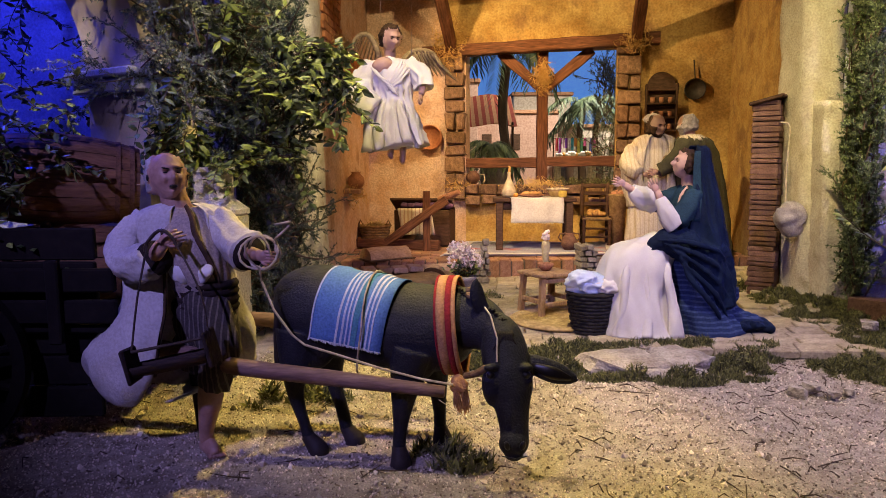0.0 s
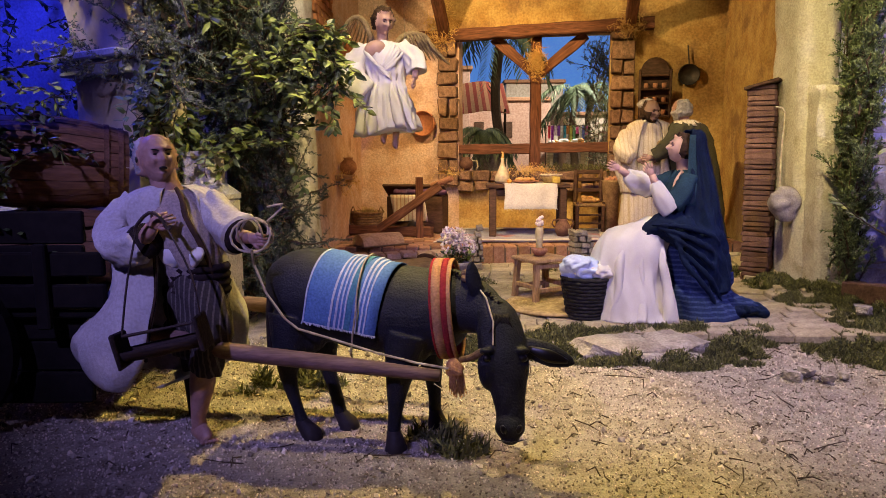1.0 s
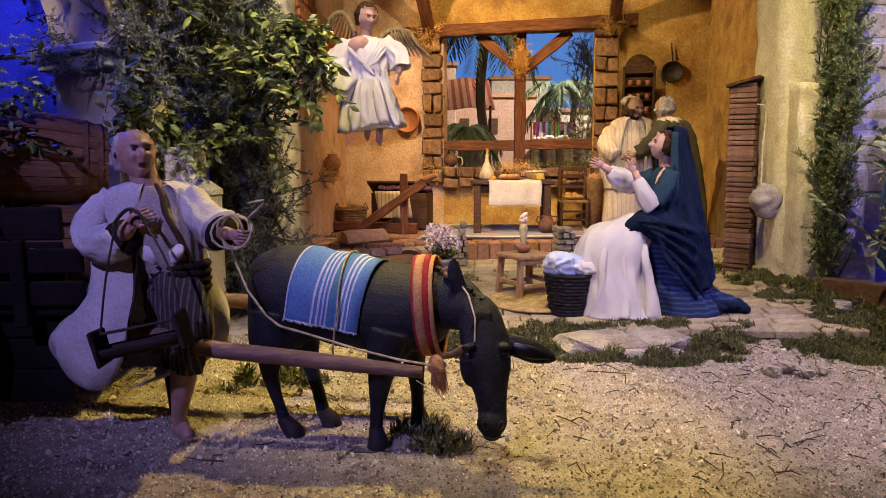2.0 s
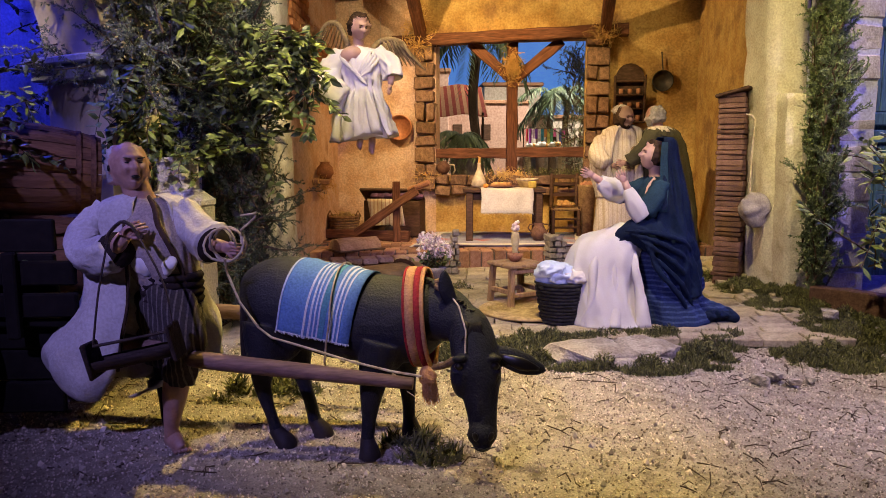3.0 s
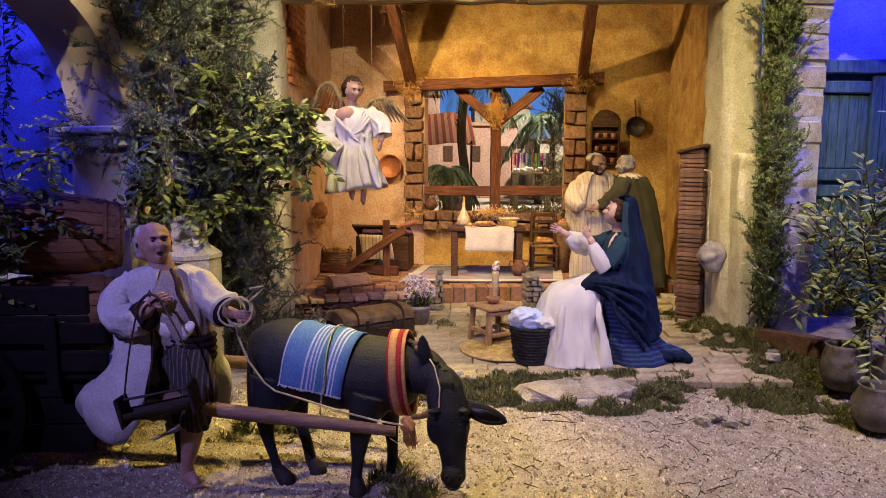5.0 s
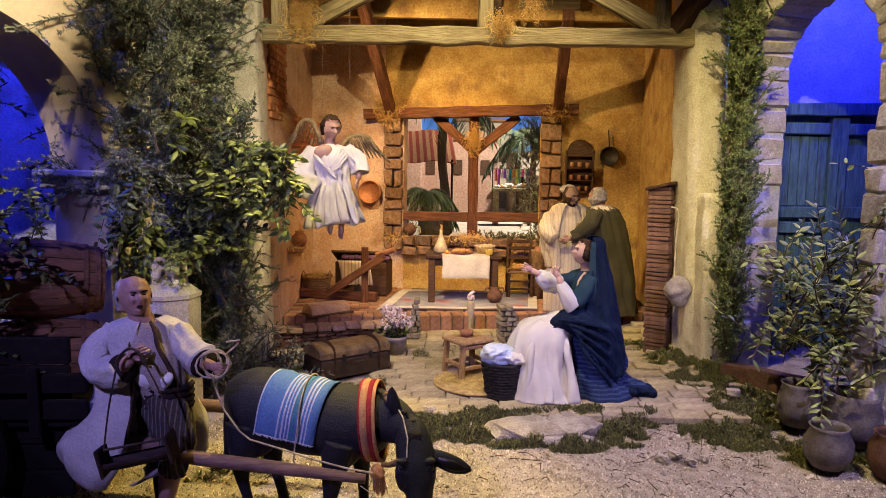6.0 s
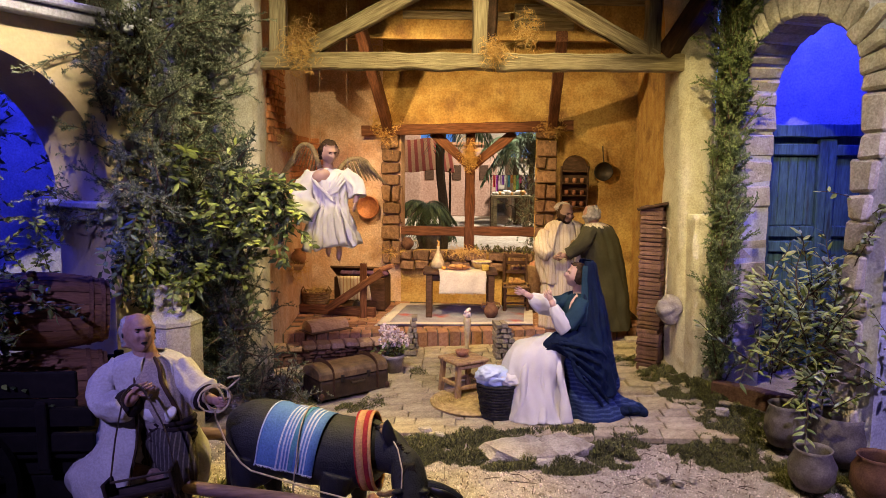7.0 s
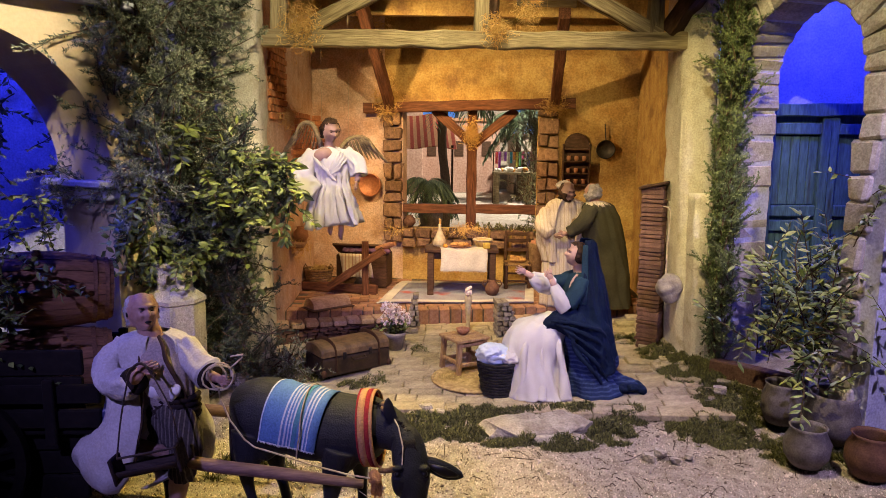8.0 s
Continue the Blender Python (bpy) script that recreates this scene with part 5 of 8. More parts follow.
def sheet(bm, rows, thick=0.004, mi=0):
    """A cloth through rows of points, with a thickness."""
    top = [[bm.verts.new(p) for p in r] for r in rows]
    low = [[bm.verts.new(Vector(p) - Vector((0, 0, thick)) + Vector((0, thick * 0.6, 0))) for p in r] for r in rows]
    for g, flip in ((top, False), (low, True)):
        for r0, r1 in zip(g, g[1:]):
            for i in range(len(r0) - 1):
                f = (r0[i], r0[i + 1], r1[i + 1], r1[i])
                bm.faces.new(f[::-1] if flip else f).material_index = mi
    rim = top[0] + [r[-1] for r in top[1:]] + top[-1][-2::-1] + [r[0] for r in top[-2:0:-1]]
    rim2 = low[0] + [r[-1] for r in low[1:]] + low[-1][-2::-1] + [r[0] for r in low[-2:0:-1]]
    for i in range(len(rim)):
        j = (i + 1) % len(rim)
        bm.faces.new((rim[i], rim2[i], rim2[j], rim[j])).material_index = mi


AX0, AX1 = Vector((-0.209, 1.3745, 0.264)), Vector((-0.076, 1.349, 0.2415))
M_BLANKET = mat("blue_striped_blanket", (0.13, 0.25, 0.46), (0.10, 0.20, 0.40), 10, 0.95, 0.6, 260)
M_TEALB = mat("teal_blanket_band", (0.10, 0.28, 0.36), (0.08, 0.22, 0.30), 10, 0.95, 0.6, 260)
M_PALEB = mat("pale_blanket_stripe", (0.60, 0.64, 0.70), (0.52, 0.56, 0.64), 10, 0.95, 0.6, 260)


def over_back(bm, u0, u1, r, mi=0, n=22, m=8, drop=1.0):
    """Cloth over the donkey's back from far flank to near flank, hanging free below the belly's bulge."""
    d = AX1 - AX0
    side = Vector((d.y, -d.x, 0)).normalized()
    rows = []
    for i in range(m + 1):
        row = []
        for k in range(n + 1):
            v = k / n
            u = u0 + (u1 - u0) * i / m
            a = radians(-48 + 160 * v * drop)
            c = AX0 + d * (u - 0.26 * max(0.0, v - 0.25) / 0.75)
            ripple = 0.0014 * math.sin(11 * u + 4 * v) + 0.0010 * math.sin(23 * u - 7 * v)
            if a <= radians(88):
                p = c + side * math.sin(a) * (r + ripple) * 0.875 + Vector((0, 0, math.cos(a) * (r + ripple)))
            else:
                p = c + side * (r * 0.875 + ripple + 0.002 * math.sin(9 * u) * (v - 0.7)) + Vector((0, 0, -(a - radians(88)) * r))
            row.append(p)
        rows.append(row)
    sheet(bm, rows, 0.003, mi)
    return rows


blanket = thing("saddle_blanket", "blue woven blanket with white stripes on the donkey", "blanket")
bm = bmesh.new()
hem = [r[-1] for r in over_back(bm, 0.0, 1.0, 0.0885)]
part("cloth", finish(bm), M_BLANKET, blanket, smooth=True)
for u, w, m_ in ((0.36, 0.028, M_PALEB), (0.43, 0.028, M_PALEB), (0.49, 0.022, M_PALEB), (0.545, 0.022, M_PALEB), (0.57, 0.075, M_TEALB), (0.71, 0.028, M_PALEB), (0.77, 0.026, M_PALEB), (0.83, 0.022, M_PALEB), (0.0, 0.02, M_PALEB)):
    bm = bmesh.new()
    over_back(bm, u, u + w, 0.0895, 0, 22, 1)
    part("stripe", finish(bm), m_, blanket)
bm = bmesh.new()
for k in range(90):
    t = k / 89 * (len(hem) - 1)
    i = min(int(t), len(hem) - 2)
    p = hem[i].lerp(hem[i + 1], t - i)
    tube(bm, [p, p + Vector((random.uniform(-0.002, 0.002), -0.001, -random.uniform(0.002, 0.006)))], [0.0009, 0.0005], 4)
part("fringe", bm, M_PALEB, blanket)
bm = bmesh.new()
pts = []
d = AX1 - AX0
side = Vector((d.y, -d.x, 0)).normalized()
for k in range(24):
    a = radians(-90 + 180 * k / 23)
    pts.append(AX0 + d * (0.60 - 0.10 * k / 23) + side * math.sin(a) * 0.0935 * 0.88 + Vector((0, 0, math.cos(a) * 0.0935)))
pts += [pts[-1] + Vector((-0.006, -0.002, -0.04)), pts[-1] + Vector((-0.010, 0.0, -0.075)), pts[-1] + Vector((-0.006, 0.022, -0.100))]
tube(bm, pts, 0.0018, 6)
part("girth_cord", bm, M_ROPE, blanket, "pale cord tied round the blanket")

collar = thing("donkey_collar", "red and orange striped woven collar with tassel", "collar")
M_COLLAR = mat("orange_band", (0.60, 0.31, 0.13), (0.50, 0.24, 0.09), 20, 0.95, 0.8, 240)
M_COLLAR2 = mat("red_band", (0.40, 0.035, 0.035), (0.28, 0.025, 0.025), 20, 0.95, 0.8, 240)
CA = Vector((0.98, -0.19, 0)).normalized()
CS = Vector((-0.19, -0.98, 0)).normalized()
for o0, o1, m_ in ((-0.0195, -0.015, M_COLLAR2), (-0.015, 0.001, M_COLLAR), (0.001, 0.012, M_COLLAR2), (0.012, 0.0195, M_COLLAR)):
    bm = bmesh.new()
    ring = []
    for j in range(36):
        a = 2 * math.pi * j / 36
        n = CS * math.sin(a) * 0.0735 + Vector((0, 0, math.cos(a) * 0.0885))
        c = Vector((0.006, 1.3335, 0.247)) + CA * (-0.008 * math.cos(a))
        ring.append([bm.verts.new(c + CA * o + n * k) for o, k in ((o0, 1.0), (o0, 1.05), ((o0 + o1) / 2, 1.06), (o1, 1.05), (o1, 1.0))])
    skin(bm, ring + [ring[0]], caps=False)
    part("band", finish(bm), m_, collar, smooth=True)
bm = bmesh.new()
for k in range(90):
    p = Vector((0.018 + random.uniform(-0.012, 0.012), 1.262 + random.uniform(-0.008, 0.008), 0.150))
    tube(bm, [p, p + Vector((random.uniform(-0.002, 0.010), random.uniform(-0.006, 0.002), -random.uniform(0.028, 0.048)))], [0.0013, 0.0006], 4)
part("tassel", bm, M_COLLAR, collar, "orange wool tassel")
bm = bmesh.new()
blob(bm, (0.016, 1.262, 0.156), (0.016, 0.012, 0.016), None, 0, 16, 12, 0.006, 90)
part("tassel_knot", bm, M_COLLAR, collar, "dark red knot above the tassel")
bm = bmesh.new()
tube(bm, [(0.034, 1.30, 0.318), (0.046, 1.282, 0.322), (0.056, 1.290, 0.310), (0.044, 1.306, 0.305), (0.034, 1.290, 0.312), (0.05, 1.274, 0.306), (0.058, 1.284, 0.296)], 0.0062, 10)
part("knot", bm, M_WICKER, collar, "twisted brown rope knot")
bm = bmesh.new()
tube(bm, [(0.028, 1.268, 0.170), (0.045, 1.240, 0.182), (0.060, 1.216, 0.198), (0.066, 1.206, 0.204)], [0.006, 0.006, 0.007, 0.002], 10)
part("halter", bm, M_WICKER, collar, "brown rope end at the halter")
bm = bmesh.new()
tube(bm, [(0.052, 1.284, 0.305), (0.070, 1.245, 0.285), (0.080, 1.215, 0.250), (0.078, 1.198, 0.215)], 0.0016, 8)
part("halter_cord", bm, M_ROPE, collar, "pale thin halter cord")

cart = thing("donkey_cart", "dark wooden donkey cart with spoked wheels and shafts", "cart")
bm = bmesh.new()
tube(bm, [(-0.70, 1.44, 0.205), (-0.46, 1.335, 0.186), (-0.389, 1.298, 0.180), (-0.20, 1.275, 0.163), (-0.010, 1.245, 0.148)], [0.016, 0.016, 0.0155, 0.0145, 0.0105], 14)
part("shaft", finish(bm), M_SHAFT, cart, "pale turned wood shaft", smooth=True)
bm = bmesh.new()
tube(bm, [(-0.72, 1.60, 0.21), (-0.40, 1.535, 0.215), (-0.16, 1.50, 0.19), (0.0, 1.47, 0.16)], [0.016, 0.0155, 0.0145, 0.011], 14)
part("shaft", finish(bm), M_SHAFT, cart, smooth=True)
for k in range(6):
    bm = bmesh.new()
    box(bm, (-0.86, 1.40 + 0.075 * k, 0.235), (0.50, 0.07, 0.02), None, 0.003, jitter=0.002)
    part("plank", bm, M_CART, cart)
# solid side closes off the lit ground behind, keeping this corner dark
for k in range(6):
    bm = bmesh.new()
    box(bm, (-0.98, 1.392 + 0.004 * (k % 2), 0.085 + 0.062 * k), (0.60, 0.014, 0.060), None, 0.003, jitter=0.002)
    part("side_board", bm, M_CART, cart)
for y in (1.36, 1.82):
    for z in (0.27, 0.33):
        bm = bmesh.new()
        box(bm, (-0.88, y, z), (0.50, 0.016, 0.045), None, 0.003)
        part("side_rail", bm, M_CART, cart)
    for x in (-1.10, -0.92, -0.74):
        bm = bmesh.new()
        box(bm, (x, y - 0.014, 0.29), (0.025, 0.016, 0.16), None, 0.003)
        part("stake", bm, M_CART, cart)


def wheel(c, r, spokes, yaw):
    q = rz(yaw)
    bm = bmesh.new()
    n = 36
    rings = []
    for k in range(n):
        a = 2 * math.pi * k / n
        rings.append([bm.verts.new(Vector(c) + q @ Vector((math.cos(a) * rr, yy, math.sin(a) * rr))) for rr, yy in ((r, -0.012), (r, 0.012), (r - 0.024, 0.012), (r - 0.024, -0.012))])
    skin(bm, rings + [rings[0]], caps=False)
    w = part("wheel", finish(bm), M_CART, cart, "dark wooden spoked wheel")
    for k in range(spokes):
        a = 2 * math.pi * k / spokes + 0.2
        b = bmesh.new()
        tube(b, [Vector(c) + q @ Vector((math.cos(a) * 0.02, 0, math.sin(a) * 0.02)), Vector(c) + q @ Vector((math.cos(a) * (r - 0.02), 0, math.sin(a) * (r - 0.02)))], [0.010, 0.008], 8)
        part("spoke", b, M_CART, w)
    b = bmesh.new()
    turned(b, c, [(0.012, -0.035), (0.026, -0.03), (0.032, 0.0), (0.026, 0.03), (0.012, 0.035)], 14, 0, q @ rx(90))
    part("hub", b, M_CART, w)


wheel((-0.82, 1.66, 0.135), 0.135, 10, 8)
wheel((-0.97, 1.33, 0.175), 0.175, 12, 4)


def cask(c, L, r, yaw, tilt, label):
    ob = thing("barrel", label, "barrel", "casks on the cart", at=c)
    ob.rotation_euler = (0, radians(tilt), radians(yaw))
    n = 18
    prof = lambda t: r * (1 - 0.22 * (2 * t - 1) ** 2)
    for k in range(n):
        bm = bmesh.new()
        a0, a1 = 2 * math.pi * (k + 0.03) / n, 2 * math.pi * (k + 0.97) / n
        rows = []
        for i in range(9):
            t = i / 8
            rows.append([bm.verts.new((L * (t - 0.5), math.cos(a) * rr, math.sin(a) * rr)) for a, rr in ((a0, prof(t)), ((a0 + a1) / 2, prof(t) * 1.006), (a1, prof(t)), (a1, prof(t) - 0.008), (a0, prof(t) - 0.008))])
        skin(bm, rows)
        part("stave", finish(bm), M_CASK, ob, smooth=False)
    for t in (0.05, 0.14, 0.86, 0.95):
        bm = bmesh.new()
        rr = prof(t) + 0.0025
        rings = []
        for k in range(36):
            a = 2 * math.pi * k / 36
            rings.append([bm.verts.new((L * (t - 0.5) + o, math.cos(a) * q, math.sin(a) * q)) for o, q in ((-0.0055, rr - 0.004), (-0.0055, rr), (0.0055, rr), (0.0055, rr - 0.004))])
        skin(bm, rings + [rings[0]], caps=False)
        part("hoop", finish(bm), M_HOOP, ob, "dark flat hoop")
    for s in (-1, 1):
        bm = bmesh.new()
        turned(bm, (s * (L / 2 - 0.012), 0, 0), [(0.001, -0.004), (prof(0) - 0.008, -0.004), (prof(0) - 0.008, 0.004), (0.001, 0.004)], 24, 0, ry(90))
        part("barrel_head", finish(bm), M_CASK, ob)
    bm = bmesh.new()
    turned(bm, (-0.02, -0.03, r * 0.955), [(0.012, -0.01), (0.012, 0.006), (0.008, 0.012)], 10)
    part("bung", bm, M_DWOOD, ob)


cask((-0.895, 1.68, 0.512), 0.335, 0.106, 26, 4, "brown oak barrel with dark hoops on the cart")
cask((-0.885, 1.64, 0.310), 0.33, 0.104, 24, 0, "brown oak barrel lying under another on the cart")

# load box that the carter holds by its cords
hod = thing("carrying_tray", "dark wooden tray hung on leather cords", "tray")
bm = bmesh.new()
rings = []
for k in range(9):
    c = Vector((-0.549, 1.238, 0.200)).lerp(Vector((-0.414, 1.232, 0.230)), k / 8)
    rings.append([bm.verts.new(c + Vector((0, math.cos(a) * rr, math.sin(a) * rr * 0.95))) for a, rr in [(math.pi * (1 + j / 10), 0.024 + 0.0012 * noise.noise(Vector((k * 0.8, j * 0.9, 2)))) for j in range(11)] + [(math.pi * (2 - j / 8), 0.019) for j in range(9)]])
skin(bm, rings)
part("trough", finish(bm), M_TRAY, hod, smooth=True)
for x, z in ((-0.551, 0.202), (-0.412, 0.234)):
    bm = bmesh.new()
    box(bm, (x, 1.235, z), (0.009, 0.056, 0.062), ry(-12), 0.003, jitter=0.002)
    part("end_board", bm, M_TRAY, hod)
for a, b in (((-0.551, 1.236, 0.222), (-0.526, 1.268, 0.410)), ((-0.414, 1.232, 0.252), (-0.472, 1.262, 0.405))):
    bm = bmesh.new()
    m1 = Vector(a).lerp(Vector(b), 0.5) + Vector((0.012 if a[0] > -0.5 else -0.004, 0, 0))
    tube(bm, [a, m1, b], 0.0019, 10)
    part("cord", bm, M_LEATHER, hod)
bm = bmesh.new()
tube(bm, [(-0.531, 1.268, 0.395), (-0.526, 1.268, 0.412), (-0.505, 1.268, 0.432), (-0.485, 1.264, 0.426), (-0.472, 1.262, 0.405), (-0.466, 1.262, 0.412)], 0.0032, 10)
part("grip", bm, M_LEATHER, hod)
bm = bmesh.new()
tube(bm, [(-0.551, 1.236, 0.224), (-0.48, 1.234, 0.238), (-0.414, 1.232, 0.252)], 0.0028, 10)
part("handle", bm, M_LEATHER, hod)

rope = thing("lead_rope", "pale rope with loose loops from hand to collar", "rope")
bm = bmesh.new()
P = Vector((-0.338, 1.298, 0.385))
pts = [P + Vector((0.028 * math.cos(a) * (1 + 0.3 * math.sin(a * 0.37)), 0.012 * math.sin(a * 1.3), 0.004 + 0.030 * math.sin(a))) for a in [0.45 * k for k in range(44)]]
pts += [P + Vector((0.03, -0.01, 0.03)), P + Vector((0.055, -0.01, 0.052)), P + Vector((0.058, -0.01, 0.060)), P + Vector((0.03, -0.01, 0.055))]
tube(bm, pts, 0.0022, 6)
part("coil", bm, M_ROPE, rope)
bm = bmesh.new()
tube(bm, [P + Vector((0.0, -0.01, -0.02)), (-0.340, 1.31, 0.335), (-0.318, 1.30, 0.285), (-0.285, 1.293, 0.240), (-0.262, 1.290, 0.222), (-0.20, 1.282, 0.205), (-0.12, 1.268, 0.183), (-0.05, 1.256, 0.168), (0.005, 1.248, 0.160)], 0.0022, 6)
part("strand", bm, M_ROPE, rope)
bm = bmesh.new()
tube(bm, [(-0.020, 1.236, 0.137), (0.02, 1.22, 0.115), (0.075, 1.15, 0.098)], 0.0008, 4)
part("thread", bm, M_ROPE, rope)

# octagonal planter behind the carter
plinth = thing("stone_plinth", "white plaster octagonal plinth with a moulded neck", "plinth", at=(-0.645, 1.99, 0.0))
plinth.rotation_euler = (0, 0, radians(8))
bm = bmesh.new()
turned(bm, (0, 0, 0), [(0.094, 0.0), (0.094, 0.405), (0.090, 0.408)], 8)
part("shaft", bm, M_WHITE, plinth)
bm = bmesh.new()
turned(bm, (0, 0, 0), [(0.092, 0.408), (0.098, 0.412), (0.098, 0.424), (0.060, 0.452), (0.057, 0.460), (0.057, 0.520), (0.062, 0.526), (0.062, 0.538), (0.05, 0.538)], 8)
part("neck", bm, M_WHITE, plinth)

# ---- blue door in the alcove ----
door = thing("door_1", "weathered blue panelled wooden door, closed", "door", kind="structure", at=(0, 0, 0))
DY = 2.475
bm = bmesh.new()
box(bm, (1.72, DY + 0.015, 0.55), (0.44, 0.02, 1.0), None, 0.003)
part("leaf", bm, M_BLUEDOOR, door)
for x in (1.535, 1.765, 1.795):
    bm = bmesh.new()
    box(bm, (x, DY - 0.008, 0.54), (0.042, 0.03, 0.98), None, 0.005)
    part("stile", bm, M_BLUEDOOR, door)
for x0, x1, z in ((1.556, 1.744, 0.985), (1.556, 1.744, 0.66), (1.556, 1.744, 0.60), (1.556, 1.744, 0.25), (1.816, 1.94, 0.985), (1.816, 1.94, 0.66), (1.816, 1.94, 0.25)):
    bm = bmesh.new()
    box(bm, ((x0 + x1) / 2, DY - 0.006, z), (x1 - x0, 0.026, 0.045), None, 0.004)
    part("rail", bm, M_BLUEDOOR, door)
for k in range(5):
    for z0, z1 in ((0.685, 0.96), (0.275, 0.575)):
        bm = bmesh.new()
        box(bm, (1.575 + 0.037 * k, DY + 0.002, (z0 + z1) / 2), (0.034, 0.01, z1 - z0), None, 0.002)
        part("plank", bm, M_BLUEDOOR, door)
timber("door_lintel", (1.47, DY - 0.01, 1.055), (2.1, DY - 0.012, 1.065), 0.05, 0.05, M_BLUEDOOR, "blue painted timber lintel over the door")
timber("bench_rail", (1.36, 2.05, 0.40), (1.62, 2.02, 0.39), 0.02, 0.022, M_BEAM, "weathered pole before the blue door", 0.2, 8)

# ---- brick column with a sloping cap, sack and strap ----
col = thing("brick_column", "narrow stack of dark thin bricks with a sloping cap", "column", at=(0, 0, 0))
z = 0.05
proto = []
for v in range(4):
    bm = bmesh.new()
    box(bm, (0, 0, 0), (0.088 + 0.003 * (v % 2), 0.10, 0.0165), None, 0.0018, jitter=0.0026)
    ob = part("brick", bm, M_DBRICK, col)
    proto.append(ob)
k = 0
while z < 0.735:
    ob = proto[k] if k < 4 else None
    if ob is None:
        ob = new("brick", proto[k % 4].data)
        ob.parent = col
    ob.matrix_world = Matrix.Translation((1.130 - 0.012 * (z - 0.1) + random.uniform(-0.003, 0.003), 2.555 + random.uniform(-0.003, 0.003), z + 0.011)) @ rz(-36 + random.uniform(-2, 2)).to_4x4()
    z += 0.0180
    k += 1
bm = bmesh.new()
box(bm, (1.125, 2.555, 0.755), (0.115, 0.13, 0.012), rz(-36) @ ry(-14), 0.003)
part("cap", bm, M_DWOOD, col, "dark sloping wooden cap")
sack = thing("hanging_sack", "round grey cloth sack hung by a cord", "sack", at=(0, 0, 0))
bm = bmesh.new()
blob(bm, (1.150, 2.42, 0.352), (0.053, 0.035, 0.060), None, 0, 40, 30, 0.016, 34)
part("bag", bm, M_CLAYG, sack, smooth=True)
bm = bmesh.new()
tube(bm, [(1.135, 2.43, 0.405), (1.140, 2.445, 0.52), (1.150, 2.455, 0.655), (1.142, 2.458, 0.672), (1.120, 2.458, 0.676)], 0.0028, 6)
part("cord", bm, M_ROPE, sack)

# ---- terrace flags, steps, low walls ----
pave = thing("pavement", "worn irregular stone flags of the terrace", "pavement", kind="structure")
bm = bmesh.new()
rows = [[bm.verts.new((x, y, terrace_z(x, y) - 0.010)) for x in [-0.5 + 0.09 * i for i in range(22)]] for y in [1.93 + 0.055 * j for j in range(20)]]
for r0, r1 in zip(rows, rows[1:]):
    for i in range(len(r0) - 1):
        bm.faces.new((r0[i], r0[i + 1], r1[i + 1], r1[i]))
part("bed", finish(bm), M_FLAG, pave)
rnd = random.Random(5)
y = 1.90
row = 0
while y < 2.92:
    d = rnd.uniform(0.055, 0.085)
    x = 0.02 - 0.12 * max(0, y - 2.1) + rnd.uniform(-0.05, 0.02)
    lim = 1.08 + 0.22 * (y - 1.9)
    while x < lim:
        w = rnd.uniform(0.07, 0.15)
        bm = bmesh.new()
        box(bm, (0, 0, 0), (w - 0.003, d - 0.003, 0.022), None, 0.0025, jitter=0.0022)
        ob = part("flagstone", bm, M_FLAG, pave)
        cx, cy = x + w / 2, y + d / 2 - 0.10 * (x + w / 2 - 0.5) * (1 if y < 2.3 else 0.3)
        ob.matrix_world = Matrix.Translation((cx, cy, terrace_z(cx, cy) - 0.0075 + rnd.uniform(-0.002, 0.002))) @ rz(rnd.uniform(-4, 4) - 5).to_4x4() @ rx(rnd.uniform(2, 3.6)).to_4x4()
        x += w
    y += d
    row += 1

floor_ob = bpy.data.objects["floor"]


def place(name, s, m, material, parent, bevel=0.003, jitter=0.002):
    bm = bmesh.new()
    box(bm, (0, 0, 0), s, None, bevel, jitter=jitter)
    ob = part(name, bm, material, parent)
    ob.matrix_world = m
    return ob


# upright bricks along the floor's edge
EDGE = [(-0.44, 2.925), (0.16, 2.925), (0.52, 2.955), (1.28, 3.025)]
for (x0, y0), (x1, y1) in zip(EDGE, EDGE[1:]):
    n = max(2, int(round((x1 - x0) / 0.052)))
    ang = math.degrees(math.atan2(y1 - y0, x1 - x0))
    for i in range(n):
        t = (i + 0.5) / n
        place("brick", ((x1 - x0) / n - 0.005, 0.075, 0.075), Matrix.Translation((x0 + (x1 - x0) * t, y0 + (y1 - y0) * t + 0.028, FLOOR - 0.036 + rnd.uniform(-0.002, 0.002))) @ rz(ang + rnd.uniform(-2, 2)).to_4x4(), M_BRICK, floor_ob)
# floor bricks
j = 0
y = 3.03
while y < 3.72:
    x = -0.43 + (0.045 if j % 2 else 0)
    while x < 1.22:
        if y < 3.66 - 0.2 * x and (y > 3.05 or x < 1.0):
            place("tile", (0.086, 0.043, 0.02), Matrix.Translation((x + 0.043, y, FLOOR - 0.010 + rnd.uniform(-0.0015, 0.0015))) @ rz(rnd.uniform(-1.5, 1.5)).to_4x4(), M_BRICK, floor_ob)
        x += 0.090
    y += 0.047
    j += 1


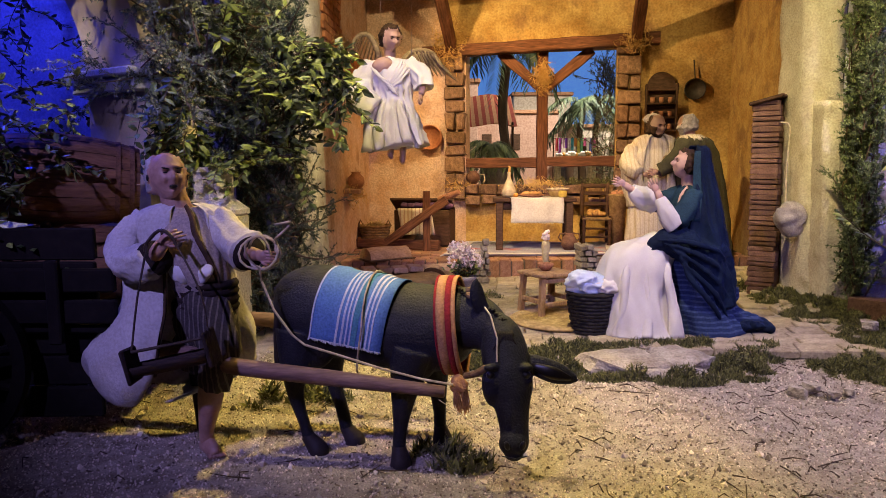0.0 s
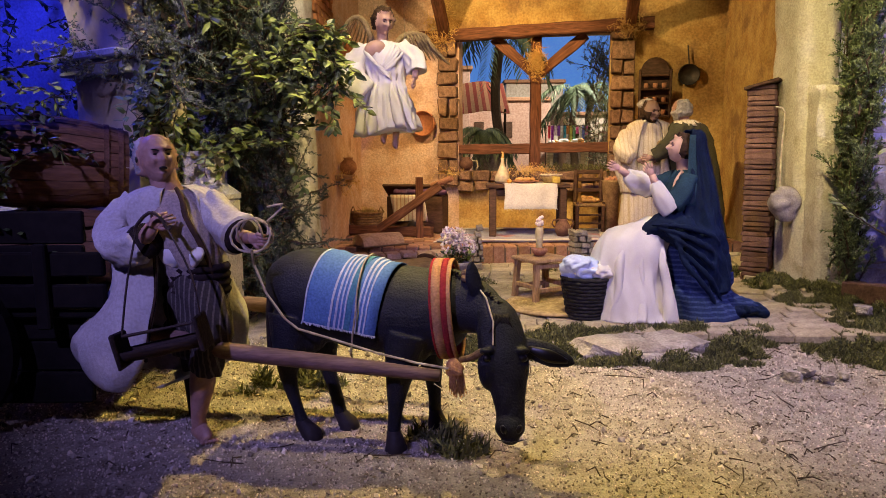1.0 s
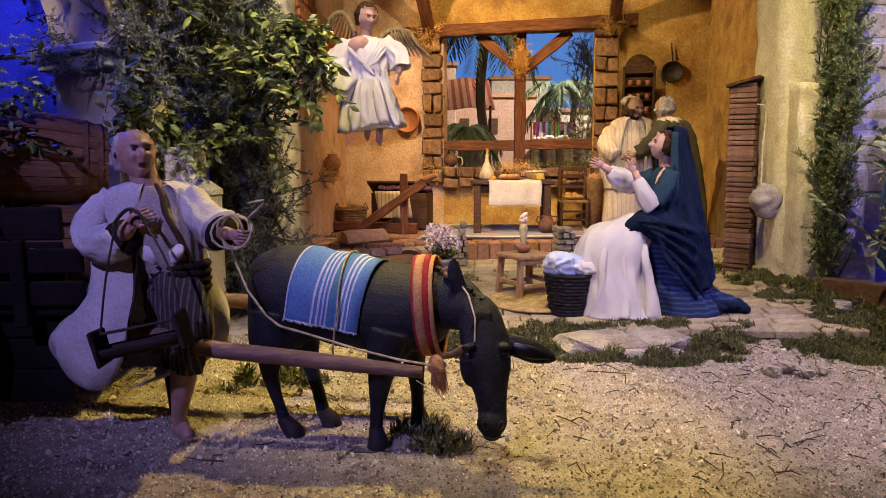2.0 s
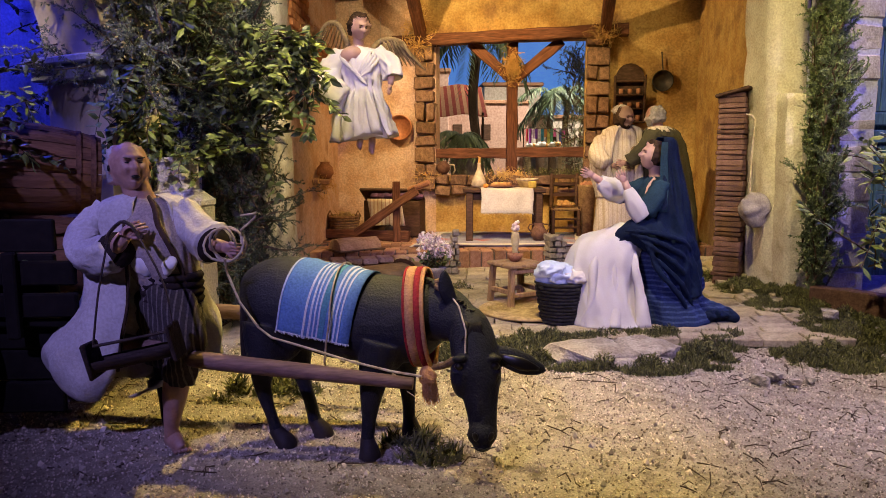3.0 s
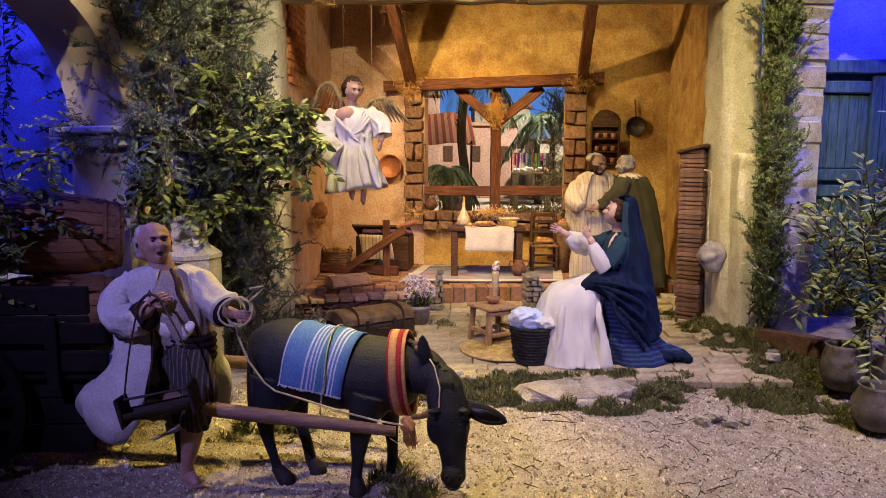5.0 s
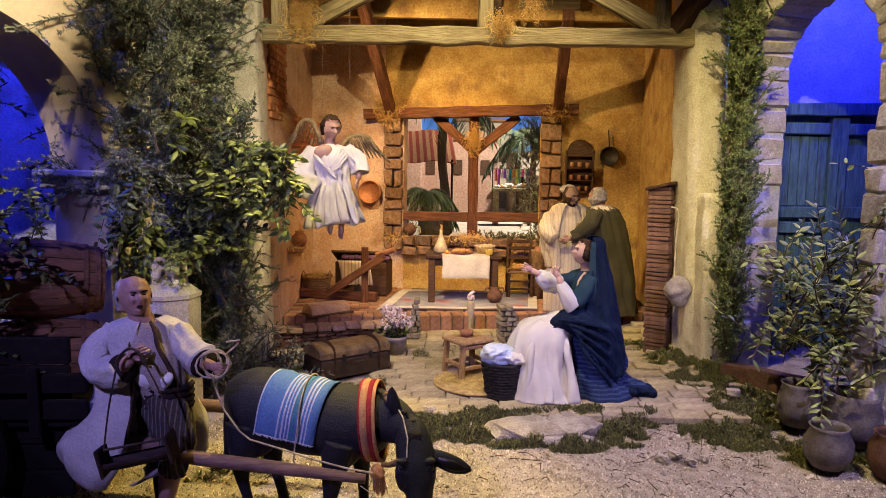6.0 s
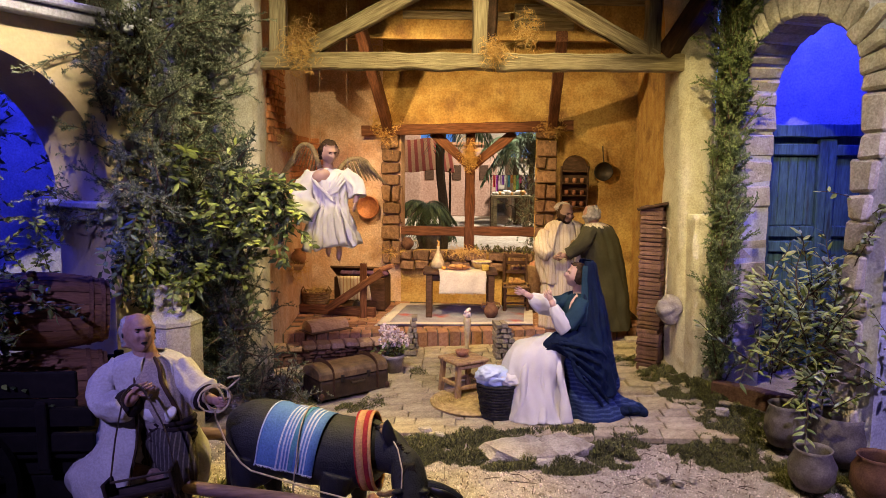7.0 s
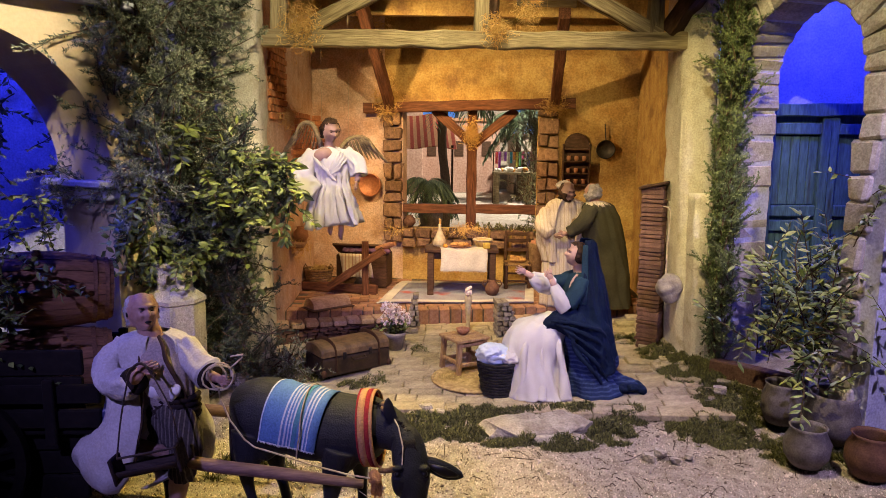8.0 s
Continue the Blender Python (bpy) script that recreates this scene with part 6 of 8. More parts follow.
def rubble(ob, a, b, z0, z1, thick, sizes, material):
    """Rough stones stacked between a and b in plan."""
    a, b = Vector((*a, 0)), Vector((*b, 0))
    d = (b - a).normalized()
    ang = math.degrees(math.atan2(d.y, d.x))
    z = z0
    while z < z1 - 0.008:
        h = min(rnd.uniform(*sizes[1]), z1 - z)
        u = 0.0
        while u < (b - a).length - 0.005:
            w = min(rnd.uniform(*sizes[0]), (b - a).length - u)
            if w > 0.012:
                place("stone", (w - 0.004, thick * rnd.uniform(0.9, 1.08), h - 0.004), Matrix.Translation(a + d * (u + w / 2) + Vector((0, 0, z + h / 2))) @ rz(ang + rnd.uniform(-4, 4)).to_4x4(), material, ob, min(0.003, h * 0.10), 0.003)
            u += w
        z += h


parapet = thing("parapet", "low dark stone wall capped with terracotta tiles", "low wall")
rubble(parapet, (-0.45, 2.69), (0.07, 2.825), 0.05, 0.128, 0.06, ((0.025, 0.05), (0.014, 0.022)), M_DBRICK)
for i in range(9):
    t = (i + 0.5) / 9
    place("cap_tile", (0.054, 0.085, 0.02), Matrix.Translation((-0.45 + 0.53 * t, 2.69 + 0.137 * t, 0.140 + rnd.uniform(-0.002, 0.002))) @ rz(14.5 + rnd.uniform(-3, 3)).to_4x4(), M_CAPTILE, parapet)
ruin = thing("stone_stub", "small rough stone stub rising to a point beside the step", "low wall", "step stubs")
for k in range(8):
    z = 0.06 + 0.0235 * k
    rubble(ruin, (0.092 + 0.0065 * k, 2.80 + 0.004 * k), (0.168, 2.80 + 0.004 * k), z, z + 0.0235, 0.10 - 0.006 * k, ((0.018, 0.034), (0.0235, 0.024)), M_STONE)
ruin = thing("stone_stub", "squared rough stone stub with a low wall beside the step", "low wall", "step stubs")
for k in range(8):
    z = 0.06 + 0.022 * k
    rubble(ruin, (0.497, 2.74), (0.588 - 0.004 * max(0, k - 4) * 3, 2.745), z, z + 0.022, 0.09, ((0.018, 0.036), (0.022, 0.0225)), M_STONE)
rubble(ruin, (0.60, 2.80), (0.95, 2.84), 0.06, 0.120, 0.06, ((0.03, 0.06), (0.018, 0.03)), M_STONE)
for k in range(7):
    place("cap_tile", (0.046, 0.09, 0.018), Matrix.Translation((0.62 + 0.05 * k, 2.805 + 0.0057 * k, 0.131)) @ rz(6 + rnd.uniform(-3, 3)).to_4x4(), M_CAPTILE, ruin)

# window quoins and sill stones
wb = bpy.data.objects["wall_back"]
for x0, x1 in ((0.0, 0.10), (0.825, 0.935)):
    z = 0.36
    while z < 1.06:
        h = rnd.uniform(0.06, 0.095)
        h = min(h, 1.09 - z)
        split = rnd.random() < 0.3
        for p, q in (((x0, (x0 + x1) / 2), ((x0 + x1) / 2, x1)) if split else ((x0, x1),)):
            place("stone", (q - p - 0.006, 0.09, h - 0.008), Matrix.Translation(bw((p + q) / 2 + rnd.uniform(-0.003, 0.003), 0.006, z + h / 2)) @ BWR.to_4x4() @ ry(rnd.uniform(-1, 1)).to_4x4(), M_QUOIN, wb, 0.005, 0.007)
        z += h
for zr, hh in ((0.335, 0.05), (0.385, 0.055)):
    x = 0.10
    while x < 0.83:
        w = min(rnd.uniform(0.06, 0.13), 0.83 - x)
        if w > 0.02:
            place("stone", (w - 0.008, 0.09, hh - 0.008), Matrix.Translation(bw(x + w / 2, 0.012, zr + hh / 2)) @ BWR.to_4x4() @ ry(rnd.uniform(-2, 2)).to_4x4(), M_QUOIN, wb, 0.006, 0.008)
        x += w

# exposed brick arch in the side wall, and bare bricks below it
wl = bpy.data.objects["wall_left"]


def side_brick(y, z, w=0.052):
    place("brick", (0.016, w, 0.027), Matrix.Translation((-0.4575 + 0.0433 * (y - 2.58), y, z)) @ rz(-2.5).to_4x4(), M_REDBRICK, wl, 0.0025)


for j in range(14):
    z = 1.02 + 0.030 * j
    mid = 2.86
    half = 0.19 if z < 1.27 else 0.19 * math.sqrt(max(0.0, 1 - ((z - 1.27) / 0.17) ** 2))
    y = mid - half + (0.02 if j % 2 else 0.04)
    while y < mid + half - 0.02:
        side_brick(y + 0.027, z)
        y += 0.057
for j in range(9):
    z = 0.80 + 0.030 * j
    y = 3.16 + (0.02 if j % 2 else 0.0) + 0.05 * noise.noise(Vector((j * 0.7, 3, 1)))
    while y < 3.68:
        side_brick(y + 0.027, z)
        y += 0.057
    x = -0.385 + (0.02 if j % 2 else 0.0)
    while x < -0.285 - 0.05 * noise.noise(Vector((j * 0.9, 1, 7))) - 0.008 * j:
        place("brick", (0.052, 0.016, 0.027), Matrix.Translation(bw(x, 0.002, z)) @ BWR.to_4x4(), M_REDBRICK, wl, 0.0025)
        x += 0.057

# ---- things in the stable ----


def table():
    ob = thing("table", "dark wooden table with square legs", "table", at=(0.395, 3.275, FLOOR))
    ob.rotation_euler = (0, 0, radians(-4))
    bm = bmesh.new()
    box(bm, (0, 0, 0.232), (0.37, 0.18, 0.018), None, 0.004)
    part("tabletop", bm, M_DWOOD, ob)
    for x in (-0.155, 0.155):
        for y in (-0.07, 0.07):
            bm = bmesh.new()
            box(bm, (x, y, 0.111), (0.032, 0.032, 0.222), None, 0.004)
            part("leg", bm, M_DWOOD, ob)
    bm = bmesh.new()
    box(bm, (0, -0.06, 0.205), (0.28, 0.014, 0.034), None, 0.003)
    part("apron", bm, M_DWOOD, ob)


table()
TT = FLOOR + 0.2425
cloth = thing("table_runner", "cream linen runner hanging over the table edge", "cloth")
bm = bmesh.new()
rows = []
for i in range(15):
    u = i / 14
    x = 0.285 + 0.23 * u
    yb = 3.275 - 0.07 * (x - 0.395)
    row = [(x, yb + 0.07, TT), (x, yb - 0.03, TT + 0.001), (x, yb - 0.088, TT + 0.001), (x, yb - 0.096, TT - 0.008)]
    for k in range(1, 6):
        row.append((x + 0.002 * math.sin(k + 7 * u), yb - 0.098 - 0.006 * math.sin(14 * u) * k / 5, TT - 0.008 - 0.020 * k))
    rows.append(row)
sheet(bm, rows, 0.002)
part("linen", finish(bm), M_WOOL, cloth, smooth=True)
bm = bmesh.new()
for i in range(50):
    x = 0.285 + 0.23 * i / 49
    y = 3.275 - 0.07 * (x - 0.395) - 0.099 - 0.006 * math.sin(14 * i / 49)
    tube(bm, [(x, y, TT - 0.107), (x + rnd.uniform(-0.001, 0.001), y, TT - 0.107 - rnd.uniform(0.005, 0.010))], [0.0009, 0.0005], 4)
part("fringe", bm, M_WOOL, cloth)


def vessel(name, at, profile, material, label, category, seg=22, group=""):
    ob = thing(name, label, category, group, at=at)
    bm = bmesh.new()
    inner = [(max(0.001, r - 0.004), z) for r, z in reversed(profile[1:])] + [(0.001, profile[0][1] + 0.005)]
    turned(bm, (0, 0, 0), [(0.001, profile[0][1])] + profile + inner, seg)
    part("body", finish(bm), material, ob, smooth=True)
    return ob


def handle(ob, pts, r, material):
    bm = bmesh.new()
    tube(bm, pts, r, 8)
    part("handle", bm, material, ob, smooth=True)


b = vessel("bottle", (0.285, 3.30, TT), [(0.030, 0.0), (0.036, 0.012), (0.032, 0.034), (0.019, 0.062), (0.009, 0.085), (0.007, 0.105), (0.010, 0.112)], M_GLASS, "pale round glass flask with a stopper", "bottle")
bm = bmesh.new()
tube(bm, [(0, 0, 0.108), (0.003, 0, 0.135), (-0.006, 0, 0.14)], [0.006, 0.005, 0.003], 8)
part("stopper", bm, M_BREAD, b)
p = vessel("platter", (0.385, 3.255, TT), [(0.035, 0.0), (0.055, 0.006), (0.062, 0.012)], M_CLAY, "clay platter with bread on the table", "plate")
for k, (x, y) in enumerate(((-0.025, 0), (0.01, 0.012), (0.03, -0.01), (0.0, -0.02))):
    bm = bmesh.new()
    blob(bm, (x, y, 0.016), (0.024, 0.014, 0.010), rz(40 * k), 0, 12, 8, 0.003, 90)
    ob = tagged(part("bread_roll", bm, M_BREAD, smooth=True), "small crusty bread roll on the platter", "bread", "rolls")
    ob.location = p.location
b = vessel("bread_basket", (0.505, 3.285, TT), [(0.032, 0.0), (0.046, 0.022), (0.050, 0.034)], M_STRAW, "pale woven basket on the table", "basket")
bm = bmesh.new()
tube(bm, [(0.05 * math.cos(a), 0.05 * math.sin(a), 0.036) for a in [2 * math.pi * k / 20 for k in range(21)]], 0.004, 6)
part("rim", bm, M_ROPE, b)
bm = bmesh.new()
box(bm, (0.515, 3.205, TT + 0.016), (0.034, 0.022, 0.030), rz(12), 0.004)
M_CHEESE = mat("yellow_cheese", (0.62, 0.46, 0.10), (0.54, 0.38, 0.07), 20, 0.6, 0.2)
tagged(part("cheese", bm, M_CHEESE), "small yellow wedge of cheese on the table", "cheese")
bm = bmesh.new()
blob(bm, (0.31, 3.235, TT + 0.010), (0.012, 0.012, 0.010), None, 0, 12, 8)
M_ORANGE = mat("orange_peel", (0.70, 0.30, 0.04), (0.6, 0.24, 0.03), 30, 0.5, 0.3)
tagged(part("orange", bm, M_ORANGE, smooth=True), "small orange fruit on the table", "fruit")

ob = thing("rug", "grey woven rug with red figures and cream border", "rug")
M_RUG = mat("woven_rug", (0.30, 0.30, 0.34), (0.24, 0.22, 0.28), 14, 0.98, 0.6, 200, stain=(0.36, 0.10, 0.09), stain_at=0.58)
bm = bmesh.new()
quad = [(-0.015, 3.035), (0.725, 3.025), (0.81, 3.47), (0.095, 3.55)]


def rug_pt(u, v, z):
    a = Vector(quad[0]).lerp(Vector(quad[1]), u)
    b2 = Vector(quad[3]).lerp(Vector(quad[2]), u)
    c = a.lerp(b2, v)
    return Vector((c.x, c.y, z + 0.0015 * math.sin(9 * u + 5 * v)))


sheet(bm, [[rug_pt(i / 16, j / 10, FLOOR + 0.009) for j in range(11)] for i in range(17)], 0.004)
part("weave", finish(bm), M_RUG, ob)
for u0, u1, v0, v1 in ((0, 1, 0, 0.09), (0, 1, 0.91, 1), (0, 0.06, 0.09, 0.91), (0.94, 1, 0.09, 0.91)):
    bm = bmesh.new()
    sheet(bm, [[rug_pt(u0 + (u1 - u0) * i / 12, v0 + (v1 - v0) * j / 6, FLOOR + 0.013) for j in range(7)] for i in range(13)], 0.003)
    part("border", finish(bm), M_WOOL, ob)
bm = bmesh.new()
for i in range(70):
    v = i / 69
    q = rug_pt(0.0, v, FLOOR + 0.008)
    tube(bm, [q, q + Vector((-rnd.uniform(0.012, 0.022), rnd.uniform(-0.003, 0.003), -0.004))], [0.0015, 0.001], 4)
part("fringe", bm, M_WOOL, ob)

ob = vessel("jug", (0.545, 3.19, FLOOR + 0.010), [(0.022, 0.0), (0.036, 0.022), (0.037, 0.042), (0.024, 0.062), (0.020, 0.070), (0.024, 0.078)], M_CLAYD, "brown clay jug with two handles on the rug", "jug")
for s in (-1, 1):
    handle(ob, [(s * 0.022, 0, 0.072), (s * 0.042, 0, 0.072), (s * 0.048, 0, 0.055), (s * 0.036, 0, 0.040)], 0.0035, M_CLAYD)


def chair(at, yaw):
    ob = thing("chair", "small dark turned wooden chair with rush seat", "chair", at=at)
    ob.rotation_euler = (0, 0, radians(yaw))
    for x in (-0.06, 0.06):
        for y, h in ((-0.055, 0.15), (0.055, 0.30)):
            bm = bmesh.new()
            turned(bm, (x, y, 0), [(0.008, 0)] + [(0.008 + 0.003 * (k % 2), h * k / 9) for k in range(1, 9)] + [(0.006, h)], 10)
            part("leg", bm, M_DWOOD, ob, smooth=True)
    bm = bmesh.new()
    box(bm, (0, 0, 0.135), (0.14, 0.125, 0.014), None, 0.004)
    part("seat", bm, M_WICKER, ob, "woven rush seat")
    for z in (0.20, 0.25, 0.285):
        bm = bmesh.new()
        stick(bm, (-0.06, 0.055, z), (0.06, 0.055, z), 0.008, 0.018, 0.002)
        part("back_slat", bm, M_DWOOD, ob)
    for z in (0.05, 0.09):
        for a, b2 in (((-0.06, -0.055, z), (0.06, -0.055, z)), ((-0.06, -0.055, z), (-0.06, 0.055, z)), ((0.06, -0.055, z), (0.06, 0.055, z))):
            bm = bmesh.new()
            tube(bm, [a, b2], 0.005, 8)
            part("stretcher", bm, M_DWOOD, ob)


chair((0.705, 3.40, FLOOR), -6)
bm = bmesh.new()
for k in range(9):
    blob(bm, (0.705 + rnd.uniform(-0.035, 0.035), 3.40 + rnd.uniform(-0.03, 0.03), FLOOR + 0.155 + 0.010 * (k > 5)), (0.018, 0.014, 0.011), rz(40 * k), 0, 10, 7, 0.003, 90)
tagged(part("bread_heap", bm, M_BREAD, smooth=True), "heap of small loaves on the chair", "bread", kind="stuff")
ob = vessel("fruit_basket", (0.80, 3.37, FLOOR + 0.0), [(0.03, 0.0), (0.036, 0.12), (0.042, 0.24), (0.046, 0.25)], M_WICKER, "tall wicker basket with fruit beside the chair", "basket")
bm = bmesh.new()
for k in range(14):
    blob(bm, (rnd.uniform(-0.028, 0.028), rnd.uniform(-0.028, 0.028), 0.245 + rnd.uniform(0, 0.014)), (0.011, 0.011, 0.010), None, 0, 8, 6)
part("fruit", bm, M_CLAY, ob, "dark red fruit heap")

# chest with a striped cloth, and the timber trestle before it
ob = thing("chest", "dark open wooden chest with a lifted lid", "chest", at=(-0.105, 3.50, FLOOR))
ob.rotation_euler = (0, 0, radians(-11))
for x0, y0, s in (((0, -0.075, 0.09), 0, (0.27, 0.012, 0.17)), ((0, 0.075, 0.09), 0, (0.27, 0.012, 0.17)), ((-0.13, 0, 0.09), 0, (0.012, 0.138, 0.17)), ((0.13, 0, 0.09), 0, (0.012, 0.138, 0.17)), ((0, 0, 0.012), 0, (0.248, 0.138, 0.012))):
    bm = bmesh.new()
    box(bm, x0, s, None, 0.003)
    part("side", bm, M_DWOOD, ob)
bm = bmesh.new()
box(bm, (-0.01, -0.01, 0.20), (0.30, 0.13, 0.012), rx(-26), 0.003)
part("lid", bm, M_DWOOD, ob)
ob = thing("striped_cloth", "cream and red striped cloth hung over the chest", "cloth")
bm = bmesh.new()
M_TICK = mat("striped_ticking", (0.60, 0.52, 0.42), (0.54, 0.45, 0.35), 12, 0.95, 0.3, 240, stripes=(0, 55.0, [(0.0, (0.62, 0.54, 0.44)), (0.7, (0.42, 0.26, 0.20))]))
sheet(bm, [[(-0.235 + 0.16 * i / 14 + 0.02 * k / 7, 3.425 - 0.028 * i / 14 - 0.012 * math.sin(i * 0.9) * k / 7 - 0.004 * k / 7, FLOOR + 0.185 - 0.125 * k / 7) for k in range(8)] for i in range(15)], 0.003)
part("cloth", finish(bm), M_TICK, ob, smooth=True)
bm = bmesh.new()
for k in range(8):
    blob(bm, (-0.20 + 0.03 * k, 3.46 - 0.006 * k, FLOOR + 0.196), (0.024, 0.03, 0.014), rz(25 * k), 0, 12, 8, 0.008, 60)
M_PLUM = mat("plum_cloth", (0.16, 0.07, 0.14), (0.09, 0.05, 0.10), 20, 0.9)
tagged(part("cloth_bundle", bm, M_PLUM, smooth=True), "crumpled plum coloured cloth lying in the chest", "cloth")
vessel("kettle", (-0.115, 3.37, FLOOR), [(0.02, 0.0), (0.04, 0.02), (0.042, 0.04), (0.03, 0.058), (0.032, 0.064)], M_IRON, "black iron pot standing before the chest", "pot")
timber("floor_timber", (-0.42, 3.375, FLOOR + 0.026), (-0.035, 3.255, FLOOR + 0.024), 0.035, 0.045, M_RED, "red-brown squared timber lying on the floor")
timber("upright_timber", (-0.092, 3.255, FLOOR), (-0.092, 3.255, FLOOR + 0.272), 0.034, 0.036, M_RED, "red-brown upright timber of the trestle", up=(0, 1, 0))
timber("slanting_timber", (-0.275, 3.262, FLOOR + 0.04), (0.0, 3.205, FLOOR + 0.235), 0.03, 0.038, M_RED, "slanting red-brown timber of the trestle")
bm = bmesh.new()
tube(bm, [(-0.035, 3.26, FLOOR + 0.235), (0.02, 3.22, FLOOR + 0.255), (0.055, 3.20, FLOOR + 0.27)], [0.012, 0.014, 0.012], 10)
tagged(part("mallet", finish(bm), M_CLAY), "reddish wooden roller leaning on the trestle", "tool")
ob = thing("hollow_log", "half-round pale log lying on the floor edge", "log")
bm = bmesh.new()
rings = []
for i in range(9):
    t = i / 8
    c = Vector((-0.338, 2.945, FLOOR - 0.002)).lerp(Vector((-0.178, 3.06, FLOOR - 0.002)), t)
    s = Vector((0.58, -0.81, 0))
    r = 0.050 + 0.002 * math.sin(5 * t)
    rings.append([bm.verts.new(c + s * math.cos(a) * r + Vector((0, 0, math.sin(a) * r * 1.05))) for a in [math.pi * k / 12 for k in range(13)]])
skin(bm, rings)
part("trunk", finish(bm), M_LOG, ob, smooth=False)
bm = bmesh.new()
box(bm, (-0.255, 2.985, FLOOR + 0.002), (0.22, 0.12, 0.006), rz(36), 0.002)
part("board", bm, M_DWOOD, ob, "thin dark board under the log")


def wicker(name, at, r0, r1, h, material, label, n=9):
    ob = thing(name, label, "basket", at=at)
    bm = bmesh.new()
    for k in range(n):
        t = k / (n - 1)
        r = r0 + (r1 - r0) * t
        tube(bm, [(r * (1 + 0.03 * math.cos(12 * a + 3.14 * k)) * math.cos(a), r * (1 + 0.03 * math.cos(12 * a + 3.14 * k)) * math.sin(a), 0.004 + (h - 0.008) * t) for a in [2 * math.pi * j / 48 for j in range(49)]], h / n * 0.58, 6)
    part("weave", bm, material, ob, smooth=True)
    bm = bmesh.new()
    turned(bm, (0, 0, 0), [(0.001, 0.0), (r0 * 0.95, 0.0), (r1 * 0.95, h * 0.9), (r1 * 0.93, h * 0.9), (r0 * 0.9, 0.006), (0.001, 0.006)], 24)
    part("lining", finish(bm), material, ob, smooth=True)
    return ob


w = wicker("wicker_basket", (-0.345, 3.42, FLOOR), 0.055, 0.070, 0.105, M_WICKER, "brown wicker basket with two handles")
for s in (-1, 1):
    handle(w, [(s * 0.066 - 0.014, 0, 0.10), (s * 0.066, 0, 0.13), (s * 0.066 + 0.014, 0, 0.10)], 0.004, M_WICKER)
bm = bmesh.new()
for k in range(90):
    a = rnd.uniform(0, 6.28)
    q = Vector((-0.345 + 0.05 * math.cos(a) * rnd.random(), 3.42 + 0.05 * math.sin(a) * rnd.random(), FLOOR + 0.100))
    tube(bm, [q, q + Vector((rnd.uniform(-0.03, 0.03), rnd.uniform(-0.03, 0.03), rnd.uniform(0.0, 0.03)))], 0.0012, 4)
tagged(part("straw_heap", bm, M_STRAW), "loose straw lying in the wicker basket", "straw", kind="stuff")

# wall things
ob = thing("copper_pan", "round copper pan hung on the wall", "pan")
bm = bmesh.new()
q = rz(-18) @ rx(90)
turned(bm, bw(-0.075, 0.03, 0.675), [(0.001, -0.012), (0.062, -0.012), (0.064, 0.018), (0.060, 0.018), (0.057, -0.006), (0.001, -0.006)], 28, 0, q)
part("bowl", finish(bm), M_COPPER, ob, smooth=True)
ob = thing("frying_pan", "black iron frying pan hung by its handle", "pan")
bm = bmesh.new()
turned(bm, bw(1.178, 0.02, 0.885), [(0.001, -0.008), (0.046, -0.008), (0.050, 0.014), (0.046, 0.014), (0.044, -0.003), (0.001, -0.003)], 26, 0, BWR @ rx(90))
part("bowl", finish(bm), M_IRON, ob, smooth=True)
bm = bmesh.new()
stick(bm, bw(1.178, 0.025, 0.93), bw(1.170, 0.02, 1.02), 0.008, 0.004, 0.001)
part("handle", bm, M_IRON, ob)


def wall_shelf():
    ob = thing("spice_shelf", "dark carved wooden shelf with three tiers of cups", "shelf")
    bm = bmesh.new()
    place("back", (0.145, 0.008, 0.22), Matrix.Translation(bw(1.03, 0.006, 0.80)) @ BWR.to_4x4(), M_DWOOD, ob)
    bm.free()
    for x in (0.962, 1.098):
        place("side", (0.010, 0.045, 0.225), Matrix.Translation(bw(x, 0.028, 0.80)) @ BWR.to_4x4(), M_DWOOD, ob)
    for z in (0.695, 0.755, 0.820, 0.885):
        place("shelf_board", (0.128, 0.042, 0.008), Matrix.Translation(bw(1.03, 0.028, z)) @ BWR.to_4x4(), M_DWOOD, ob)
    bm = bmesh.new()
    turned(bm, bw(1.03, 0.012, 0.905), [(0.001, -0.004), (0.066, -0.004), (0.066, 0.004), (0.001, 0.004)], 24, 0, BWR @ rx(90))
    part("crest", finish(bm), M_DWOOD, ob)
    for z in (0.699, 0.759, 0.824):
        for k in range(3):
            vessel("cup", bw(0.99 + 0.04 * k, 0.028, z), [(0.008, 0), (0.012, 0.012), (0.010, 0.022), (0.012, 0.026)], M_CLAY, "small dark clay cup on the shelf", "cup", 12, "cups on the shelf")


wall_shelf()
bm = bmesh.new()
box(bm, (-0.405, 3.13, 0.425), (0.07, 0.15, 0.022), None, 0.004, jitter=0.003)
tagged(part("ledge", bm, M_BRICK), "small brick ledge on the side wall", "ledge")
ob = vessel("clay_jar", (-0.393, 3.13, 0.436), [(0.02, 0.0), (0.037, 0.025), (0.034, 0.05), (0.018, 0.066), (0.022, 0.074)], M_CLAY, "reddish clay jar on the brick ledge", "jar")
ob = vessel("sill_pot", bw(0.135, -0.01, 0.437), [(0.016, 0.0), (0.036, 0.025), (0.034, 0.048), (0.02, 0.062), (0.023, 0.068)], M_CLAYD, "dark round pot standing on the window sill", "pot")
handle(ob, [(0.03, 0, 0.05), (0.055, 0, 0.048), (0.06, 0, 0.02), (0.05, 0, 0.004)], 0.004, M_ROPE)

# ---- things on the terrace ----


